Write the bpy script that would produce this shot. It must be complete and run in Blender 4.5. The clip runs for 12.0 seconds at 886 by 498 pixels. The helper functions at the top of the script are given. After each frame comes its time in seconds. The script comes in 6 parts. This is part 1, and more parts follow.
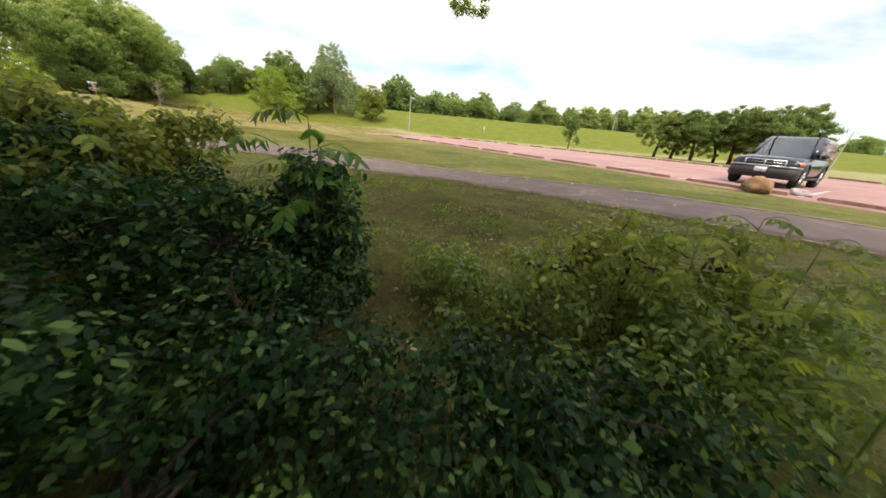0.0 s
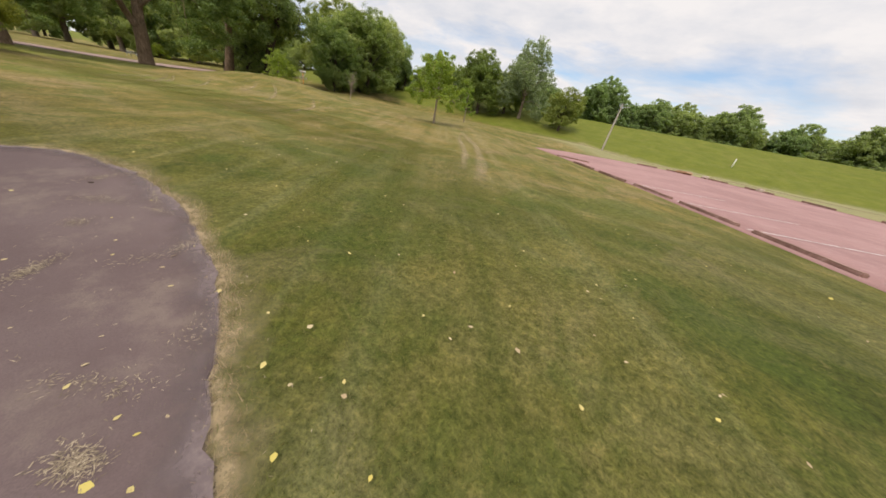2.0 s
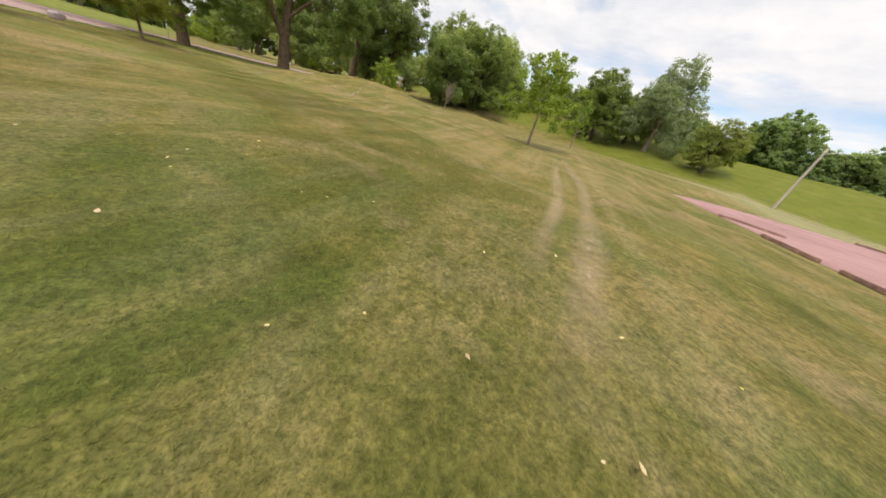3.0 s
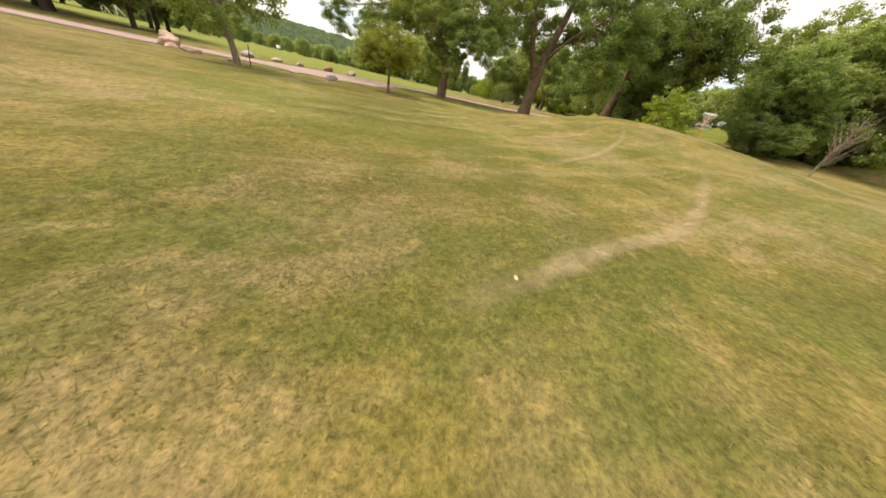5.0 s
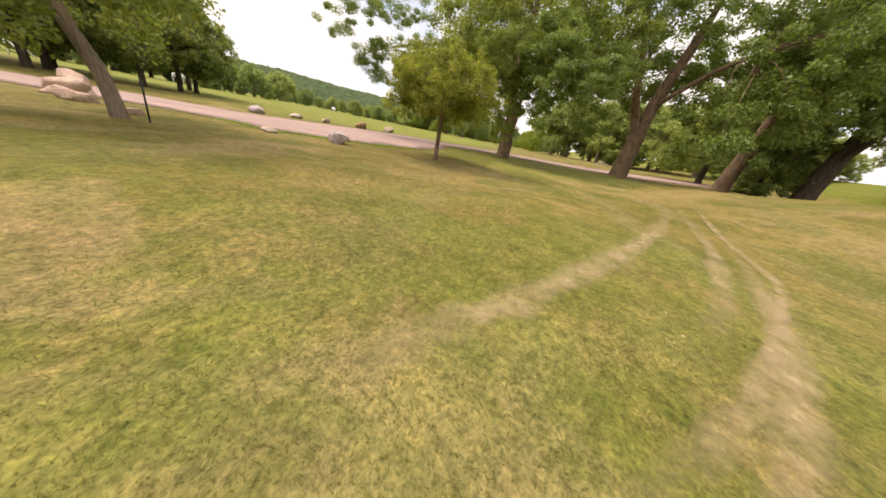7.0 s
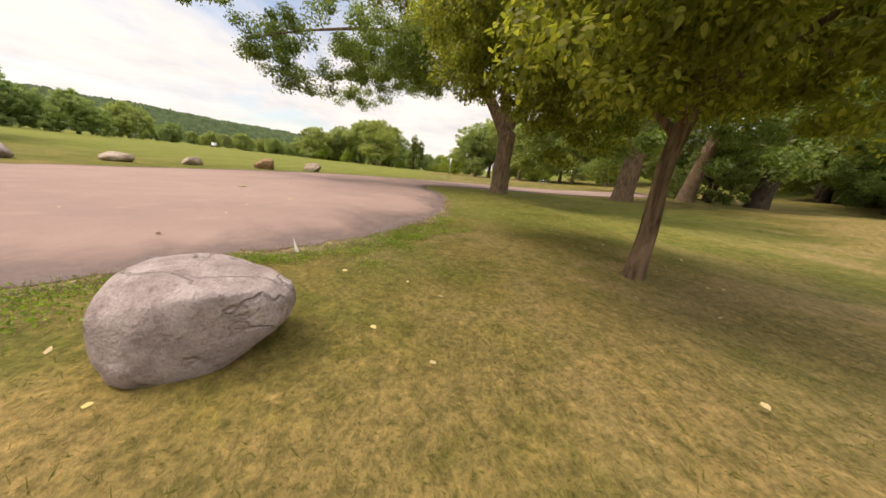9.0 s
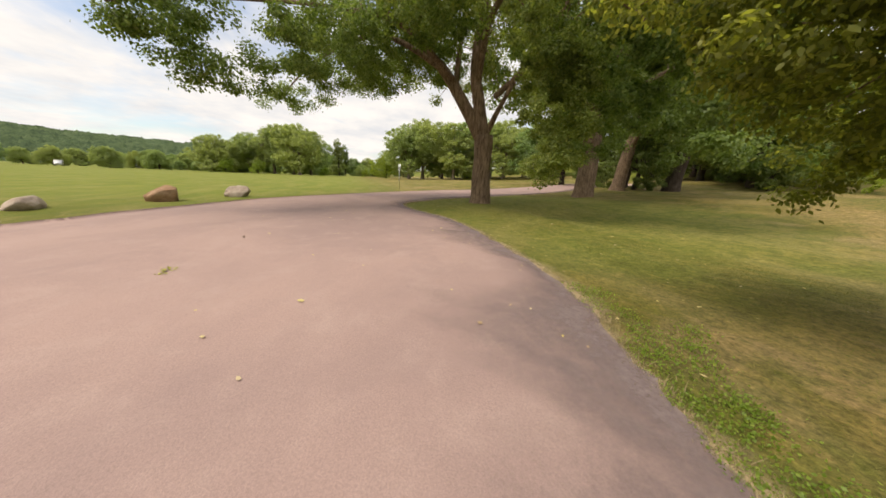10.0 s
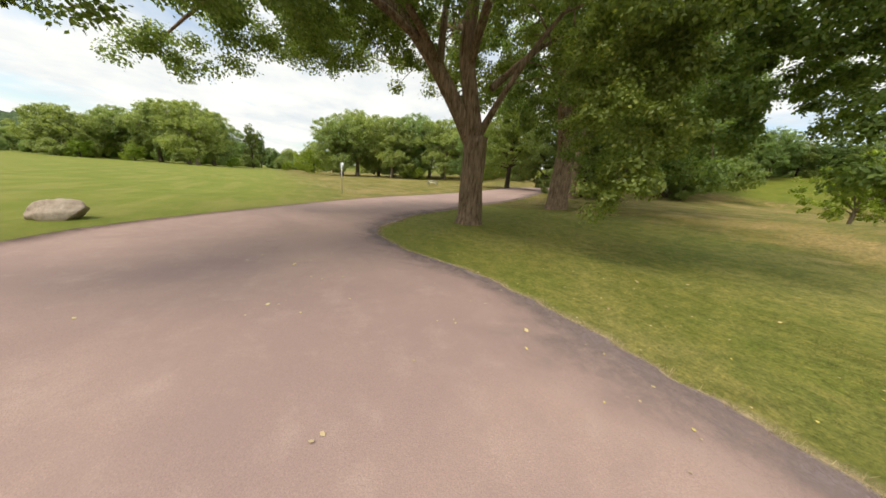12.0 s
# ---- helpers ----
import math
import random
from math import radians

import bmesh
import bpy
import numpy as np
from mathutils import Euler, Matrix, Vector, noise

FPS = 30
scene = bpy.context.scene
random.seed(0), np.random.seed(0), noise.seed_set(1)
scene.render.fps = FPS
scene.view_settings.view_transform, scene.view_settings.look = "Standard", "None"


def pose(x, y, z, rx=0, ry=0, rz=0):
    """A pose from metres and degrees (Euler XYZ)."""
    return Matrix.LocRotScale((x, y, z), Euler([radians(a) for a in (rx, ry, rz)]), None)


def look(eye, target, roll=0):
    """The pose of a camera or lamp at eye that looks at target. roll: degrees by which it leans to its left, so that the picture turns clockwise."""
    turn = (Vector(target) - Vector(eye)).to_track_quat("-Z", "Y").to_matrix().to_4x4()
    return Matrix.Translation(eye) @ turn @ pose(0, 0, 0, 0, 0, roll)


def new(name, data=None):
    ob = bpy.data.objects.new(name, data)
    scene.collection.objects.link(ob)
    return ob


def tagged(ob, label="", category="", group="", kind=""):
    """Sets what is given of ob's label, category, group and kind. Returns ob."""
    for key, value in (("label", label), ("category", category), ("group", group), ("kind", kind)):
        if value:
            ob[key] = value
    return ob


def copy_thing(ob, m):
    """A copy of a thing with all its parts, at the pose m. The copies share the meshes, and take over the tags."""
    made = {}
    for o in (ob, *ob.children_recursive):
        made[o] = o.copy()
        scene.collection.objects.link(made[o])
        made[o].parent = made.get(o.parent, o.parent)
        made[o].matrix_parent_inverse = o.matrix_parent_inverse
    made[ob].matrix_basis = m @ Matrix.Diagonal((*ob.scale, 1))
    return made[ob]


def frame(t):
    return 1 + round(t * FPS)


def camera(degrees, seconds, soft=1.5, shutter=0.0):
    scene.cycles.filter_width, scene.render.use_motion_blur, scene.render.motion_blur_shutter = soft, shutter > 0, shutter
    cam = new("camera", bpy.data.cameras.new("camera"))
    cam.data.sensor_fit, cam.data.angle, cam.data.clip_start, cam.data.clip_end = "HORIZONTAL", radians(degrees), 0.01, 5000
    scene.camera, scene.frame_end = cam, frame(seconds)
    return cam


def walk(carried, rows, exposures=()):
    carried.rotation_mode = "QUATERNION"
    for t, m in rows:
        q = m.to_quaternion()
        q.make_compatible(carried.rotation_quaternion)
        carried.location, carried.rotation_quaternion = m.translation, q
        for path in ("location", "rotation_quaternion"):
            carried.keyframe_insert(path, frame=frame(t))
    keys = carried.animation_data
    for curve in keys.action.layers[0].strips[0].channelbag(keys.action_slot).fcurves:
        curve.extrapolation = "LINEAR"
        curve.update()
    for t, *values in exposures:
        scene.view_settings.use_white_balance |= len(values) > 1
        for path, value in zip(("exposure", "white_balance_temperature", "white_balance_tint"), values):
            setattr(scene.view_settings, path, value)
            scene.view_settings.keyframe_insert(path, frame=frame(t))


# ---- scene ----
cam = camera(117.1, 12.0, soft=1.6, shutter=0.022)
PATH = [
    (0, (1.968, -1.267, 0.894), (2.103, 0.567, 0.106), 5.0),
    (0.5, (1.966, 1.633, 1.384), (1.95, 3.466, 0.586), 7.4),
    (1, (1.735, 4.542, 1.52), (1.444, 6.341, 0.696), 8.9),
    (1.5, (1.227, 7.553, 1.516), (0.652, 9.263, 0.653), 10.0),
    (2, (0.318, 10.068, 1.498), (-0.523, 11.648, 0.606), 11.3),
    (2.5, (-0.7, 12.641, 1.39), (-1.774, 14.062, 0.481), 13.6),
    (3, (-2.302, 15.017, 1.298), (-3.592, 16.246, 0.389), 16.1),
    (5, (-13.112, 18.611, 1.162), (-14.836, 18.555, 0.149), 13.1),
    (5.5, (-15.879, 17.655, 1.141), (-17.598, 17.416, 0.147), 10.7),
    (6, (-18.581, 16.862, 1.4), (-20.302, 16.531, 0.436), 9.5),
    (6.5, (-21.166, 15.929, 1.049), (-22.922, 15.552, 0.17), 8.9),
    (7, (-23.499, 14.848, 1.097), (-25.3, 14.483, 0.31), 11.2),
    (8.8, (-30.936, 9.841, 0.985), (-32.852, 9.897, 0.414), 7.5),
    (9, (-31.596, 9.327, 0.907), (-33.513, 9.469, 0.356), 6.4),
    (9.5, (-33.097, 8.043, 1.068), (-34.986, 8.431, 0.539), 4.0),
    (10, (-34.475, 7.136, 1.251), (-36.312, 7.737, 0.738), 2.2),
    (10.5, (-35.722, 6.575, 1.353), (-37.497, 7.348, 0.849), 1.1),
    (11, (-36.685, 6.372, 1.533), (-38.398, 7.268, 1.022), 0.9),
    (11.5, (-37.746, 6.421, 1.653), (-39.413, 7.399, 1.142), 2.4),
    (12, (-38.776, 6.617, 1.751), (-40.409, 7.653, 1.242), 4.3),
]
EXPOSURES = [(0, 0.62, 6800, 9), (0.5, 0.0, 6600, 13), (1, -0.02, 6550, 15), (1.6, -0.05, 6600, 14), (2.2, 0.10, 6600, 13), (3.2, 0.24, 6650, 12), (4.8, 0.52, 7350, 11), (6, 0.68, 7250, 18), (7.2, 0.53, 7350, 18), (8.8, 0.36, 7350, 16), (9.3, 0.24, 7250, 14), (10.2, 0.24, 6950, 11), (12, 0.32, 6700, 6)]
walk(cam, [(t, look(e, g, r)) for t, e, g, r in PATH], EXPOSURES)

# ---- world and sun ----
SUN_ELEVATION, SUN_FROM = radians(57), radians(178)   # from the south; measured from +y, clockwise

world = bpy.data.worlds.new("park_sky")
scene.world = world
world.use_nodes = True
wn, wl = world.node_tree.nodes, world.node_tree.links
wn.clear()


def wnode(kind, **values):
    n = wn.new(kind)
    for k, v in values.items():
        n.inputs[k].default_value = v
    return n


def build_sky():
    out = wn.new("ShaderNodeOutputWorld")
    sky = wn.new("ShaderNodeTexSky")
    sky.sky_type = "NISHITA"
    sky.sun_disc = False
    sky.sun_elevation = SUN_ELEVATION
    sky.sun_rotation = SUN_FROM
    blue = wnode("ShaderNodeBackground", Strength=0.145)
    wl.new(sky.outputs[0], blue.inputs[0])
    coord = wn.new("ShaderNodeTexCoord")
    sep = wn.new("ShaderNodeSeparateXYZ")
    wl.new(coord.outputs["Generated"], sep.inputs[0])
    lift = wn.new("ShaderNodeMath")
    lift.operation = "ADD"
    lift.inputs[1].default_value = 0.16
    wl.new(sep.outputs[2], lift.inputs[0])
    flat = wn.new("ShaderNodeVectorMath")
    flat.operation = "DIVIDE"
    comb = wn.new("ShaderNodeCombineXYZ")
    for i in range(3):
        wl.new(lift.outputs[0], comb.inputs[i])
    wl.new(coord.outputs["Generated"], flat.inputs[0])
    wl.new(comb.outputs[0], flat.inputs[1])
    big = wnode("ShaderNodeTexNoise", Scale=0.75, Detail=9.0, Roughness=0.56, Distortion=0.35)
    wl.new(flat.outputs[0], big.inputs["Vector"])
    mask = wn.new("ShaderNodeValToRGB")
    mask.color_ramp.elements[0].position, mask.color_ramp.elements[1].position = 0.34, 0.51
    wl.new(big.outputs[0], mask.inputs[0])
    shade = wnode("ShaderNodeTexNoise", Scale=1.9, Detail=7.0, Roughness=0.6)
    wl.new(flat.outputs[0], shade.inputs["Vector"])
    tone = wn.new("ShaderNodeValToRGB")
    tone.color_ramp.elements[0].position, tone.color_ramp.elements[1].position = 0.3, 0.62
    tone.color_ramp.elements[0].color, tone.color_ramp.elements[1].color = (0.74, 0.78, 0.84, 1), (1.0, 0.985, 0.97, 1)
    wl.new(shade.outputs[0], tone.inputs[0])
    cloud = wnode("ShaderNodeBackground", Strength=0.86)
    wl.new(tone.outputs[0], cloud.inputs[0])
    # an overcast sky is brighter overhead than at the horizon
    high = wn.new("ShaderNodeMapRange")
    high.inputs["From Min"].default_value, high.inputs["From Max"].default_value = 0.35, 1.0
    high.inputs["To Min"].default_value, high.inputs["To Max"].default_value = 0.88, 2.3
    wl.new(sep.outputs[2], high.inputs["Value"])
    wl.new(high.outputs[0], cloud.inputs["Strength"])
    mix = wn.new("ShaderNodeMixShader")
    wl.new(mask.outputs[0], mix.inputs[0])
    wl.new(blue.outputs[0], mix.inputs[1])
    wl.new(cloud.outputs[0], mix.inputs[2])
    wl.new(mix.outputs[0], out.inputs[0])


build_sky()
sun_data = bpy.data.lights.new("sun", "SUN")
sun_data.energy, sun_data.angle, sun_data.color = 2.5, radians(24), (1.0, 0.92, 0.78)
sun = new("sun", sun_data)
sun_dir = Vector((math.sin(SUN_FROM) * math.cos(SUN_ELEVATION), math.cos(SUN_FROM) * math.cos(SUN_ELEVATION), math.sin(SUN_ELEVATION)))
sun.matrix_world = look(sun_dir * 60, (0, 0, 0))

# ---- materials ----


class Nodes:
    """A small builder for one node material."""

    def __init__(self, name, rough=0.8):
        self.mat = bpy.data.materials.new(name)
        self.mat.use_nodes = True
        self.t = self.mat.node_tree
        self.t.nodes.clear()
        self.out = self.t.nodes.new("ShaderNodeOutputMaterial")
        self.b = self.t.nodes.new("ShaderNodeBsdfPrincipled")
        self.b.inputs["Roughness"].default_value = rough
        self.t.links.new(self.b.outputs[0], self.out.inputs[0])

    def add(self, kind, **values):
        n = self.t.nodes.new(kind)
        for k, v in values.items():
            n.inputs[k.replace("_", " ")].default_value = v
        return n

    def link(self, a, b):
        self.t.links.new(a, b)

    def coord(self, which="Object", scale=(1, 1, 1)):
        c = self.t.nodes.new("ShaderNodeTexCoord")
        m = self.t.nodes.new("ShaderNodeMapping")
        m.inputs["Scale"].default_value = scale
        self.link(c.outputs[which], m.inputs["Vector"])
        return m.outputs[0]

    def noise(self, vec, scale, detail=5.0, rough=0.6, distort=0.0):
        n = self.add("ShaderNodeTexNoise", Scale=scale, Detail=detail, Roughness=rough, Distortion=distort)
        self.link(vec, n.inputs["Vector"])
        return n.outputs[0]

    def ramp(self, fac, stops):
        r = self.t.nodes.new("ShaderNodeValToRGB")
        el = r.color_ramp.elements
        while len(el) < len(stops):
            el.new(0.5)
        for e, (p, c) in zip(el, stops):
            e.position = p
            e.color = (*c, 1) if len(c) == 3 else c
        self.link(fac, r.inputs[0])
        return r.outputs[0]

    def mix(self, fac, a, b, mode="MIX"):
        m = self.t.nodes.new("ShaderNodeMix")
        m.data_type, m.blend_type = "RGBA", mode
        for v, i in ((fac, 0), (a, 6), (b, 7)):
            if isinstance(v, (int, float)):
                m.inputs[i].default_value = v
            elif isinstance(v, tuple):
                m.inputs[i].default_value = (*v, 1)
            else:
                self.link(v, m.inputs[i])
        return m.outputs[2]

    def math(self, op, a, b=0.0, clamp=False):
        m = self.t.nodes.new("ShaderNodeMath")
        m.operation, m.use_clamp = op, clamp
        for v, i in ((a, 0), (b, 1)):
            if isinstance(v, (int, float)):
                m.inputs[i].default_value = v
            else:
                self.link(v, m.inputs[i])
        return m.outputs[0]

    def span(self, v, a, b):
        m = self.add("ShaderNodeMapRange", From_Min=a, From_Max=b)
        m.interpolation_type = "SMOOTHSTEP"
        self.link(v, m.inputs["Value"])
        return m.outputs[0]

    def bump(self, height, strength, distance):
        n = self.add("ShaderNodeBump", Strength=strength, Distance=distance)
        self.link(height, n.inputs["Height"])
        self.link(n.outputs[0], self.b.inputs["Normal"])

    def color(self, c):
        if isinstance(c, tuple):
            self.b.inputs["Base Color"].default_value = (*c, 1)
        else:
            self.link(c, self.b.inputs["Base Color"])

    def set(self, name, v):
        self.b.inputs[name].default_value = v


def lawn_material():
    n = Nodes("lawn", 0.92)
    v = n.coord()
    sep = n.add("ShaderNodeSeparateXYZ")
    n.link(v, sep.inputs[0])
    x, y = sep.outputs[0], sep.outputs[1]
    big = n.noise(v, 0.11, 5, 0.6, 0.6)
    mid = n.noise(v, 0.55, 6, 0.65, 0.3)
    fine = n.noise(v, 9.0, 4, 0.7)
    grain = n.noise(v, 42.0, 4, 0.75)
    tuft = n.noise(v, 3.1, 5, 0.7)
    turf = n.ramp(mid, [(0.30, (0.078, 0.088, 0.014)), (0.50, (0.146, 0.138, 0.028)), (0.68, (0.240, 0.196, 0.058))])
    dry = n.ramp(fine, [(0.3, (0.185, 0.152, 0.045)), (0.7, (0.315, 0.250, 0.100))])
    c = n.mix(n.span(big, 0.46, 0.66), turf, dry)
    # lusher grass on the dyke and on the far meadow
    lush = n.ramp(mid, [(0.3, (0.078, 0.108, 0.013)), (0.7, (0.120, 0.146, 0.024))])
    wob = n.math("MULTIPLY", n.math("SUBTRACT", mid, 0.5), 5.0)
    dyke = n.span(n.math("SUBTRACT", n.math("ADD", y, wob), n.math("MULTIPLY", n.span(x, -25.0, -34.0), 3.5)), 65.0, 67.5)
    west = n.math("MULTIPLY", n.span(n.math("ADD", x, wob), -38.0, -52.0), n.span(n.math("ADD", y, wob), 14.0, 4.0))
    c = n.mix(dyke, c, lush)
    c = n.mix(n.math("MULTIPLY", west, 0.75), c, lush)
    # trodden straw-coloured ground beside the turning place
    off = n.math("ADD", n.math("POWER", n.math("DIVIDE", n.math("ADD", x, 31.0), 4.6), 2.0), n.math("POWER", n.math("DIVIDE", n.math("SUBTRACT", y, 10.0), 3.6), 2.0))
    dusty = n.math("MULTIPLY", n.span(off, 1.1, 0.2), n.span(n.noise(v, 0.8, 6, 0.7, 0.4), 0.36, 0.58))
    c = n.mix(n.math("MULTIPLY", dusty, 0.45), c, (0.270, 0.205, 0.085))
    # thin brown thatch under the shade trees, darkened further to carry their shade
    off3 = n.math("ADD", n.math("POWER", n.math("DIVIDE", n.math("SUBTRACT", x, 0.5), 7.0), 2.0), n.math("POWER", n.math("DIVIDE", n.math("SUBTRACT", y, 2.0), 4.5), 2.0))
    thatch_shade = n.math("MULTIPLY", n.span(off3, 1.1, 0.3), n.span(n.noise(v, 1.0, 7, 0.75, 0.6), 0.43, 0.58))
    c = n.mix(n.math("MULTIPLY", thatch_shade, 0.85), c, (0.082, 0.050, 0.022))
    # greener hollow on the lawn's crown
    off2 = n.math("ADD", n.math("POWER", n.math("DIVIDE", n.math("ADD", x, 23.4), 4.6), 2.0), n.math("POWER", n.math("DIVIDE", n.math("SUBTRACT", y, 14.8), 3.6), 2.0))
    green = n.math("MULTIPLY", n.span(off2, 1.1, 0.2), n.span(n.noise(v, 0.7, 6, 0.7, 0.4), 0.62, 0.40))
    c = n.mix(n.math("MULTIPLY", green, 0.85), c, (0.095, 0.120, 0.018))
    # bare reddish patches
    bare = n.span(n.noise(v, 0.33, 4, 0.6), 0.68, 0.76)
    c = n.mix(n.math("MULTIPLY", bare, 0.45), c, (0.26, 0.165, 0.085))
    # mowing lines along the slope
    wave = n.add("ShaderNodeTexNoise", Scale=1.0, Detail=3.0, Roughness=0.5)
    n.link(n.coord(scale=(0.16, 0.9, 1.0)), wave.inputs["Vector"])
    c = n.mix(n.math("MULTIPLY", n.span(wave.outputs[0], 0.47, 0.66), 0.5), c, (0.235, 0.205, 0.085))
    # mower's passes up the slope, and clover and straw in patches
    across = n.math("ADD", n.math("MULTIPLY", x, 0.84), n.math("MULTIPLY", y, 0.55))
    along = n.math("SUBTRACT", n.math("MULTIPLY", y, 0.84), n.math("MULTIPLY", x, 0.55))
    lane = n.add("ShaderNodeCombineXYZ")
    n.link(n.math("MULTIPLY", across, 1.5), lane.inputs[0])
    n.link(n.math("MULTIPLY", along, 0.05), lane.inputs[1])
    lanes = n.noise(lane.outputs[0], 1.0, 4, 0.6)
    slope = n.math("MULTIPLY", n.span(x, -30.0, -18.0), n.span(y, 62.0, 50.0))
    c = n.mix(n.math("MULTIPLY", n.math("MULTIPLY", n.span(lanes, 0.50, 0.66), slope), 0.5), c, (0.260, 0.235, 0.100))
    c = n.mix(n.math("MULTIPLY", n.math("MULTIPLY", n.span(lanes, 0.48, 0.36), slope), 0.35), c, (0.085, 0.100, 0.016))
    c = n.mix(n.math("MULTIPLY", n.span(n.noise(v, 0.42, 5, 0.6, 0.5), 0.50, 0.60), 0.55), c, (0.100, 0.128, 0.022))
    c = n.mix(n.math("MULTIPLY", n.span(n.noise(v, 0.36, 5, 0.62, 0.7), 0.56, 0.64), 0.5), c, (0.290, 0.225, 0.110))
    c = n.mix(n.math("MULTIPLY", n.span(n.noise(v, 1.15, 7, 0.72, 0.5), 0.50, 0.64), 0.45), c, (0.092, 0.118, 0.018))
    c = n.mix(n.math("MULTIPLY", n.span(n.noise(v, 2.3, 7, 0.75, 0.6), 0.54, 0.70), 0.55), c, (0.300, 0.232, 0.090))
    # fresher turf on the crown and under the trees beside the road
    fresh = n.math("MULTIPLY", n.math("MULTIPLY", n.span(off2, 2.6, 0.6), n.span(mid, 0.62, 0.42)), 0.6)
    off4 = n.math("ADD", n.math("POWER", n.math("DIVIDE", n.math("ADD", x, 47.0), 11.5), 2.0), n.math("POWER", n.math("DIVIDE", n.math("SUBTRACT", y, 14.5), 8.5), 2.0))
    fresh = n.math("MAXIMUM", fresh, n.math("MULTIPLY", n.span(off4, 1.2, 0.5), 0.85))
    c = n.mix(n.math("MULTIPLY", fresh, 0.75), c, n.mix(n.span(tuft, 0.35, 0.65), (0.135, 0.180, 0.026), (0.215, 0.240, 0.050)))
    c = n.mix(0.8, c, n.ramp(grain, [(0.25, (0.38, 0.40, 0.35)), (0.5, (0.97, 0.97, 0.97)), (0.75, (1.42, 1.38, 1.32))]), "MULTIPLY")
    c = n.mix(0.7, c, n.ramp(fine, [(0.3, (0.62, 0.68, 0.56)), (0.5, (1.0, 1.0, 0.98)), (0.7, (1.28, 1.23, 1.18))]), "MULTIPLY")
    knot = n.noise(v, 19.0, 5, 0.7, 0.4)
    c = n.mix(0.85, c, n.ramp(knot, [(0.34, (0.58, 0.62, 0.54)), (0.5, (0.98, 0.98, 0.98)), (0.66, (1.36, 1.31, 1.24))]), "MULTIPLY")
    c = n.mix(0.6, c, n.ramp(tuft, [(0.3, (0.72, 0.76, 0.66)), (0.5, (1.0, 1.0, 1.0)), (0.7, (1.24, 1.18, 1.08))]), "MULTIPLY")
    c = n.mix(1.0, c, (0.97, 0.89, 1.00), "MULTIPLY")
    c = n.mix(n.math("MULTIPLY", dyke, 0.75), c, n.mix(1.0, lush, (1.22, 1.08, 0.85), "MULTIPLY"))
    # dry strip between the parking lot and the dyke
    strip = n.math("MULTIPLY", n.math("MULTIPLY", n.span(n.math("ADD", n.math("MULTIPLY", x, 0.75), y), 42.0, 50.0), n.span(x, -16.0, -6.0)), n.math("SUBTRACT", 1.0, dyke))
    c = n.mix(n.math("MULTIPLY", strip, 0.6), c, (0.275, 0.262, 0.135))
    c = n.mix(n.math("MULTIPLY", west, 0.75), c, n.mix(n.math("MULTIPLY", n.span(wave.outputs[0], 0.44, 0.70), 0.32), n.mix(1.0, lush, (1.42, 1.30, 1.25), "MULTIPLY"), (0.27, 0.235, 0.070)))
    # greener turf by the footpath, multiplied darker to paint in the shade there
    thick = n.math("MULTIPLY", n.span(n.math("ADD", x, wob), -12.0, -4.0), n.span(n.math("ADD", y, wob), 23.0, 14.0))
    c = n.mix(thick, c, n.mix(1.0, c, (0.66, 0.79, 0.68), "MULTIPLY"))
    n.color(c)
    n.set("Specular IOR Level", 0.15)
    n.bump(n.math("ADD", n.math("ADD", grain, n.math("MULTIPLY", knot, 1.6)), n.math("MULTIPLY", fine, 0.8)), 0.55, 0.035)
    return n.mat


def asphalt_material(name, dark, light, stain, red=0.0):
    n = Nodes(name, 0.88)
    v = n.coord()
    big = n.noise(v, 0.22, 6, 0.62, 0.4)
    mid = n.noise(v, 1.7, 6, 0.7)
    grain = n.noise(v, 95.0, 3, 0.75)
    c = n.mix(n.span(big, 0.32, 0.68), dark, light)
    c = n.mix(n.math("MULTIPLY", n.span(mid, 0.47, 0.72), 0.55), c, stain)
    c = n.mix(0.42, c, n.ramp(grain, [(0.28, (0.55, 0.55, 0.56)), (0.5, (1.0, 1.0, 1.0)), (0.74, (1.45, 1.42, 1.4))]), "MULTIPLY")
    worn = n.math("MULTIPLY", n.span(n.noise(v, 0.42, 5, 0.6, 0.8), 0.52, 0.60), n.span(n.noise(v, 3.0, 5, 0.7), 0.35, 0.6))
    c = n.mix(n.math("MULTIPLY", worn, 0.45), c, dark)
    streak = n.noise(n.coord(scale=(0.5, 2.4, 1)), 1.1, 4, 0.6)
    c = n.mix(n.math("MULTIPLY", n.span(streak, 0.55, 0.75), 0.3), c, dark)
    n.color(c)
    n.set("Specular IOR Level", 0.25)
    n.bump(n.math("ADD", grain, n.math("MULTIPLY", mid, 0.8)), 0.5, 0.008)
    return n.mat


def speckled(name, stops, scale, rough, bump=0.4, dist=0.02, spec=0.2, second=None):
    n = Nodes(name, rough)
    v = n.coord()
    a = n.noise(v, scale, 6, 0.65, 0.2)
    g = n.noise(v, scale * 9, 4, 0.7)
    c = n.ramp(a, stops)
    c = n.mix(0.6, c, n.ramp(g, [(0.25, (0.6, 0.6, 0.6)), (0.75, (1.35, 1.35, 1.35))]), "MULTIPLY")
    if second:
        c = n.mix(n.math("MULTIPLY", n.span(n.noise(v, scale * 2.7, 5, 0.7), 0.55, 0.66), 0.6), c, second)
    n.color(c)
    n.set("Specular IOR Level", spec)
    n.bump(n.math("ADD", a, n.math("MULTIPLY", g, 0.35)), bump, dist)
    return n.mat


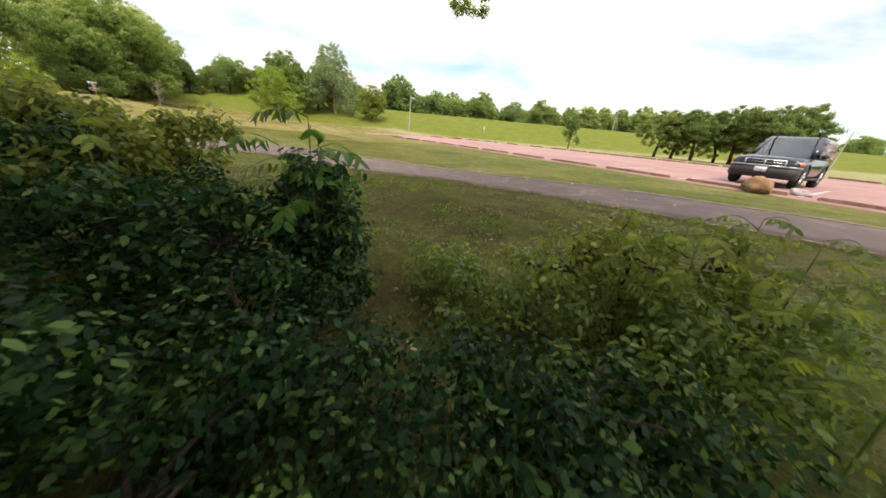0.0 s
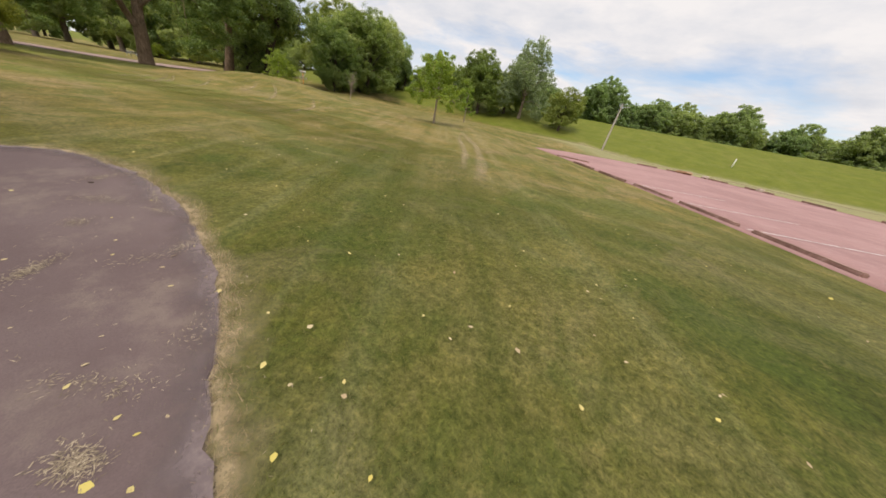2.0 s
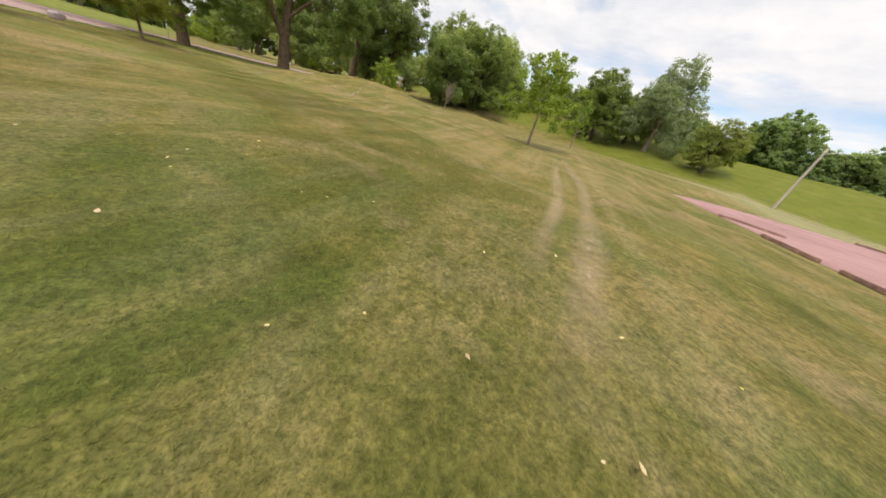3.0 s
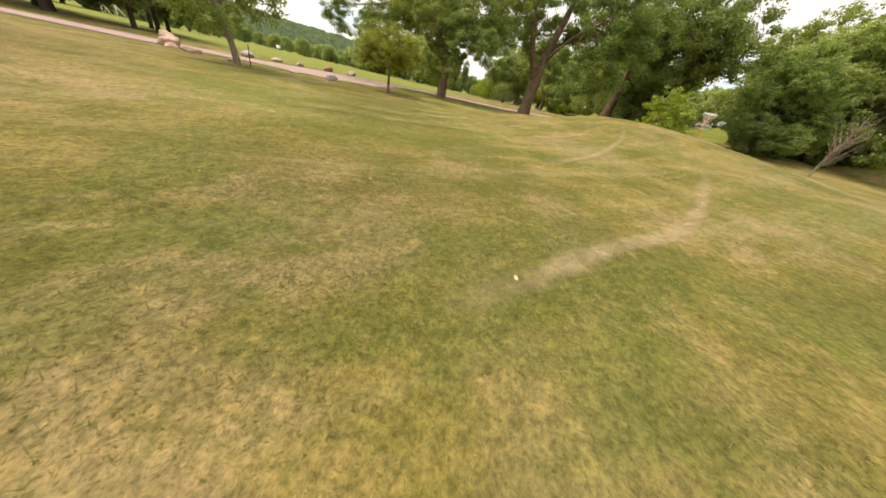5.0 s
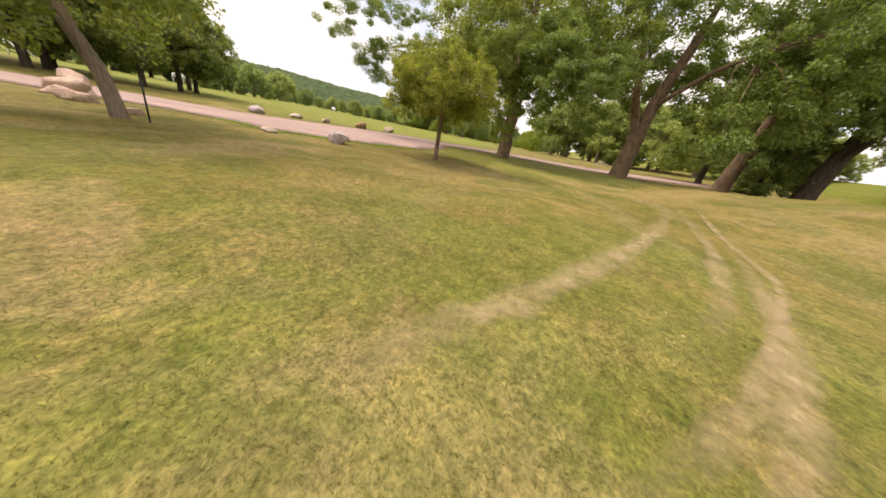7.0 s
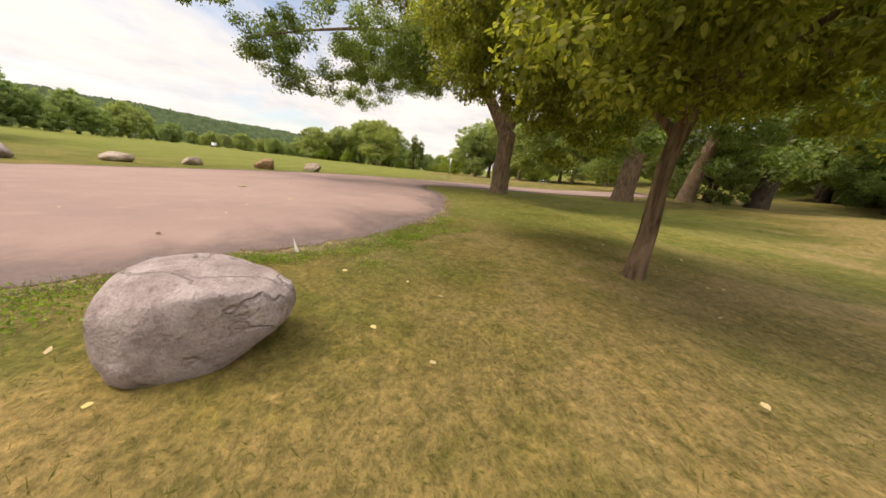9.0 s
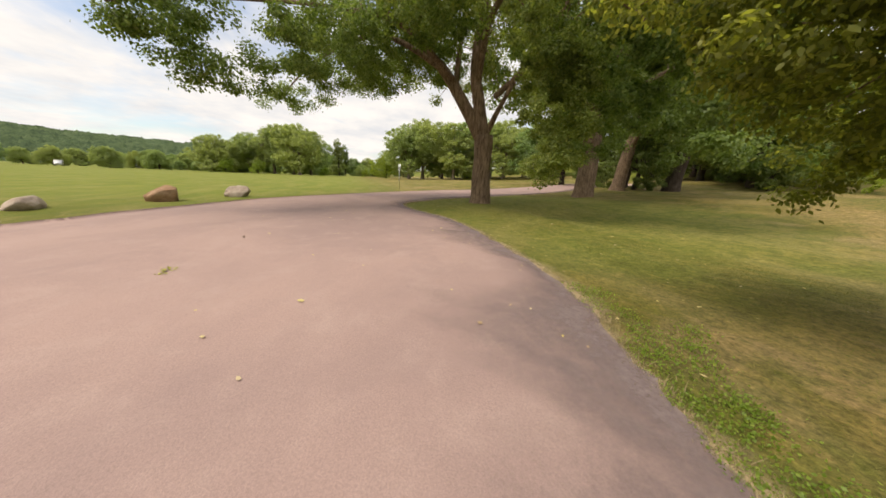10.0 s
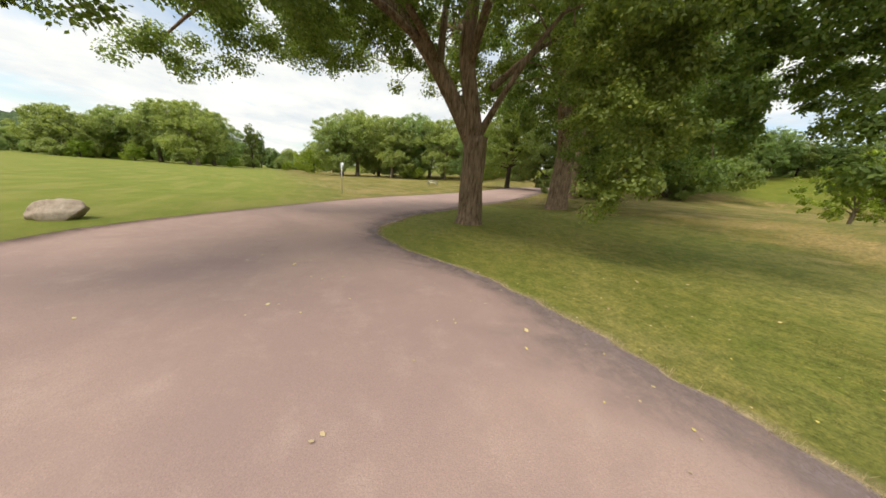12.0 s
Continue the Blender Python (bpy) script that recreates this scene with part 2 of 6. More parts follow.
def bark_material(name, dark, light):
    n = Nodes(name, 0.95)
    ridges = n.noise(n.coord(scale=(9, 9, 1.1)), 1.6, 6, 0.7, 0.8)
    blotch = n.noise(n.coord(), 1.2, 5, 0.6)
    c = n.ramp(ridges, [(0.32, dark), (0.62, light)])
    c = n.mix(0.5, c, n.ramp(blotch, [(0.3, (0.6, 0.6, 0.6)), (0.7, (1.3, 1.3, 1.3))]), "MULTIPLY")
    n.color(c)
    n.set("Specular IOR Level", 0.1)
    n.bump(ridges, 1.0, 0.06)
    return n.mat


def leaf_material(name, dark, light, yellow, through_share=0.5, spread=0.35, gloss=0.4):
    n = Nodes(name, 0.48)
    geo = n.t.nodes.new("ShaderNodeNewGeometry")
    info = n.t.nodes.new("ShaderNodeObjectInfo")
    clump = n.noise(n.coord(), spread, 3, 0.6)
    f = n.math("ADD", n.math("MULTIPLY", geo.outputs["Random Per Island"], 0.55), n.math("MULTIPLY", clump, 0.5))
    c = n.ramp(f, [(0.12, dark), (0.62, light), (0.95, yellow)])
    tint = n.ramp(info.outputs["Random"], [(0.0, (0.82, 0.9, 0.9)), (1.0, (1.15, 1.06, 0.95))])
    c = n.mix(1.0, c, tint, "MULTIPLY")
    n.color(c)
    n.set("Specular IOR Level", gloss)
    tr = n.t.nodes.new("ShaderNodeBsdfTranslucent")
    n.link(n.mix(1.0, c, (1.25, 1.25, 0.6), "MULTIPLY"), tr.inputs[0])
    mx = n.t.nodes.new("ShaderNodeMixShader")
    mx.inputs[0].default_value = through_share
    n.link(n.b.outputs[0], mx.inputs[1])
    n.link(tr.outputs[0], mx.inputs[2])
    n.link(mx.outputs[0], n.out.inputs[0])
    return n.mat


def plain(name, color, rough=0.6, metal=0.0, coat=0.0, spec=0.5):
    n = Nodes(name, rough)
    v = n.coord()
    c = n.mix(0.35, color, n.ramp(n.noise(v, 14, 4, 0.6), [(0.3, (0.7, 0.7, 0.7)), (0.7, (1.25, 1.25, 1.25))]), "MULTIPLY")
    n.color(c)
    n.set("Metallic", metal)
    n.set("Coat Weight", coat)
    n.set("Specular IOR Level", spec)
    return n.mat


def grass_blade_material():
    n = Nodes("grass_blade", 0.7)
    geo = n.t.nodes.new("ShaderNodeNewGeometry")
    v = n.coord()
    f = n.math("ADD", n.math("MULTIPLY", geo.outputs["Random Per Island"], 0.28), n.math("MULTIPLY", n.noise(v, 1.15, 7, 0.7, 0.5), 0.72))
    c = n.ramp(f, [(0.28, (0.108, 0.135, 0.022)), (0.50, (0.165, 0.166, 0.038)), (0.72, (0.260, 0.222, 0.085))])
    n.color(c)
    n.set("Specular IOR Level", 0.2)
    tr = n.t.nodes.new("ShaderNodeBsdfTranslucent")
    n.link(c, tr.inputs[0])
    mx = n.t.nodes.new("ShaderNodeMixShader")
    mx.inputs[0].default_value = 0.5
    n.link(n.b.outputs[0], mx.inputs[1])
    n.link(tr.outputs[0], mx.inputs[2])
    n.link(mx.outputs[0], n.out.inputs[0])
    return n.mat


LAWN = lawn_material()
PATH_ASPHALT = asphalt_material("path_asphalt", (0.112, 0.077, 0.073), (0.152, 0.111, 0.104), (0.23, 0.18, 0.145))
LOT_PINK = asphalt_material("old_lot_asphalt", (0.255, 0.142, 0.132), (0.335, 0.196, 0.182), (0.36, 0.24, 0.22))
LOT_ASPHALT = asphalt_material("lot_asphalt", (0.250, 0.174, 0.158), (0.325, 0.224, 0.194), (0.345, 0.250, 0.218))
BARK = bark_material("cottonwood_bark", (0.060, 0.038, 0.024), (0.315, 0.222, 0.150))
BARK_PALE = bark_material("pale_bark", (0.16, 0.12, 0.09), (0.34, 0.275, 0.215))
BARK_DARK = bark_material("dark_bark", (0.035, 0.026, 0.02), (0.11, 0.085, 0.066))
LEAF = leaf_material("cottonwood_leaf", (0.085, 0.130, 0.024), (0.222, 0.285, 0.080), (0.37, 0.40, 0.125), 0.52)
LEAF_DARK = leaf_material("dark_leaf", (0.075, 0.110, 0.034), (0.190, 0.250, 0.076), (0.29, 0.33, 0.11))
LEAF_BRIGHT = leaf_material("bright_leaf", (0.12, 0.185, 0.026), (0.26, 0.35, 0.055), (0.40, 0.44, 0.09), 0.55)
LEAF_GREY = leaf_material("grey_leaf", (0.14, 0.18, 0.105), (0.30, 0.355, 0.22), (0.42, 0.46, 0.31), 0.55)
LEAF_OLIVE = leaf_material("olive_leaf", (0.072, 0.096, 0.022), (0.215, 0.255, 0.058), (0.42, 0.43, 0.12), 0.66)
# leaf of the distant trees, paled so that its colour holds the haze
LEAF_HAZED = leaf_material("hazed_leaf", (0.185, 0.245, 0.110), (0.320, 0.395, 0.170), (0.40, 0.46, 0.19), 0.58, 0.12)
# thicket leaf: the deep shade among the leaves is put into near-black colours
SHRUB = leaf_material("shaded_shrub_leaf", (0.004, 0.014, 0.005), (0.024, 0.066, 0.021), (0.22, 0.33, 0.09), 0.4, 2.6, 0.18)
# weed leaf, kept lighter so the undergrowth looks sunlit beside the thicket
WEED = leaf_material("weed_leaf", (0.085, 0.120, 0.028), (0.225, 0.275, 0.070), (0.38, 0.40, 0.11), 0.5, 2.6)
FRESH_LEAF = leaf_material("fresh_leaf", (0.035, 0.090, 0.016), (0.090, 0.190, 0.032), (0.22, 0.31, 0.07), 0.45, 2.6)
TWIG_LEAF = leaf_material("wilting_leaf", (0.22, 0.20, 0.03), (0.42, 0.38, 0.05), (0.50, 0.46, 0.10), 0.3, 2.6)
BLADE = grass_blade_material()


def granite():
    """Pinkish grey granite with pits, pale veins and dark cracks."""
    n = Nodes("pink_granite", 0.9)
    v = n.coord()
    a = n.noise(v, 4.5, 6, 0.68, 0.3)
    g = n.noise(v, 60, 4, 0.75)
    pits = n.noise(v, 17, 5, 0.75)
    c = n.ramp(a, [(0.3, (0.245, 0.195, 0.190)), (0.5, (0.37, 0.305, 0.30)), (0.7, (0.49, 0.42, 0.415))])
    c = n.mix(0.7, c, n.ramp(g, [(0.28, (0.6, 0.58, 0.58)), (0.5, (1.0, 1.0, 1.0)), (0.72, (1.4, 1.38, 1.36))]), "MULTIPLY")
    c = n.mix(0.6, c, n.ramp(pits, [(0.30, (0.5, 0.46, 0.44)), (0.45, (1.0, 1.0, 1.0))]), "MULTIPLY")
    warp = n.add("ShaderNodeVectorMath")
    warp.operation = "ADD"
    n.link(v, warp.inputs[0])
    wob = n.add("ShaderNodeTexNoise", Scale=2.2, Detail=5.0)
    n.link(v, wob.inputs["Vector"])
    n.link(wob.outputs[1], warp.inputs[1])
    cell = n.add("ShaderNodeTexVoronoi", Scale=1.1)
    cell.feature = "DISTANCE_TO_EDGE"
    n.link(warp.outputs[0], cell.inputs["Vector"])
    crack = n.span(cell.outputs[0], 0.0, 0.03)
    c = n.mix(n.math("MULTIPLY", n.math("MULTIPLY", n.math("SUBTRACT", 1.0, crack), n.span(a, 0.45, 0.6)), 0.4), c, (0.13, 0.10, 0.09))
    n.color(c)
    n.set("Specular IOR Level", 0.25)
    n.bump(n.math("ADD", n.math("ADD", a, n.math("MULTIPLY", pits, 0.5)), n.math("ADD", n.math("MULTIPLY", g, 0.2), n.math("MULTIPLY", crack, 0.4))), 0.9, 0.035)
    return n.mat


STONE = granite()
STONE_BROWN = speckled("brown_stone", [(0.3, (0.13, 0.07, 0.035)), (0.5, (0.25, 0.145, 0.08)), (0.7, (0.42, 0.29, 0.19))], 1.6, 0.9, 0.7, 0.05)
STONE_TAN = speckled("tan_stone", [(0.3, (0.26, 0.20, 0.155)), (0.55, (0.40, 0.32, 0.26)), (0.75, (0.55, 0.46, 0.38))], 1.9, 0.9, 0.7, 0.05)
STONE_PINK = speckled("pink_sandstone", [(0.3, (0.30, 0.20, 0.155)), (0.55, (0.46, 0.33, 0.26)), (0.75, (0.60, 0.46, 0.37))], 1.9, 0.9, 0.7, 0.05)
TIMBER = speckled("weathered_timber", [(0.3, (0.15, 0.085, 0.065)), (0.6, (0.29, 0.18, 0.145)), (0.8, (0.40, 0.29, 0.245))], 3.0, 0.9, 0.7, 0.02)
POLE_WOOD = speckled("pole_wood", [(0.3, (0.30, 0.26, 0.22)), (0.7, (0.46, 0.42, 0.37))], 2.0, 0.9, 0.3)
WHITE_PAINT = speckled("worn_white_paint", [(0.3, (0.26, 0.18, 0.165)), (0.5, (0.48, 0.40, 0.38)), (0.7, (0.60, 0.54, 0.52))], 4.0, 0.8, 0.2)
DEAD_LEAF = speckled("dead_leaf_brown", [(0.3, (0.085, 0.052, 0.034)), (0.7, (0.20, 0.135, 0.095))], 14.0, 0.8, 0.4)
LITTER = plain("white_paper", (0.8, 0.8, 0.78), 0.7)
STEEL = plain("galvanised_steel", (0.50, 0.50, 0.50), 0.45, 0.8)
ORANGE = plain("orange_paint", (0.62, 0.24, 0.06), 0.5)
YELLOW = plain("yellow_paint", (0.80, 0.58, 0.02), 0.5)
GREY_SIGN = plain("sign_back", (0.42, 0.43, 0.43), 0.4, 0.5)
CAR_PAINT = plain("dark_blue_paint", (0.006, 0.009, 0.020), 0.16, 0.0, 0.25, 0.4)
CAR_TRIM = plain("black_plastic", (0.022, 0.022, 0.024), 0.6)
CHROME = plain("chrome", (0.62, 0.62, 0.63), 0.16, 1.0)
BUMPER = plain("grey_bumper", (0.30, 0.31, 0.33), 0.35, 0.4)
RUBBER = plain("rubber", (0.018, 0.018, 0.018), 0.85)
RIM = plain("alloy", (0.62, 0.62, 0.62), 0.28, 0.9)
AMBER = plain("amber_lens", (0.55, 0.13, 0.03), 0.15)
LENS = plain("clear_lens", (0.72, 0.74, 0.74), 0.08, 0.2)
PLATE = plain("plate", (0.62, 0.66, 0.72), 0.4)
WHITE_CAR = plain("white_car_paint", (0.36, 0.36, 0.36), 0.3, 0.0, 0.5)


def glass_material():
    n = Nodes("tinted_glass", 0.04)
    n.color((0.02, 0.028, 0.035))
    n.set("Specular IOR Level", 0.9)
    n.set("Coat Weight", 0.6)
    return n.mat


GLASS = glass_material()


def leaf_litter_material():
    n = Nodes("fallen_leaf", 0.7)
    geo = n.t.nodes.new("ShaderNodeNewGeometry")
    n.color(n.ramp(geo.outputs["Random Per Island"], [(0.0, (0.30, 0.20, 0.10)), (0.35, (0.48, 0.38, 0.22)), (0.7, (0.52, 0.42, 0.09)), (1.0, (0.52, 0.42, 0.24))]))
    return n.mat


FALLEN = leaf_litter_material()

# ---- the lie of the land ----


def smooth(a, b, v):
    t = np.clip((v - a) / (b - a), 0.0, 1.0)
    return t * t * (3 - 2 * t)


def bump_at(x, y, cx, cy, rx, ry):
    return np.exp(-((x - cx) / rx) ** 2 - ((y - cy) / ry) ** 2)


# edges of the paved places: pairs of (near edge, far edge), along each ribbon
PATH_EDGES = [((9.6, -0.7), (11.9, 0.5)), ((7.4, 1.2), (9.4, 2.6)), ((5.6, 2.75), (7.3, 4.5)), ((4.4, 3.75), (5.7, 5.95)), ((3.3, 4.7), (4.5, 6.95)), ((2.4, 5.75), (3.3, 7.95)), ((1.3, 6.4), (2.2, 8.8)), ((0.1, 7.1), (0.8, 9.65)), ((-1.2, 7.85), (-0.9, 10.25)), ((-2.4, 8.58), (-2.5, 10.85)), ((-3.5, 8.95), (-4.2, 11.15)), ((-4.6, 9.03), (-5.8, 11.1)), ((-5.45, 8.75), (-7.1, 10.6)), ((-5.9, 8.1), (-7.8, 9.4)), ((-5.98, 7.2), (-7.85, 8.0)), ((-5.9, 6.0), (-7.7, 6.5)), ((-5.7, 4.5), (-7.5, 4.8)), ((-5.5, 2.0), (-7.3, 2.0)), ((-5.4, -2.0), (-7.2, -2.0)), ((-5.2, -9.0), (-7.0, -9.4))]
LOT_EDGES = [((-7.0, 38.2), (-5.5, 42.0)), ((-3.4, 32.9), (0.0, 48.5)), ((0.5, 27.0), (6.5, 51.8)), ((3.7, 21.0), (13.0, 48.5)), ((6.4, 16.1), (18.5, 40.0)), ((8.05, 13.1), (22.0, 34.5)), ((9.35, 10.6), (25.2, 30.0)), ((10.75, 7.9), (28.5, 25.5)), ((12.1, 5.2), (31.8, 20.5)), ((14.2, 1.2), (34.6, 13.0)), ((17.5, -5.0), (37.0, 2.0)), ((22.0, -13.0), (41.0, -12.0))]
ROAD_EDGES = [((-20.0, -15.5), (-23.0, -19.5)), ((-26.5, -9.5), (-30.0, -13.5)), ((-30.0, -4.0), (-35.0, -8.0)), ((-31.4, 0.0), (-37.6, -3.6)), ((-31.9, 3.0), (-38.9, -1.3)), ((-32.2, 5.4), (-40.0, -1.1)), ((-32.85, 6.85), (-41.2, -0.5)), ((-33.95, 7.75), (-42.4, 0.0)), ((-34.8, 8.55), (-43.4, 0.45)), ((-36.1, 9.2), (-44.4, 0.75)), ((-38.0, 9.68), (-45.5, 1.3)), ((-40.0, 9.85), (-46.8, 1.95)), ((-42.0, 9.84), (-48.2, 2.75)), ((-43.5, 9.5), (-49.4, 3.6)), ((-44.8, 9.12), (-50.4, 4.5)), ((-46.4, 9.15), (-51.4, 5.5)), ((-47.6, 9.8), (-53.0, 7.0)), ((-49.9, 12.1), (-55.6, 9.7)), ((-51.6, 15.0), (-58.0, 12.6)), ((-54.2, 19.4), (-60.8, 16.4)), ((-57.6, 26.5), (-64.6, 23.0)), ((-63.5, 37.0), (-70.6, 34.5)), ((-71.0, 50.0), (-78.5, 47.5)), ((-80.0, 68.0), (-88.0, 66.0))]


def ring(edges):
    return np.array([a for a, b in edges] + [b for a, b in reversed(edges)])


def near_ring(x, y, poly):
    """Distance to a closed outline, 0 inside it."""
    best = np.full(x.shape, 1e9)
    inside = np.zeros(x.shape, bool)
    for i in range(len(poly)):
        (ax, ay), (bx, by) = poly[i - 1], poly[i]
        dx, dy = bx - ax, by - ay
        t = np.clip(((x - ax) * dx + (y - ay) * dy) / (dx * dx + dy * dy + 1e-9), 0, 1)
        best = np.minimum(best, (x - ax - t * dx) ** 2 + (y - ay - t * dy) ** 2)
        cross = (ay > y) != (by > y)
        inside ^= cross & (x < dx * (y - ay) / (dy if abs(dy) > 1e-9 else 1e-9) + ax)
    return np.where(inside, 0.0, np.sqrt(best))


LOT_RING, ROAD_RING, PATH_RING = ring(LOT_EDGES), ring(ROAD_EDGES), ring(PATH_EDGES)


def ground_z(x, y):
    x, y = np.asarray(x, float), np.asarray(y, float)
    z = 0.68 * smooth(12, 42, y) * smooth(5, -8, x)
    z = z + 1.25 * bump_at(x, y, -31.6, 26.9, 10.8, 4.6)
    z = z - 0.38 * bump_at(x, y, -1.2, 8.2, 8, 4.2)
    z = z + 1.5 * smooth(38, 62, y) * smooth(-44, -62, x)
    z = z * smooth(200, 110, np.abs(x + 20))
    flat = smooth(0.0, 7.0, near_ring(x, y, LOT_RING))
    z = z * flat
    road_z = 0.9 * smooth(18, 50, y) - 0.15 * smooth(4, -4, y)
    k = smooth(0.3, 7.0, near_ring(x, y, ROAD_RING))
    z = road_z * (1 - k) + z * k
    top = 5.4 + 0.02 * np.clip(-x, 0, 80)
    rise = np.clip((y - 66) / 20, 0, 1)
    fall = smooth(92, 112, y)
    z = z * (1 - rise) + (top * (1 - fall) + 2.0 * fall) * rise
    return z


WAVE_TURNS = np.random.default_rng(3).uniform(0, 6.3, 10)


def turf_z(x, y):
    """The lawn's surface: the land with low ripples in the turf away from the paving."""
    x, y = np.asarray(x, float), np.asarray(y, float)
    wave = sum(a * np.sin(x * f * math.cos(t) + y * f * math.sin(t) + p) for a, f, t, p in zip((0.02, 0.018, 0.014, 0.012, 0.01), (0.8, 1.3, 2.1, 2.9, 3.7), WAVE_TURNS[:5], WAVE_TURNS[5:]))
    paved = np.minimum(np.minimum(near_ring(x, y, LOT_RING), near_ring(x, y, ROAD_RING)), near_ring(x, y, PATH_RING))
    return ground_z(x, y) + wave * smooth(0.2, 2.5, paved)


def gz(x, y):
    return float(ground_z(np.array([x]), np.array([y]))[0])


def mesh_from(name, verts, faces, mat, smooth_faces=True):
    me = bpy.data.meshes.new(name)
    me.from_pydata([tuple(v) for v in verts], [], [tuple(f) for f in faces])
    me.materials.append(mat)
    if smooth_faces:
        me.polygons.foreach_set("use_smooth", [True] * len(me.polygons))
    me.update()
    return me


def quick_mesh(name, verts, sides, mat, smooth_faces=False):
    """A mesh of loose polygons with so many sides each, from an array of corners."""
    me = bpy.data.meshes.new(name)
    count = len(verts) // sides
    me.vertices.add(len(verts))
    me.vertices.foreach_set("co", np.asarray(verts, np.float32).ravel())
    me.loops.add(count * sides)
    me.loops.foreach_set("vertex_index", np.arange(count * sides, dtype=np.int32))
    me.polygons.add(count)
    me.polygons.foreach_set("loop_start", np.arange(0, count * sides, sides, dtype=np.int32))
    me.materials.append(mat)
    me.update(calc_edges=True)
    return me


def part(name, bm, material, parent, label="", smooth_faces=True):
    me = bpy.data.meshes.new(name)
    bm.normal_update()
    bm.to_mesh(me)
    bm.free()
    me.materials.append(material)
    if smooth_faces:
        me.polygons.foreach_set("use_smooth", [True] * len(me.polygons))
    ob = new(name, me)
    ob.parent = parent
    return tagged(ob, label)


def part_mesh(name, me, parent, label=""):
    ob = new(name, me)
    ob.parent = parent
    return tagged(ob, label)


def empty(name, m, label, category, group=""):
    ob = new(name)
    ob.empty_display_size = 0.2
    ob.matrix_basis = m
    return tagged(ob, label, category, group)


def build_ground():
    def axis(lo, hi, step):
        inner = np.arange(lo, hi + step / 2, step)
        grow = np.cumsum(1.0 * 1.17 ** np.arange(42))
        grow = grow[grow < 3800]
        return np.concatenate([lo - grow[::-1], inner, hi + grow])
    xs, ys = axis(-72, 34, 0.5), axis(-14, 92, 0.5)
    gx, gy = np.meshgrid(xs, ys)
    z = turf_z(gx, gy)
    w = len(xs)
    verts = np.stack([gx.ravel(), gy.ravel(), z.ravel()], 1)
    i = (np.arange(len(ys) - 1)[:, None] * w + np.arange(w - 1)[None, :]).ravel()
    faces = np.stack([i, i + 1, i + 1 + w, i + w], 1)
    me = bpy.data.meshes.new("ground")
    me.vertices.add(len(verts))
    me.vertices.foreach_set("co", verts.astype(np.float32).ravel())
    me.loops.add(len(faces) * 4)
    me.loops.foreach_set("vertex_index", faces.astype(np.int32).ravel())
    me.polygons.add(len(faces))
    me.polygons.foreach_set("loop_start", np.arange(0, len(faces) * 4, 4, dtype=np.int32))
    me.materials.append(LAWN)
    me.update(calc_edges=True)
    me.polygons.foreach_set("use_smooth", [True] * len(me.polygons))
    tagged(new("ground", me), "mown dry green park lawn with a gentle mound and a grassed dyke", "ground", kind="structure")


def spline(points, t):
    """Catmull-Rom through points at t from 0 to len - 1."""
    i = int(min(max(t, 0), len(points) - 1.001))
    f = t - i
    p = [np.array(points[min(max(j, 0), len(points) - 1)], float) for j in (i - 1, i, i + 1, i + 2)]
    return 0.5 * (2 * p[1] + (p[2] - p[0]) * f + (2 * p[0] - 5 * p[1] + 4 * p[2] - p[3]) * f * f + (3 * p[1] - p[0] - 3 * p[2] + p[3]) * f ** 3)


def ragged(s, seed):
    return 0.075 * noise.noise((s * 0.9, seed, 0)) + 0.055 * noise.noise((s * 3.1, seed, 5)) + 0.03 * noise.noise((s * 9.0, seed, 9))


def ribbon(name, edges, mat, lift, across, per, ragged_by, label, category):
    """A paved strip between two edges, laid on the ground, with broken edges and a low side face."""
    near, far = [a for a, b in edges], [b for a, b in edges]
    rows, lines = [], ([], [])
    steps = (len(edges) - 1) * per
    for k in range(steps + 1):
        t = k / per
        a, b = spline(near, t), spline(far, t)
        d = (b - a) / np.linalg.norm(b - a)
        a, b = a + d * ragged(t * 3, 1.3) * ragged_by, b - d * ragged(t * 3, 7.7) * ragged_by
        lines[0].append((a, -d))
        lines[1].append((b, d))
        rows.append([a + (b - a) * j / across for j in range(across + 1)])
    flat = np.array(rows).reshape(-1, 2)
    z = ground_z(flat[:, 0], flat[:, 1]) + lift
    verts = [(*p, h) for p, h in zip(flat, z)]
    w = across + 1
    faces = [(k * w + j, k * w + j + 1, (k + 1) * w + j + 1, (k + 1) * w + j) for k in range(steps) for j in range(across)]
    for side, j in ((0, 0), (1, across)):
        base = len(verts)
        for k in range(steps + 1):
            p, d = lines[side][k]
            q = p + d * 0.03
            verts.append((*q, verts[k * w + j][2] - 0.05))
        for k in range(steps):
            quad = (k * w + j, (k + 1) * w + j, base + k + 1, base + k)
            faces.append(quad)
    ob = new(name, mesh_from(name, verts, faces, mat))
    tagged(ob, label, category, kind="structure")
    return lines


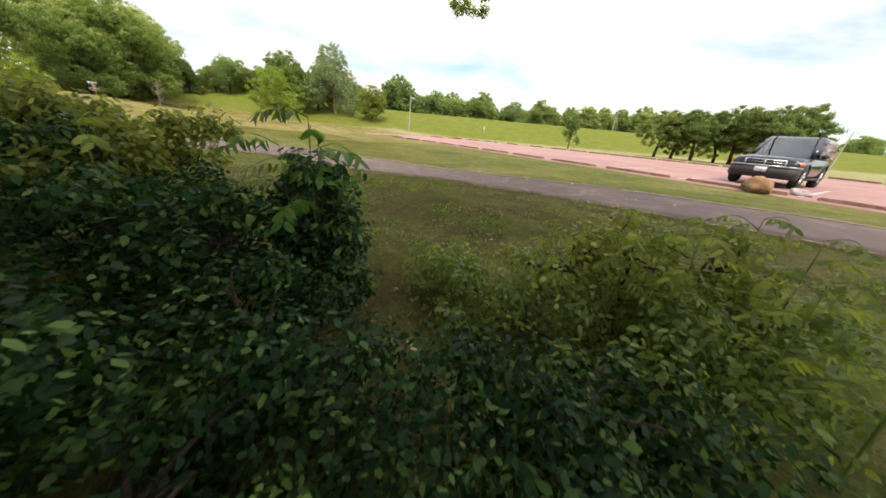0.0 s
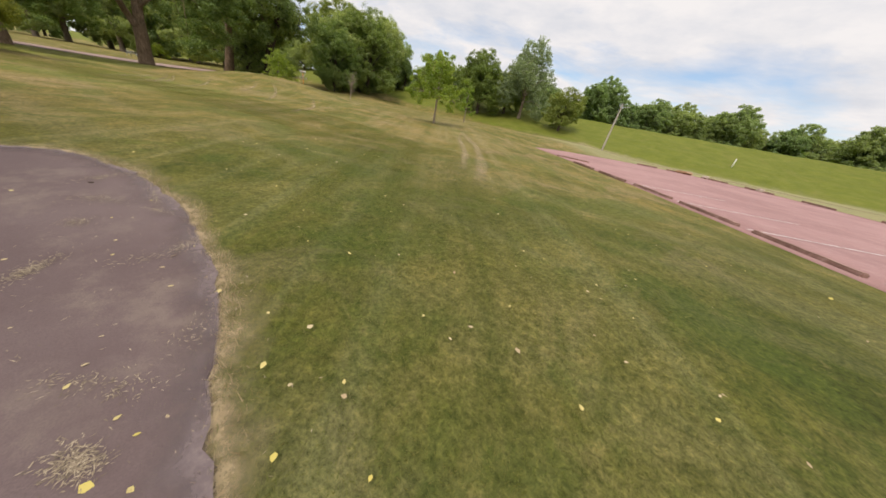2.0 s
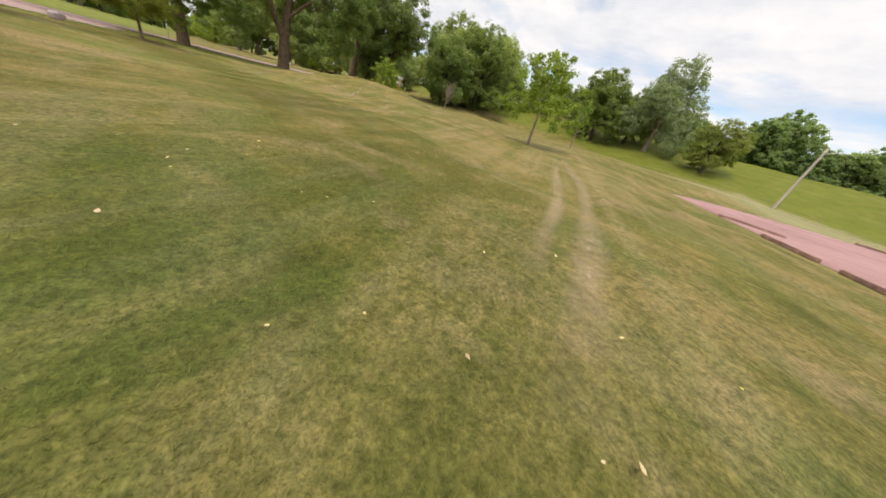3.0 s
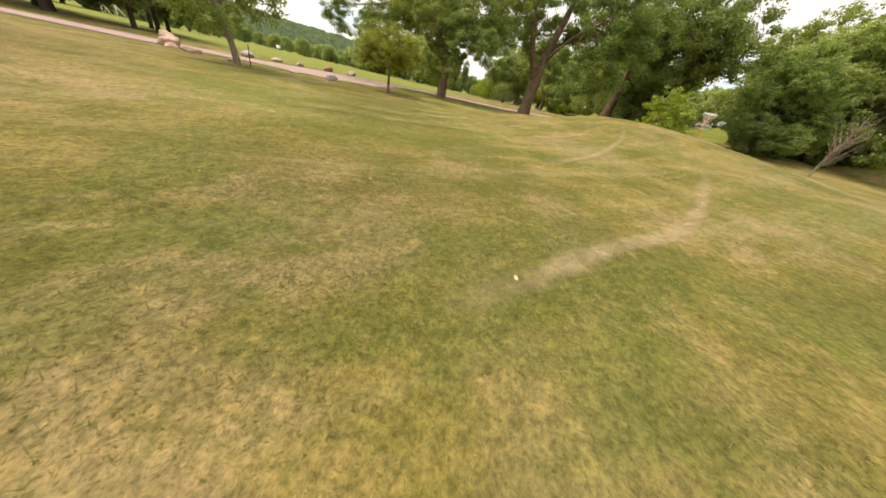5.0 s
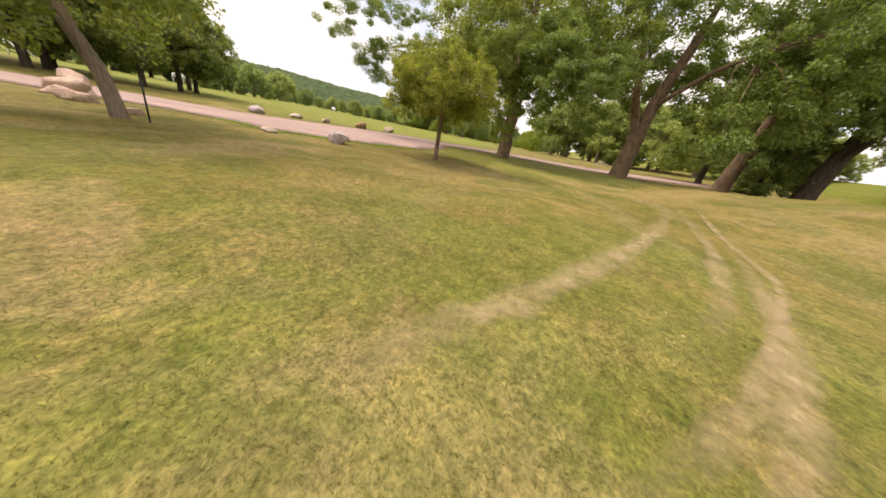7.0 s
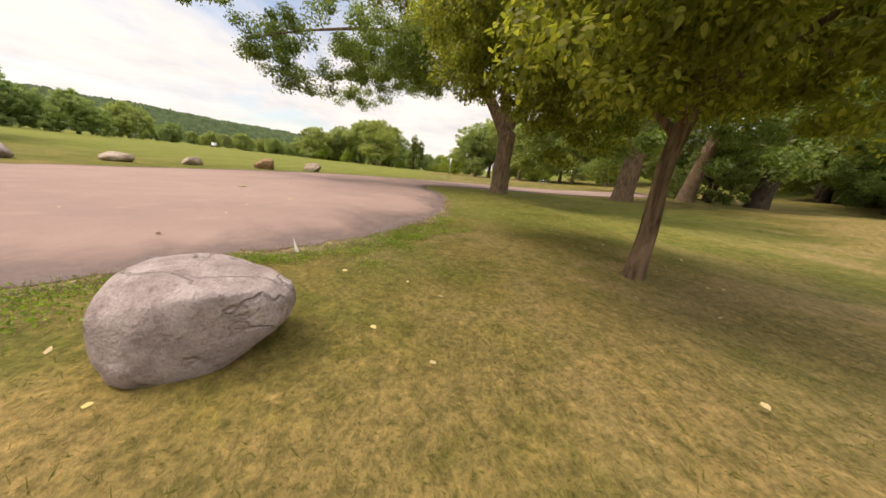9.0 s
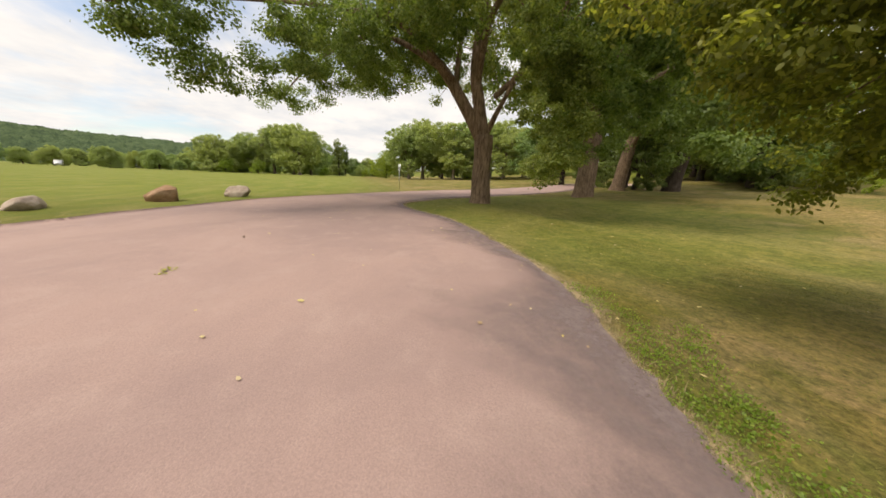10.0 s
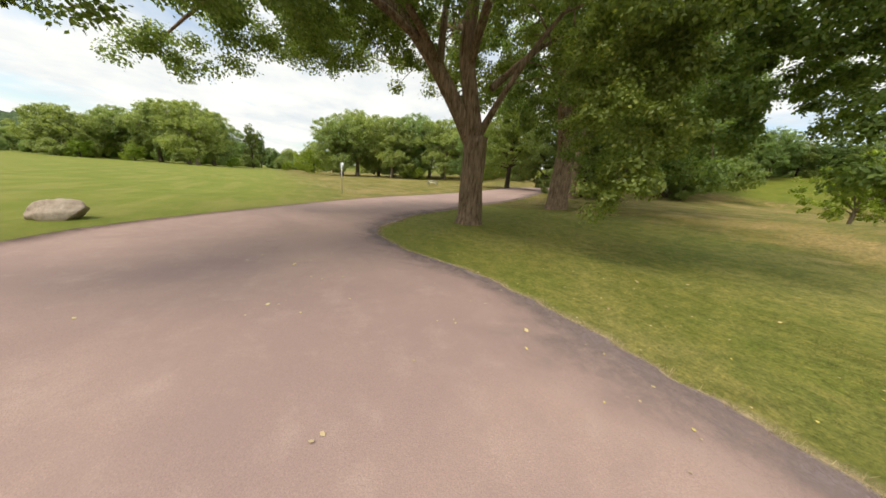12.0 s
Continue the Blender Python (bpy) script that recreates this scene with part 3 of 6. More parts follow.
def worn_material(name, low, high, grain, coarse):
    n = Nodes(name, 0.95)
    at = n.t.nodes.new("ShaderNodeAttribute")
    at.attribute_name = "fade"
    v = n.coord()
    n.color(n.ramp(n.noise(v, grain, 5, 0.7), [(0.3, low), (0.7, high)]))
    tr = n.t.nodes.new("ShaderNodeBsdfTransparent")
    mx = n.t.nodes.new("ShaderNodeMixShader")
    patchy = n.span(n.noise(v, coarse, 6, 0.8), 0.28, 0.70)
    f = n.math("MULTIPLY", at.outputs["Fac"], n.math("ADD", n.math("MULTIPLY", patchy, 0.55), n.math("MULTIPLY", at.outputs["Fac"], 0.06)), True)
    n.link(f, mx.inputs[0])
    n.link(tr.outputs[0], mx.inputs[1])
    n.link(n.b.outputs[0], mx.inputs[2])
    n.link(mx.outputs[0], n.out.inputs[0])
    return n.mat


WORN = worn_material("worn_grass", (0.29, 0.21, 0.115), (0.47, 0.36, 0.21), 14, 3.4)
CRUMBLED = worn_material("crumbled_asphalt", (0.135, 0.102, 0.102), (0.235, 0.180, 0.170), 26, 1.3)


def verge(name, line, width, lift, seed, label, mat=WORN, category="verge"):
    """A ragged strip of dry grass and grit along a paved edge, thinning outwards."""
    verts, faces, fade = [], [], []
    for k, (p, d) in enumerate(line):
        w = max(0.06, width * (1.0 + 1.1 * noise.noise((k * 0.07, seed, 2)) + 0.5 * noise.noise((k * 0.35, seed, 4))))
        for s, f in ((-0.02, 1.6), (w * 0.5, 1.3), (w * 1.1, 0.6), (w * 2.2, 0.0)):
            q = p + d * s
            verts.append((q[0], q[1], gz(q[0], q[1]) + lift))
            fade.append(f)
    for k in range(len(line) - 1):
        faces += [(4 * k + j, 4 * k + j + 1, 4 * k + j + 5, 4 * k + j + 4) for j in range(3)]
    me = mesh_from(name, verts, faces, mat)
    me.attributes.new("fade", "FLOAT", "POINT").data.foreach_set("value", fade)
    tagged(new(name, me), label, category, kind="structure")


build_ground()
path_lines = ribbon("footpath", PATH_EDGES, PATH_ASPHALT, 0.045, 8, 16, 0.9, "curving dark purplish asphalt footpath through the lawn", "path")
lot_lines = ribbon("parking_lot", LOT_EDGES, LOT_PINK, 0.035, 14, 10, 1.2, "worn pinkish asphalt parking lot", "parking lot")
road_lines = ribbon("park_road", ROAD_EDGES, LOT_ASPHALT, 0.035, 14, 14, 1.5, "pinkish asphalt turning place and park road", "road")
verge("verge_1", path_lines[0], 0.11, 0.034, 1.0, "dry tan grass edge beside the footpath")
verge("verge_2", path_lines[1], 0.15, 0.034, 2.0, "dry tan grass edge beside the footpath")
verge("road_border_1", [(p, -d) for p, d in road_lines[0]], 0.55, 0.041, 5.0, "crumbled darker asphalt along the edge of the park road", CRUMBLED, "road edge")
verge("road_border_2", [(p, -d) for p, d in path_lines[1]], 0.14, 0.051, 6.0, "darker asphalt along the edge of the footpath", CRUMBLED, "road edge")
verge("verge_4", lot_lines[1], 1.5, 0.012, 4.0, "pale dry grass strip between the parking lot and the dyke")
verge("verge_3", road_lines[0], 0.14, 0.03, 3.0, "dry tan grass edge beside the park road")

# ---- trees ----


def tube(points, radii, sides=9, rough=0.0, seed=0):
    """Corners and faces of a tapered limb along a line of points."""
    pts = [Vector(p) for p in points]
    fine_p, fine_r = [], []
    n = max(2, (len(pts) - 1) * 4)
    for k in range(n + 1):
        t = k / n * (len(pts) - 1)
        fine_p.append(Vector(spline(points, t)))
        i = min(int(t), len(pts) - 2)
        fine_r.append(radii[i] + (radii[i + 1] - radii[i]) * (t - i))
    verts, faces = [], []
    for k, (p, r) in enumerate(zip(fine_p, fine_r)):
        d = (fine_p[min(k + 1, n)] - fine_p[max(k - 1, 0)]).normalized()
        a = d.orthogonal().normalized() if k == 0 else (a - d * a.dot(d)).normalized()
        b = d.cross(a)
        for j in range(sides):
            ang = 2 * math.pi * j / sides
            rr = r * (1 + rough * noise.noise((math.cos(ang) * 2 + seed, math.sin(ang) * 2, k * 0.35)))
            verts.append(p + a * (math.cos(ang) * rr) + b * (math.sin(ang) * rr))
    for k in range(n):
        for j in range(sides):
            q = (j + 1) % sides
            faces.append((k * sides + j, k * sides + q, (k + 1) * sides + q, (k + 1) * sides + j))
    faces.append(tuple(n * sides + j for j in range(sides)))
    return verts, faces


def join(pieces):
    verts, faces = [], []
    for v, f in pieces:
        base = len(verts)
        verts += v
        faces += [tuple(i + base for i in q) for q in f]
    return verts, faces


def leaf_corners(rng, pos, size, droop=0.25, out=None, corners=4):
    """Corners of a small pointed leaf for each place; out turns their faces outwards."""
    n = len(pos)
    a = rng.normal(size=(n, 3))
    a[:, 2] -= droop * 1.6
    if out is None:
        c = rng.normal(size=(n, 3)) + np.array((0, 0, 0.5))
    else:
        c = rng.normal(size=(n, 3)) * 0.42 + out + np.array((0, 0, 0.45))
    c /= np.linalg.norm(c, axis=1)[:, None] + 1e-9
    a -= c * (a * c).sum(1)[:, None]
    a /= np.linalg.norm(a, axis=1)[:, None] + 1e-9
    b = np.cross(a, c)
    s = (size * rng.uniform(0.6, 1.25, n))[:, None]
    if corners == 4:
        mid = pos + a * s * 0.42 - c * s * 0.08
        shape = [pos, mid + b * s * 0.36, pos + a * s, mid - b * s * 0.36]
    else:
        low, up = pos + a * s * 0.26 - c * s * 0.06, pos + a * s * 0.66 - c * s * 0.05
        shape = [pos, low + b * s * 0.27, up + b * s * 0.22, pos + a * s - c * s * 0.16, up - b * s * 0.22, low - b * s * 0.27]
    return np.stack(shape, 1).reshape(-1, 3)


def clump_places(rng, lobes, clumps, reach):
    """Centres of leaf clumps spread through the lobes, denser near their skins."""
    vol = np.array([l[3] * l[4] * l[5] for l in lobes]) ** 0.7
    pick = rng.choice(len(lobes), clumps, p=vol / vol.sum())
    d = rng.normal(size=(clumps, 3))
    d /= np.linalg.norm(d, axis=1)[:, None]
    r = rng.uniform(0.25, 1.0, clumps) ** 0.5
    L = np.array(lobes)[pick]
    return L[:, :3] + d * r[:, None] * L[:, 3:6], reach * rng.uniform(0.6, 1.3, clumps)


def crown_mesh(name, seed, lobes, clumps, reach, leaves, size, mat, droop=0.25, flat=0.7, corners=4):
    """Leaves gathered in puffs, thickest on the skin of each puff, with a few strays."""
    rng = np.random.default_rng(seed)
    c, r = clump_places(rng, lobes, clumps, reach)
    who = rng.integers(0, clumps, leaves)
    d = rng.normal(size=(leaves, 3))
    d /= np.linalg.norm(d, axis=1)[:, None]
    far = rng.uniform(0.05, 1.0, leaves) ** 0.45
    far = np.where(rng.uniform(size=leaves) < 0.14, far * rng.uniform(1.0, 1.6, leaves), far) * 0.86
    off = d * far[:, None]
    off[:, 2] *= flat
    off[:, 2] -= 0.12 * droop * (off[:, 0] ** 2 + off[:, 1] ** 2)
    pos = c[who] + off * r[who][:, None]
    return quick_mesh(name, leaf_corners(rng, pos, size, droop, d * 0.75, corners), corners, mat), c


def build_tree(name, m, limbs, lobes, seed, clumps, reach, leaves, size, leaf_mat, bark_mat, label, category="tree", group="", droop=0.25, twigs=40, twig_r=0.012, flat=0.7, sides=9, boughs=(), corners=4):
    """A tree: limbs are (points, radii); lobes are centre and radii of the crown's masses."""
    tree = empty(name, m, label, category, group)
    rng = np.random.default_rng(seed + 500)
    crown, centres = crown_mesh("crown", seed, lobes, clumps, reach, leaves, size, leaf_mat, droop, flat, corners)
    pieces = [tube(p, r, sides, 0.16, seed + i) for i, (p, r) in enumerate(limbs)]
    starts = np.array([spline(p, (len(p) - 1) * (0.3 + 0.7 * f / 14)) for p, r in limbs[1:] or limbs for f in range(15)])
    for k in rng.choice(len(centres), min(twigs, len(centres)), replace=False):
        e = centres[k]
        s = starts[rng.choice(np.argsort(((starts - e) ** 2).sum(1))[:6])]
        mid = (s + e) / 2 + rng.normal(size=3) * 0.12 * np.linalg.norm(e - s) + np.array((0, 0, 0.08)) * np.linalg.norm(e - s)
        pieces.append(tube([tuple(s), tuple(mid), tuple(e)], [twig_r * 2.6, twig_r * 1.6, twig_r * 0.6], 5))
    part_mesh("trunk", mesh_from("trunk", *join(pieces), bark_mat), tree)
    part_mesh("crown", crown, tree)
    for k, (low, n_clump, far_out, n_leaf, leaf) in enumerate(boughs):
        part_mesh("bough", crown_mesh("bough", seed + 900 + k, low, n_clump, far_out, n_leaf, leaf, leaf_mat, droop, flat)[0], tree)
    return tree


def auto_tree(name, m, seed, height, radius, trunk_r, clear, leaves, size, leaf_mat, bark_mat, label, category="tree", group="", lobe_count=8, spire=0.0, lean=(0, 0), clumps=110, droop=0.25, twigs=24):
    """A tree grown by rule from its height, crown radius and clear trunk."""
    rng = np.random.default_rng(seed)
    top = height
    lx, ly = lean
    fork = clear + 0.12 * (height - clear)
    main = [((0, 0, -0.15), (lx * 0.1, ly * 0.1, clear * 0.5), (lx * 0.45, ly * 0.45, fork), (lx, ly, clear + 0.8 * (top - clear))), (trunk_r * 1.35, trunk_r, trunk_r * 0.85, trunk_r * 0.18)]
    limbs, lobes = [main], []
    mid = clear + 0.55 * (top - clear)
    lobes.append((lx, ly, top - (top - clear) * 0.27, radius * 0.55, radius * 0.55, (top - clear) * 0.27))
    lobes.append((lx * 0.7, ly * 0.7, mid, radius * 0.6, radius * 0.6, (top - clear) * 0.3))
    for k in range(lobe_count):
        ang = 2 * math.pi * (k + rng.uniform(-0.3, 0.3)) / lobe_count
        level = (0.10 + 0.62 * ((k * 0.618) % 1.0)) + rng.uniform(-0.05, 0.05)
        wide = radius * (1 - spire * level) * rng.uniform(0.55, 0.8) * (1.0 - 0.6 * max(0, level - 0.45))
        z = clear + level * (top - clear)
        lr = radius * rng.uniform(0.34, 0.5) * (1 - 0.5 * spire * level)
        c = (lx * level + wide * math.cos(ang), ly * level + wide * math.sin(ang), z)
        lobes.append((*c, lr, lr, lr * rng.uniform(0.7, 1.0)))
        s = (lx * 0.4, ly * 0.4, fork * 0.95 + 0.15 * level * (top - clear))
        limbs.append((((s[0], s[1], s[2]), ((s[0] + c[0]) / 2, (s[1] + c[1]) / 2, s[2] + (z - s[2]) * 0.6 + 0.1 * radius), c), (trunk_r * 0.42, trunk_r * 0.26, trunk_r * 0.08)))
    return build_tree(name, m, limbs, lobes, seed, clumps * (6 if size > 0.22 else 2), radius * (0.105 if size > 0.22 else 0.135), leaves, size, leaf_mat, bark_mat, label, category, group, droop, twigs, max(0.008, trunk_r * 0.05))


def stand(x, y, turn=0.0, dz=0.0, sx=1.0, sz=None):
    return pose(x, y, gz(x, y) + dz, 0, 0, turn) @ Matrix.Diagonal((sx, sx, sz or sx, 1))


# the great cottonwood at the bend of the road
build_tree("cottonwood_tree", stand(-47.6, 13.35), [
    (((0, 0, -0.2), (0, 0, 0.35), (-0.03, 0, 1.9), (-0.08, 0.02, 3.3)), (0.66, 0.50, 0.44, 0.45)),
    (((-0.1, 0, 3.0), (-0.5, -0.75, 4.4), (-1.25, -1.75, 6.2), (-2.2, -2.9, 7.7), (-3.8, -4.6, 9.4)), (0.36, 0.30, 0.25, 0.17, 0.06)),
    (((-0.05, 0, 3.0), (-0.25, -0.3, 4.8), (-0.4, -0.5, 6.4), (-0.2, -0.3, 9.2), (0.2, 0.2, 13.0)), (0.36, 0.29, 0.26, 0.18, 0.05)),
    (((-0.1, 0.05, 3.2), (0.5, 0.5, 4.6), (1.3, 1.2, 6.3), (2.6, 2.0, 8.0)), (0.16, 0.11, 0.08, 0.03)),
    (((-0.9, -1.3, 5.4), (-1.1, -1.1, 7.2), (-1.6, -0.6, 9.4)), (0.16, 0.12, 0.05)),
    (((-0.3, -0.4, 5.6), (1.2, -0.7, 7.4), (3.6, -0.8, 7.6), (6.2, -0.4, 6.2), (7.8, 0.2, 4.6)), (0.17, 0.13, 0.10, 0.06, 0.03)),
    (((-0.3, -0.4, 6.6), (-3.0, 0.8, 8.2), (-5.2, 1.8, 9.0)), (0.15, 0.10, 0.04)),
    (((0.2, 0.3, 5.0), (0.9, 2.6, 7.0), (1.3, 4.8, 6.8)), (0.13, 0.09, 0.04)),
    (((-1.2, -1.7, 6.2), (-1.6, -4.6, 7.4), (-2.8, -7.4, 6.6), (-4.2, -9.4, 5.2)), (0.14, 0.11, 0.07, 0.02)),
    (((-0.9, -1.2, 5.6), (0.4, -4.0, 7.0), (1.6, -6.8, 6.6), (2.6, -9.6, 5.8), (3.8, -11.4, 4.8)), (0.13, 0.10, 0.07, 0.04, 0.015)),
], [
    (0, 0, 12.6, 4.8, 4.8, 3.6), (-3.6, -4.4, 10.0, 3.8, 3.8, 2.6), (-0.6, -4.6, 9.2, 3.4, 3.2, 2.2),
    (3.8, -0.4, 9.2, 3.8, 3.6, 3.2), (2.0, 4.6, 8.2, 3.8, 3.8, 3.2), (-5.0, 2.0, 9.2, 3.8, 3.8, 3.2), (-6.4, -1.6, 7.8, 2.4, 2.4, 1.8), (3.4, -3.6, 8.0, 2.8, 2.8, 1.8), (6.4, 1.8, 7.2, 2.8, 2.8, 2.2),
], 11, 370, 0.78, 84000, 0.145, LEAF, BARK, "large forked cottonwood with furrowed bark and drooping boughs by the road", droop=0.45, twigs=110, twig_r=0.016, sides=16, boughs=(
    ([(2.4, -9.2, 4.1, 0.9, 0.9, 0.7), (2.0, -8.0, 5.2, 1.5, 1.4, 1.0), (1.2, -6.2, 6.2, 1.8, 1.6, 1.1), (-0.6, -5.6, 6.6, 1.8, 1.6, 1.2), (3.4, -7.6, 5.8, 1.3, 1.3, 0.9), (3.6, -11.4, 4.9, 1.0, 0.9, 0.5), (3.0, -10.2, 5.6, 1.3, 1.2, 0.7), (1.2, -11.4, 5.8, 1.2, 1.0, 0.6), (5.2, -10.8, 4.5, 0.7, 0.7, 0.3), (2.8, -10.1, 3.95, 0.8, 0.7, 0.40), (3.1, -10.7, 4.4, 0.8, 0.8, 0.45), (-0.6, -2.6, 7.4, 1.6, 1.6, 1.1), (0.6, -3.8, 7.2, 1.6, 1.5, 1.0), (4.2, -12.8, 6.6, 1.3, 1.3, 1.0), (3.2, -11.6, 8.2, 1.9, 1.8, 1.4), (1.2, -9.6, 9.0, 2.2, 2.0, 1.5), (2.6, -3.4, 6.6, 1.6, 1.5, 1.0)], 300, 0.5, 68000, 0.10),
    ([(-4.3, -9.6, 4.8, 1.1, 1.1, 0.7), (-3.4, -8.2, 5.6, 1.6, 1.5, 1.0), (-2.4, -6.2, 6.2, 1.7, 1.6, 1.1), (-4.6, -6.6, 6.8, 1.8, 1.8, 1.3), (-5.6, -4.4, 7.0, 1.8, 1.8, 1.3), (-3.0, -4.0, 6.4, 1.4, 1.4, 0.9), (-2.6, -2.4, 7.6, 1.7, 1.7, 1.1), (-4.0, -1.0, 7.4, 1.6, 1.6, 1.1)], 190, 0.55, 42000, 0.10),
    ([(5.5, -0.1, 1.95, 0.85, 0.85, 0.95), (5.4, -0.2, 3.2, 1.1, 1.1, 1.2), (5.2, 0.0, 4.6, 1.2, 1.2, 1.1)], 110, 0.34, 24000, 0.085),
    ([(6.0, -0.4, 5.8, 2.2, 2.0, 1.6), (4.0, 0.6, 5.4, 1.4, 1.4, 1.4)], 90, 0.45, 22000, 0.09),
    ([(8.6, 1.7, 2.7, 0.5, 0.7, 0.8), (8.6, 1.8, 4.4, 0.9, 1.2, 1.0), (8.0, 3.8, 4.4, 1.1, 1.2, 1.2), (7.2, 1.4, 5.8, 1.8, 1.8, 1.4), (6.9, 1.3, 4.2, 0.8, 0.9, 0.9), (6.6, 1.5, 3.2, 0.7, 0.8, 0.5), (5.9, 2.2, 3.6, 0.9, 0.9, 0.7)], 200, 0.36, 46000, 0.088),
    ([(4.0, 4.4, 5.4, 2.6, 2.6, 2.2), (1.4, 5.6, 3.4, 1.5, 1.5, 1.4), (2.4, 3.6, 5.0, 1.6, 1.6, 1.4)], 110, 0.5, 17000, 0.10)))

# the double-stemmed cottonwood behind it
build_tree("cottonwood_tree", stand(-50.7, 23.1), [
    (((0, 0, -0.2), (0, 0, 0.5), (-0.1, 0.15, 2.4), (-0.2, 0.3, 4.2)), (0.85, 0.68, 0.60, 0.55)),
    (((-0.2, 0.25, 3.4), (-0.4, 0.6, 6.0), (-0.5, 1.3, 9.0), (-0.4, 2.2, 14.0)), (0.52, 0.44, 0.34, 0.09)),
    (((-0.1, 0.1, 3.2), (0.0, -0.9, 5.6), (0.2, -1.7, 8.5), (0.6, -3.0, 12.5)), (0.34, 0.28, 0.20, 0.06)),
    (((0.0, -0.3, 4.4), (1.6, -1.6, 6.6), (4.0, -2.2, 8.0)), (0.2, 0.14, 0.05)),
    (((-0.3, 0.4, 5.4), (1.8, 2.4, 7.6), (4.2, 3.6, 8.4)), (0.2, 0.14, 0.05)),
    (((-0.4, 0.5, 5.8), (-3.0, 1.5, 8.4), (-5.5, 2.2, 9.4)), (0.2, 0.14, 0.05)),
], [
    (0, 0, 14.5, 5.0, 5.0, 3.6), (1.0, -4.0, 11.5, 4.2, 4.2, 3.4), (3.6, -4.4, 8.6, 3.2, 3.0, 3.0), (4.4, 5.0, 8.8, 3.6, 3.4, 3.2), (-5.5, 2.0, 10.0, 4.2, 4.2, 3.6), (0, 5.0, 10.0, 4.4, 4.4, 3.6),
    (4.4, 2.6, 5.0, 2.2, 1.8, 1.8), (4.8, 4.4, 4.6, 2.6, 2.8, 2.4), (2.0, 6.4, 5.2, 2.6, 2.6, 2.6), (5.6, 2.6, 3.0, 1.8, 1.8, 1.4), (-4.0, -4.0, 9.0, 3.4, 3.4, 2.8), (2.0, 8.4, 10.6, 3.6, 3.2, 3.0), (4.6, 5.4, 12.4, 3.4, 3.2, 2.4), (4.0, 7.6, 7.6, 2.6, 2.4, 2.0), (-3.0, 0.0, 7.6, 2.8, 3.4, 2.4), (-2.6, 5.4, 8.2, 3.0, 3.0, 2.6),
], 12, 500, 0.9, 110000, 0.19, LEAF, BARK, "tall double-stemmed cottonwood with a thick dark trunk on the lawn", droop=0.45, twigs=80, twig_r=0.018, sides=14)

# the cottonwoods by the wood's edge
build_tree("cottonwood_tree", stand(-58.0, 34.8), [
    (((0, 0, -0.2), (0.05, 0.1, 1.2), (0.2, 0.4, 4.0), (0.4, 0.6, 7.0), (0.4, 0.8, 11.0)), (0.85, 0.66, 0.56, 0.40, 0.08)),
    (((0.2, 0.5, 4.2), (2.0, -0.2, 7.0), (3.6, -1.4, 9.0)), (0.25, 0.17, 0.05)),
    (((0.4, 0.6, 6.4), (2.6, 3.4, 8.4), (4.4, 6.0, 9.0)), (0.24, 0.16, 0.05)),
], [
    (1, 3, 13, 4.6, 4.6, 3.6), (3.6, -1.6, 10, 3.8, 3.8, 3.0), (4.6, 5.6, 9.5, 4.0, 4.0, 3.2), (-3.0, 3.0, 10.5, 4.2, 4.2, 3.2), (4.4, 2.0, 8.4, 3.0, 3.0, 2.0), (3.4, 6.6, 7.6, 2.6, 2.6, 2.0),
], 13, 220, 1.0, 34000, 0.25, LEAF, BARK, "brown-barked cottonwood with a stout trunk on the lawn", droop=0.45, twigs=50, twig_r=0.02)
build_tree("cottonwood_tree", stand(-55.6, 39.6), [
    (((0, 0, -0.2), (0.05, 0.1, 1.2), (0.2, 0.35, 3.6), (0.3, 0.8, 6.4), (0.5, 1.5, 10.0)), (0.95, 0.75, 0.62, 0.46, 0.08)),
    (((0.2, 0.3, 3.4), (2.2, 0.6, 6.5), (3.4, 1.0, 9.0)), (0.25, 0.17, 0.05)),
    (((0.3, 0.7, 5.8), (2.4, 2.6, 7.6), (4.6, 3.4, 8.6)), (0.2, 0.14, 0.05)),
], [
    (0.5, 1.8, 13, 4.4, 4.4, 3.4), (3.4, -1.8, 11.0, 4.0, 4.0, 3.0), (5.0, 3.0, 9.6, 3.4, 3.4, 2.6), (-2.6, 2.0, 10.5, 4.0, 4.0, 3.0), (3.4, -3.6, 7.4, 3.0, 3.0, 2.4),
], 14, 220, 1.0, 34000, 0.25, LEAF_DARK, BARK_DARK, "dark-barked cottonwood with a stout trunk at the edge of the wood", droop=0.45, twigs=50, twig_r=0.02)
for k, (x, y, h, lean) in enumerate(((-58.2, 37.6, 7.5, (0.6, 0.0)), (-62.5, 41.5, 9.0, (0.4, 0.2)))):
    auto_tree("woodland_tree", stand(x, y, 40 * k), 60 + k, h, 3.6, 0.24, 1.2, 26000, 0.18, LEAF_DARK, BARK_DARK, "dark shady tree at the edge of the wood", "tree", "trees of the wood", lean=lean, clumps=120)

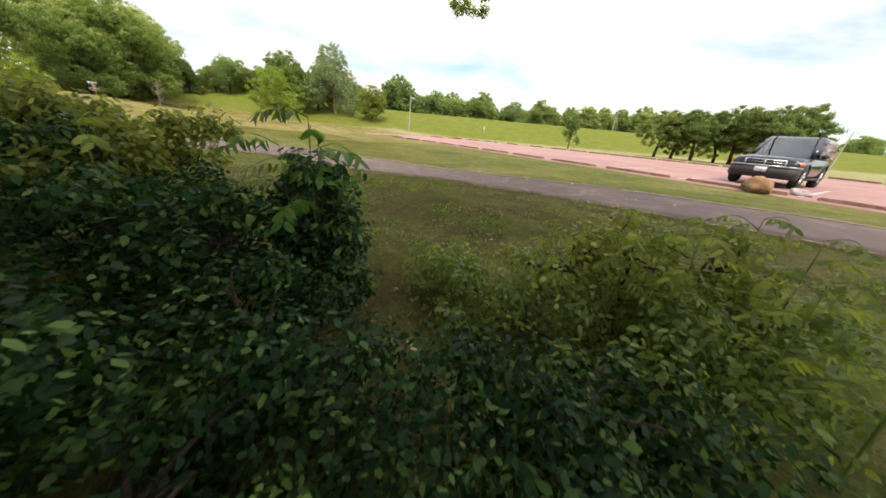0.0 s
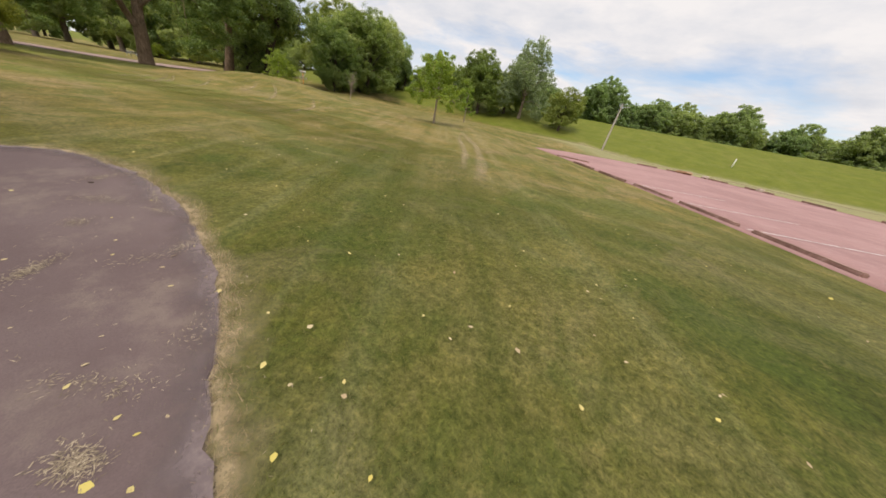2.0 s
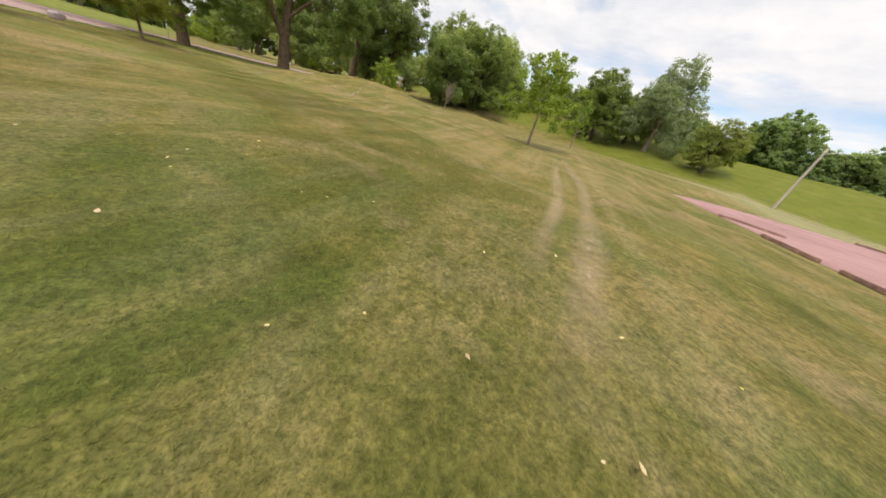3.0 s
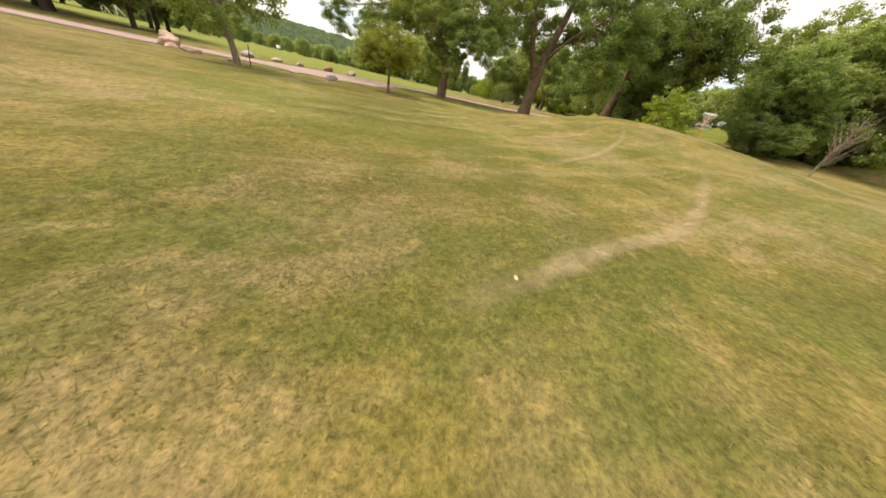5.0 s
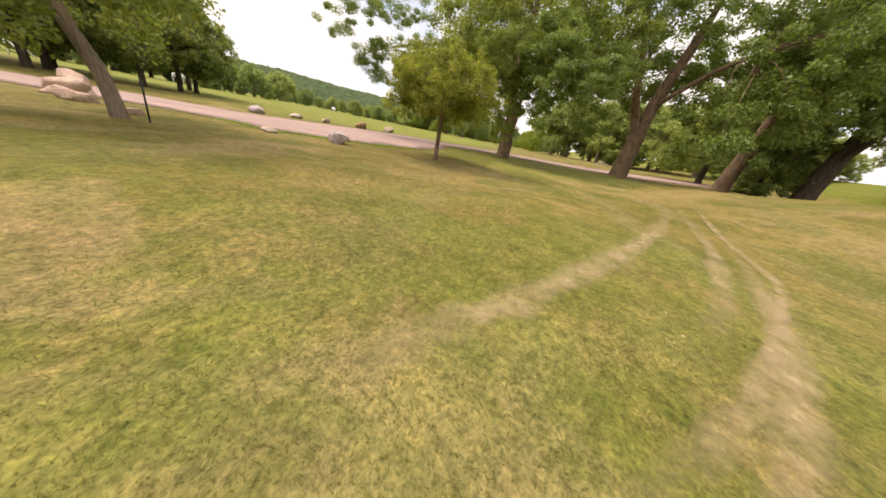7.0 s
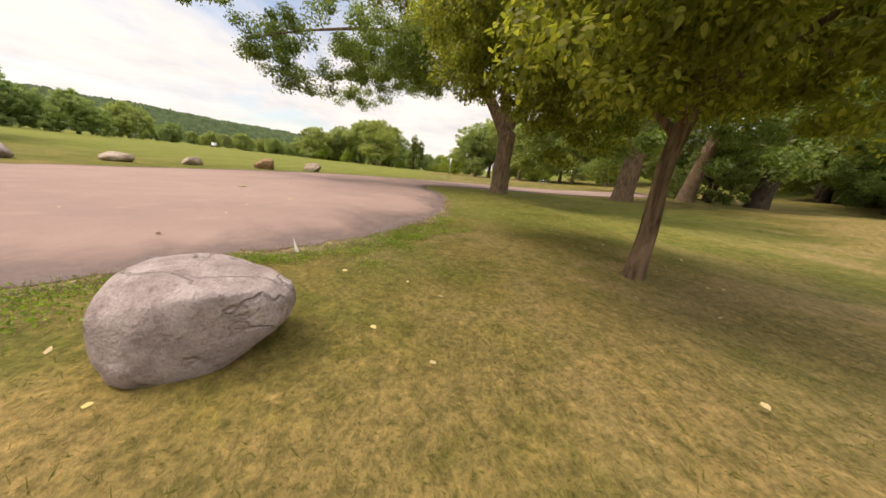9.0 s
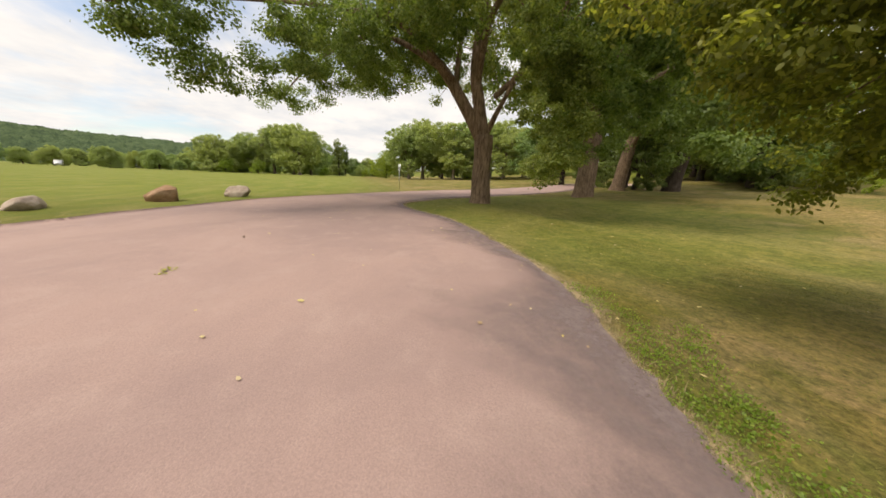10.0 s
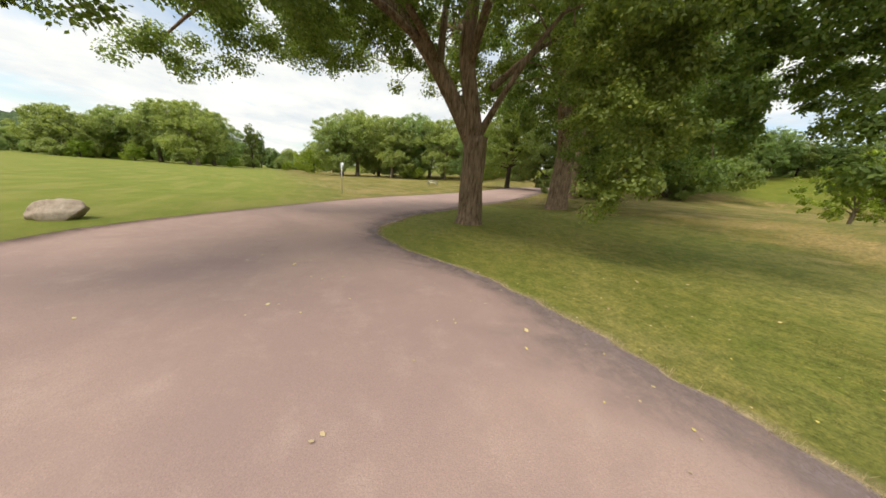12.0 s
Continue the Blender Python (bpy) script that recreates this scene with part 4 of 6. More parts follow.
# small trees standing free on the lawn
build_tree("small_tree", stand(-34.3, 11.65), [
    (((0, 0, -0.1), (0.02, 0.0, 0.5), (0.0, -0.02, 1.2), (0.03, 0.02, 1.75)), (0.120, 0.082, 0.074, 0.072)),
    (((0.02, 0.02, 1.5), (0.1, 0.15, 2.3), (0.2, 0.2, 3.2)), (0.06, 0.045, 0.015)),
    (((0.0, 0.0, 1.45), (-0.45, -0.3, 2.0), (-1.1, -0.7, 2.5)), (0.045, 0.03, 0.01)),
    (((0.02, 0.0, 1.55), (0.5, -0.4, 2.1), (1.2, -0.8, 2.4)), (0.045, 0.03, 0.01)),
    (((0.0, 0.03, 1.6), (-0.3, 0.6, 2.2), (-0.7, 1.2, 2.6)), (0.04, 0.028, 0.01)),
    (((0.0, 0.03, 1.7), (0.5, 0.6, 2.4), (1.0, 1.1, 2.8)), (0.04, 0.028, 0.01)),
], [
    (0, 0, 3.1, 1.3, 1.3, 0.8), (-1.1, -0.6, 2.5, 0.9, 0.8, 0.75), (1.1, -0.7, 2.4, 0.9, 0.8, 0.75), (-0.6, 1.1, 2.6, 0.9, 0.9, 0.75), (1.0, 1.0, 2.7, 0.9, 0.9, 0.75), (0.1, -1.2, 2.55, 0.85, 0.7, 0.65),
    (-1.6, 0.2, 2.0, 0.6, 0.6, 0.6), (1.7, 0.1, 2.0, 0.6, 0.6, 0.6), (-1.7, -0.35, 1.45, 0.36, 0.36, 0.32), (0.9, -1.5, 1.9, 0.5, 0.5, 0.5), (0, 0.2, 2.2, 0.9, 0.9, 0.5),
    (-1.35, -1.45, 2.75, 0.8, 0.8, 0.7), (-1.9, -2.1, 2.95, 0.7, 0.7, 0.6), (-1.5, -1.9, 2.3, 0.5, 0.5, 0.4), (-0.6, -1.5, 3.3, 0.9, 0.9, 0.7), (-0.75, -0.65, 1.85, 0.6, 0.6, 0.35), (0.5, -0.7, 1.8, 0.6, 0.6, 0.35), (-1.5, -0.9, 2.1, 0.6, 0.6, 0.45), (0.4, 1.2, 1.95, 0.7, 0.7, 0.4),
], 21, 720, 0.26, 104000, 0.056, LEAF_OLIVE, BARK, "small lawn tree with a slim rough trunk and low olive-green crown", droop=0.55, twigs=120, twig_r=0.007, sides=12, corners=6)
auto_tree("young_tree", stand(-28.3, 5.57), 22, 6.6, 2.8, 0.14, 1.7, 26000, 0.11, LEAF, BARK_PALE, "young tree with a slim pale trunk beside the rocks", "tree", "young trees", clumps=190, lean=(1.1, -0.5), twigs=60)
auto_tree("young_tree", stand(-13.64, 30.34), 23, 5.2, 2.5, 0.08, 1.3, 15000, 0.12, LEAF_BRIGHT, BARK_PALE, "young tree with thin trunk and sparse crown on the lawn", "tree", "young trees", clumps=90, twigs=40)
auto_tree("young_tree", stand(-18.0, 43.2), 24, 4.3, 1.25, 0.06, 0.9, 3600, 0.11, LEAF_BRIGHT, BARK_PALE, "slender young tree with a narrow crown on the lawn", "tree", "young trees", clumps=70, spire=0.7, twigs=30)
auto_tree("young_tree", stand(25.8, 48.2), 25, 5.2, 1.9, 0.10, 1.1, 5000, 0.16, LEAF_DARK, BARK_DARK, "young dark-leaved tree beside the parking lot", "tree", "young trees", clumps=90, spire=0.7, twigs=30)
auto_tree("bright_tree", stand(-39.7, 32.6), 26, 4.2, 2.0, 0.09, 0.2, 9000, 0.14, LEAF_BRIGHT, BARK_PALE, "low bright green tree in front of the dark wood", clumps=130, twigs=40)


def bare_tree():
    rng = np.random.default_rng(5)
    tree = empty("dead_tree", stand(-28.8, 34.6), "small leafless tree with pale bare branches", "tree")
    part_mesh("trunk", mesh_from("trunk", *tube([(0, 0, -0.1), (0.08, 0, 0.9), (0.2, 0.05, 2.0), (0.28, 0.05, 3.0)], [0.06, 0.045, 0.028, 0.008], 8), BARK_PALE), tree)
    for k in range(54):
        h = rng.uniform(0.7, 2.4)
        s = np.array((0.1 * h, 0.02 * h, h))
        ang, up = rng.uniform(0, 6.3), rng.uniform(0.8, 1.5)
        l = rng.uniform(0.6, 1.15) * (1.25 - 0.25 * h)
        e = s + l * np.array((math.cos(ang) * 0.75, math.sin(ang) * 0.75, up))
        part_mesh("branch", mesh_from("branch", *tube([tuple(s), tuple((s + e) / 2 + rng.normal(size=3) * 0.06), tuple(e)], [0.013, 0.008, 0.003], 4), BARK_PALE), tree)


bare_tree()

# the row of low trees beyond the parking lot
row = auto_tree("parking_lot_tree", stand(36.5, 41.8), 31, 6.9, 3.4, 0.19, 1.7, 26000, 0.17, LEAF_DARK, BARK_DARK, "low spreading dark-leaved tree in a row beyond the parking lot", "tree", "row of trees by the parking lot", lobe_count=9, clumps=120, lean=(0.7, 0.3))
for k, (x, y, s) in enumerate(((38.8, 41.2, 0.96), (39.4, 38.4, 1.0), (43.2, 38.6, 0.95), (42.4, 35.6, 1.04), (42.6, 32.6, 1.0), (47.4, 34.6, 1.12))):
    copy_thing(row, stand(x, y, 47 * k + 20, sx=s))

# overhanging tree behind the start, unseen but for its bough over the path
shade_tree = build_tree("shade_tree", stand(0.2, -5.6), [
    (((0, 0, -0.2), (0, 0, 0.6), (0.1, 0.1, 2.6), (0.2, 0.3, 4.6)), (0.55, 0.42, 0.38, 0.34)),
    (((0.2, 0.3, 4.2), (1.4, 3.2, 6.6), (3.2, 8.4, 8.0), (2.6, 13.4, 8.0), (3.0, 18.4, 6.4)), (0.26, 0.2, 0.14, 0.08, 0.02)),
    (((0.2, 0.3, 4.2), (-2.2, 3.0, 7.0), (-4.0, 6.0, 8.4)), (0.24, 0.16, 0.05)),
    (((0.2, 0.3, 4.4), (2.6, 0.6, 7.4), (5.2, 1.0, 8.8)), (0.24, 0.16, 0.05)),
    (((0.2, 0.3, 4.4), (0.2, 0.8, 8.0), (0.2, 1.0, 12.0)), (0.26, 0.18, 0.05)),
], [
    # the low lobes are added out of view to deepen shade on the lawn
    (0.2, 1.0, 12.4, 4.6, 4.6, 2.8), (3.0, 4.2, 9.0, 3.6, 3.0, 1.8), (-3.8, 4.2, 9.4, 3.8, 3.0, 2.0), (5.2, 1.2, 9.6, 3.6, 3.6, 2.2), (-5.0, 0.5, 9.8, 3.8, 3.8, 2.2), (0, -4, 9.5, 4.0, 4.0, 2.4), (0, 5.0, 6.6, 3.6, 1.8, 0.9), (4.5, 4.8, 6.8, 3.0, 1.8, 0.9), (-4.8, 4.8, 6.8, 3.4, 1.8, 0.9), (3.0, 2.2, 7.6, 3.4, 2.4, 1.2), (-3.4, 2.2, 7.6, 3.4, 2.4, 1.2), (1.4, 5.2, 5.0, 3.2, 1.0, 0.5),
], 15, 720, 1.05, 170000, 0.36, LEAF, BARK, "large shade tree out of view, with a bough hanging over the footpath", droop=0.45, twigs=70, twig_r=0.016, boughs=(
    ([(3.1, 18.7, 5.5, 0.45, 0.5, 0.3), (2.6, 18.9, 5.85, 0.5, 0.5, 0.3), (3.5, 18.5, 5.85, 0.5, 0.5, 0.3), (3.0, 18.0, 6.3, 0.9, 0.8, 0.4), (2.6, 16.2, 7.2, 1.0, 1.3, 0.5)], 44, 0.34, 3800, 0.10),))
# a second unseen tree, added only to shade the lawn on the left
copy_thing(shade_tree, stand(-11.6, -4.0, 20))

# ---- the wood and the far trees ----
wood_a = auto_tree("woodland_tree", stand(-60.5, 58.5), 41, 15.0, 6.2, 0.40, 1.2, 56000, 0.25, LEAF_HAZED, BARK_DARK, "tall woodland cottonwood with a full rounded crown", "tree", "trees of the wood", lobe_count=12, clumps=190, droop=0.5)
wood_b = auto_tree("woodland_tree", stand(-56.5, 63.0), 42, 17.0, 6.6, 0.45, 1.8, 60000, 0.25, LEAF, BARK_DARK, "tall woodland willow with a drooping crown", "tree", "trees of the wood", lobe_count=12, clumps=190, droop=0.7)
wood_c = auto_tree("woodland_tree", stand(-63.5, 69.0), 43, 12.0, 5.0, 0.32, 0.6, 40000, 0.25, LEAF_DARK, BARK_DARK, "dark woodland tree branching close to the ground", "tree", "trees of the wood", lobe_count=10, clumps=150)
for k, (kind, x, y, s) in enumerate((
        (wood_b, -55.5, 53.0, 0.72), (wood_a, -62.0, 66.0, 1.08), (wood_a, -64.5, 74.0, 1.15), (wood_b, -66.0, 62.0, 1.1), (wood_a, -69.0, 80.0, 1.15), (wood_b, -72.0, 70.0, 1.1), (wood_c, -60.5, 71.5, 0.7),
        (wood_c, -58.0, 62.0, 0.62), (wood_c, -56.5, 54.5, 0.6), (wood_c, -53.0, 51.0, 0.4), (wood_c, -63.0, 80.5, 0.8), (wood_a, -76.0, 88.0, 1.1), (wood_b, -80.0, 76.0, 1.05), (wood_c, -66.5, 41.5, 0.9), (wood_c, -58.0, 78.0, 0.62), (wood_a, -52.0, 84.0, 0.6), (wood_c, -46.0, 88.0, 0.6), (wood_a, -41.5, 92.0, 0.55),
        (wood_b, -74.0, 41.0, 0.9), (wood_c, -96.0, 66.0, 0.6), (wood_c, -49.0, 86.5, 0.55), (wood_c, -43.5, 89.0, 0.5), (wood_c, -55.5, 83.5, 0.5))):
    copy_thing(kind, stand(x, y, 53 * k, sx=s))

auto_tree("grey_poplar", stand(-22.3, 75.5), 44, 14.8, 6.6, 0.32, 1.6, 40000, 0.24, LEAF_GREY, BARK_PALE, "grey-green poplar with an open crown below the dyke", "tree", clumps=130, spire=0.15)
oak = auto_tree("round_tree", stand(-31.5, 73.0), 45, 12.2, 5.6, 0.38, 1.4, 44000, 0.24, LEAF, BARK_DARK, "broad dark green tree at the foot of the dyke", "tree", "trees at the dyke", lobe_count=11, clumps=150)
for x, y, t, s in ((-26.8, 77.0, 70, 0.78), (-12.4, 71.6, 130, 0.62), (-36.5, 78.0, 200, 0.8)):
    copy_thing(oak, stand(x, y, t, sx=s))

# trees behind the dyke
dyke_a = auto_tree("dyke_tree", stand(-9.0, 97.0, dz=-0.4), 46, 11.5, 6.2, 0.34, 0.2, 42000, 0.34, LEAF_HAZED, BARK_DARK, "broad green tree behind the dyke", "tree", "trees behind the dyke", lobe_count=9, clumps=110)
dyke_b = auto_tree("dyke_tree", stand(2.0, 101.0, dz=-0.4), 47, 9.0, 5.8, 0.28, 0.0, 34000, 0.32, LEAF_HAZED, BARK_DARK, "bushy green tree behind the dyke", "tree", "trees behind the dyke", lobe_count=9, clumps=100)
rng = random.Random(8)
for k in range(92):
    x = -112 + k * 2.7 + rng.uniform(-1.8, 1.8)
    y = 96 + rng.uniform(0, 9)
    big = 0.80 + 0.42 * noise.noise((x * 0.06, 3.0, 0.0)) + rng.uniform(-0.12, 0.14)
    copy_thing(rng.choice((dyke_a, dyke_b)), stand(x, y, rng.uniform(0, 360), -0.4, min(1.12, max(0.58, big))))

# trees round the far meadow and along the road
far_a = auto_tree("meadow_tree", stand(-150, -12), 51, 18.5, 8.4, 0.55, 2.6, 52000, 0.36, LEAF_HAZED, BARK_PALE, "tall cottonwood at the far side of the meadow", "tree", "trees round the meadow", lobe_count=11, clumps=150)
far_b = auto_tree("meadow_tree", stand(-158, -40), 52, 13.0, 7.6, 0.5, 0.3, 48000, 0.36, LEAF_HAZED, BARK_DARK, "dark spreading tree at the far side of the meadow", "tree", "trees round the meadow", lobe_count=11, clumps=130)
spire = auto_tree("spruce_tree", stand(-165, 1.0), 53, 15.5, 3.4, 0.3, 0.8, 14000, 0.3, LEAF_DARK, BARK_DARK, "narrow dark spruce at the far side of the meadow", "tree", "trees round the meadow", spire=0.95, clumps=90)
SPOTS = (  # bearing from the bend of the road in degrees, distance, kind, scale
    (118.5, 165, far_b, 0.6), (114.5, 175, far_b, 0.62), (111.8, 150, far_b, 0.85), (109.5, 145, far_b, 1.0), (107, 132, far_a, 0.86), (103.5, 128, far_a, 0.98), (100.5, 124, far_a, 1.06), (97.6, 126, far_a, 0.98), (106, 165, far_b, 1.1), (95.4, 160, far_b, 0.9), (93.5, 165, far_b, 0.85),
    (91.4, 150, spire, 1.0), (89.8, 165, far_b, 0.75), (87.0, 170, far_b, 0.8), (80.0, 150, far_b, 0.9), (78.5, 84, far_a, 0.9), (75.6, 88, far_a, 1.02), (71.6, 95, far_a, 1.0), (69.0, 80, far_a, 0.9), (72.5, 140, far_b, 1.1), (67, 110, far_b, 1.1), (64.5, 84, far_a, 1.0), (61.5, 95, far_a, 0.95), (58.5, 80, far_a, 0.9),
    (55, 100, far_a, 0.9), (52.4, 74, far_a, 0.78), (49.4, 92, far_a, 0.85), (46.5, 120, far_b, 0.85), (43.6, 105, far_b, 0.75), (57, 125, far_b, 1.0), (51, 125, far_b, 1.0), (123, 185, far_b, 0.55), (127, 190, far_b, 0.6), (131.5, 185, far_b, 0.7), (136, 150, far_b, 0.95), (141, 100, far_b, 0.72), (146, 105, far_b, 0.8), (150, 95, far_b, 0.8), (154, 100, far_b, 0.9), (158, 95, far_b, 0.9), (162, 100, far_b, 0.9), (167, 95, far_b, 0.9), (113, 205, far_b, 0.55), (120.5, 215, far_b, 0.55), (99, 170, far_b, 1.0), (84, 185, far_b, 0.9), (116.4, 205, far_b, 0.6), (118, 215, far_b, 0.5), (125, 210, far_b, 0.6), (129, 215, far_b, 0.55), (133.6, 200, far_b, 0.6), (122, 220, far_a, 0.45), (110.8, 190, far_a, 0.5))
for k, (az, d, kind, s) in enumerate(SPOTS):
    a = radians(az)
    copy_thing(kind, stand(-38.8 - d * math.sin(a), 6.6 + d * math.cos(a), 61 * k, sx=s))
for k in range(30):
    a = radians(84 + 1.35 * k + 0.5 * math.sin(k * 2.3))
    d = 158 + 14 * math.sin(k * 1.7)
    copy_thing(far_b, stand(-38.8 - d * math.sin(a), 6.6 + d * math.cos(a), 77 * k, sx=0.42 + 0.14 * math.sin(k * 3.1)))
bush_far = auto_tree("round_bush", stand(-38.8 - 100 * math.sin(radians(83.3)), 6.6 + 100 * math.cos(radians(83.3))), 54, 9.6, 5.4, 0.2, 0.1, 16000, 0.3, LEAF_BRIGHT, BARK_DARK, "round bright green bush tree on the meadow", "bush", "meadow bushes", clumps=100)
for az, d, s in ((95.2, 112, 0.36), (87.6, 118, 0.36), (66.0, 78, 0.34), (63.6, 76, 0.34), (106, 118, 0.5), (110.5, 122, 0.55), (99, 116, 0.3)):
    a = radians(az)
    copy_thing(bush_far, stand(-38.8 - d * math.sin(a), 6.6 + d * math.cos(a), az * 3, sx=s))

# the row of trees along the road's far side, towards the playing field
side_a = auto_tree("roadside_tree", stand(-36.0, -16.8), 55, 9.5, 4.6, 0.22, 2.0, 30000, 0.22, LEAF_DARK, BARK_DARK, "roadside tree with a dark full crown beyond the road", "tree", "roadside trees", clumps=120)
for k, (x, y, s) in enumerate(((-37.6, -18.6, 0.9), (-41.2, -15.6, 0.85), (-45.2, -17.6, 0.9), (-47.6, -19.0, 0.82), (-40.2, -24.0, 1.1), (-51.6, -25.7, 0.95), (-30.0, -24.0, 1.1), (-34.5, -30.0, 1.2), (-26.0, -30.0, 1.1), (-44.0, -33.0, 1.15))):
    copy_thing(side_a, stand(x, y, 67 * k, sx=s))
# woods to the east, beyond the parking lot
for k, (x, y, s) in enumerate(((60, 40, 0.7), (68, 34, 0.75), (75, 44, 0.8), (64, 50, 0.7), (82, 32, 0.8), (72, 22, 0.75), (88, 50, 0.85), (66, 12, 0.8), (58, 2, 0.7), (80, 8, 0.9), (95, 24, 0.9), (70, 62, 0.7), (84, 66, 0.8))):
    copy_thing(far_b, stand(x + 95, y * 1.5 + 10, 31 * k, sx=s))


def wooded_hill():
    """A long wooded ridge on the horizon."""
    verts, faces = [], []
    cols, rows = 520, 70
    for i in range(cols + 1):
        az = radians(84 + 96 * i / cols)
        ends = min(1.0, i / 80, (cols - i) / 60)
        crest = (63 + 11 * math.exp(-((math.degrees(az) - 138) / 12) ** 2) + 7 * noise.noise((i * 0.025, 1, 0)) + 4 * noise.noise((i * 0.105, 4, 0))) * ends
        for j in range(rows + 1):
            f = j / rows
            d = 620 + 420 * f
            h = crest * (1 - (1 - f) ** 1.8) + 5.5 * noise.noise((i * 0.45, j * 0.45, 0)) + 4.5 * noise.noise((i * 1.13, j * 1.03, 7)) - (3 if j == 0 else 0)
            verts.append((-38.8 - d * math.sin(az), 6.6 + d * math.cos(az), h))
    w = rows + 1
    for i in range(cols):
        for j in range(rows):
            faces.append((i * w + j, i * w + j + 1, (i + 1) * w + j + 1, (i + 1) * w + j))
    n = Nodes("hill_woods", 0.95)
    v = n.coord()
    c = n.ramp(n.noise(v, 0.07, 6, 0.7), [(0.3, (0.040, 0.065, 0.036)), (0.52, (0.090, 0.130, 0.062)), (0.72, (0.150, 0.190, 0.090))])
    n.color(c)
    n.set("Specular IOR Level", 0.05)
    n.bump(n.noise(v, 0.16, 5, 0.7), 1.0, 9.0)
    tagged(new("hill_backdrop", mesh_from("hill_backdrop", verts, faces, n.mat)), "long wooded ridge on the horizon", "hill", kind="structure")


wooded_hill()

# ---- the parking lot and what stands on it ----


def box(bm, x0, x1, y0, y1, z0, z1, bevel=0.0, segments=2):
    m = Matrix.Translation(((x0 + x1) / 2, (y0 + y1) / 2, (z0 + z1) / 2)) @ Matrix.Diagonal((x1 - x0, y1 - y0, z1 - z0, 1))
    got = bmesh.ops.create_cube(bm, size=1.0, matrix=m)
    if bevel:
        edges = {e for v in got["verts"] for e in v.link_edges}
        bmesh.ops.bevel(bm, geom=list(edges), offset=bevel, segments=segments, affect="EDGES")
    return got


def rod(bm, a, b, r, sides=10):
    a, b = Vector(a), Vector(b)
    d = b - a
    m = Matrix.Translation((a + b) / 2) @ d.to_track_quat("Z", "Y").to_matrix().to_4x4()
    bmesh.ops.create_cone(bm, cap_ends=True, segments=sides, radius1=r, radius2=r, depth=d.length, matrix=m)


def timber(seed):
    """A weathered parking timber, 2.35 m long, lying along x."""
    bm = bmesh.new()
    box(bm, -1.18, 1.18, -0.09, 0.09, 0.0, 0.135, 0.03, 2)
    bmesh.ops.subdivide_edges(bm, edges=[e for e in bm.edges if e.calc_length() > 1.5], cuts=14, use_grid_fill=True)
    for v in bm.verts:
        v.co.z += 0.014 * noise.noise((v.co.x * 2.2, v.co.y * 3, seed)) * (v.co.z > 0.02)
        v.co.y += 0.016 * noise.noise((v.co.x * 1.4, seed, v.co.z * 3))
    me = bpy.data.meshes.new("parking_timber")
    bm.to_mesh(me)
    bm.free()
    me.materials.append(TIMBER)
    return me


TIMBER_MESHES = [timber(k * 3.7) for k in range(4)]
ROW = Vector((0.470, -0.883, 0))
ROW_ANGLE = math.degrees(math.atan2(ROW.y, ROW.x))
ROW_START = Vector((6.80, 15.70, 0))
INTO_LOT = Vector((0.892, 0.452, 0))


def along_edge(t):
    """A place on the near edge of the parking lot, t stalls of 2.9 m before or after the first timber, and the bearing there."""
    if t >= 0:
        return ROW_START + ROW * 2.9 * t, ROW_ANGLE
    line = [(6.8, 15.7), (5.35, 18.2), (3.9, 20.7), (2.5, 23.2), (1.0, 25.7), (-0.7, 28.2), (-2.45, 30.8), (-4.2, 33.4)]
    a, b = spline(line, -t), spline(line, min(-t + 0.2, 7))
    return Vector((a[0] + 0.1, a[1] + 0.1, 0)), math.degrees(math.atan2(a[1] - b[1], a[0] - b[0]))


for k in range(-7, 6):
    p, ang = along_edge(k)
    c = p + Vector((math.cos(radians(ang)), math.sin(radians(ang)), 0)) * 1.2
    ob = new("parking_timber", TIMBER_MESHES[k % 4])
    ob.matrix_basis = pose(c.x + 0.10, c.y + 0.08, gz(c.x, c.y) - 0.01, 0, 0, ang + random.uniform(-2, 2))
    tagged(ob, "weathered timber wheel stop at the edge of the parking lot", "wheel stop", "parking timbers")


def far_timbers():
    far = [b for a, b in LOT_EDGES]
    for k in range(16):
        a, b = spline(far, 1.5 + k * 0.46), spline(far, 1.6 + k * 0.46)
        d = (b - a) / np.linalg.norm(b - a)
        q = np.array((d[1], -d[0]))
        p = a - q * 0.4
        ob = new("parking_timber", TIMBER_MESHES[k % 4])
        ob.matrix_basis = pose(p[0], p[1], gz(p[0], p[1]) + 0.02, 0, 0, math.degrees(math.atan2(d[1], d[0])))
        tagged(ob, "weathered timber wheel stop along the far edge of the lot", "wheel stop", "parking timbers")


far_timbers()


def stall_lines():
    for k in range(-4, 7):
        p, ang = along_edge(k)
        a = radians(ang)
        along = Vector((math.cos(a), math.sin(a), 0))
        into = Vector((-along.y, along.x, 0)).normalized()
        p = p - along * 0.33 + into * 0.25
        verts, faces = [], []
        for i in range(13):
            q = p + into * (0.42 * i)
            w = 0.05 + 0.012 * noise.noise((i * 1.3, k, 0))
            for s in (-1, 1):
                e = q + along * (w * s)
                verts.append((e.x, e.y, gz(e.x, e.y) + 0.043))
            if i:
                faces.append((2 * i - 2, 2 * i - 1, 2 * i + 1, 2 * i))
        tagged(new("stall_line", mesh_from("stall_line", verts, faces, WHITE_PAINT)), "worn white painted line between parking stalls", "road marking", kind="structure")


stall_lines()

# ---- rocks ----


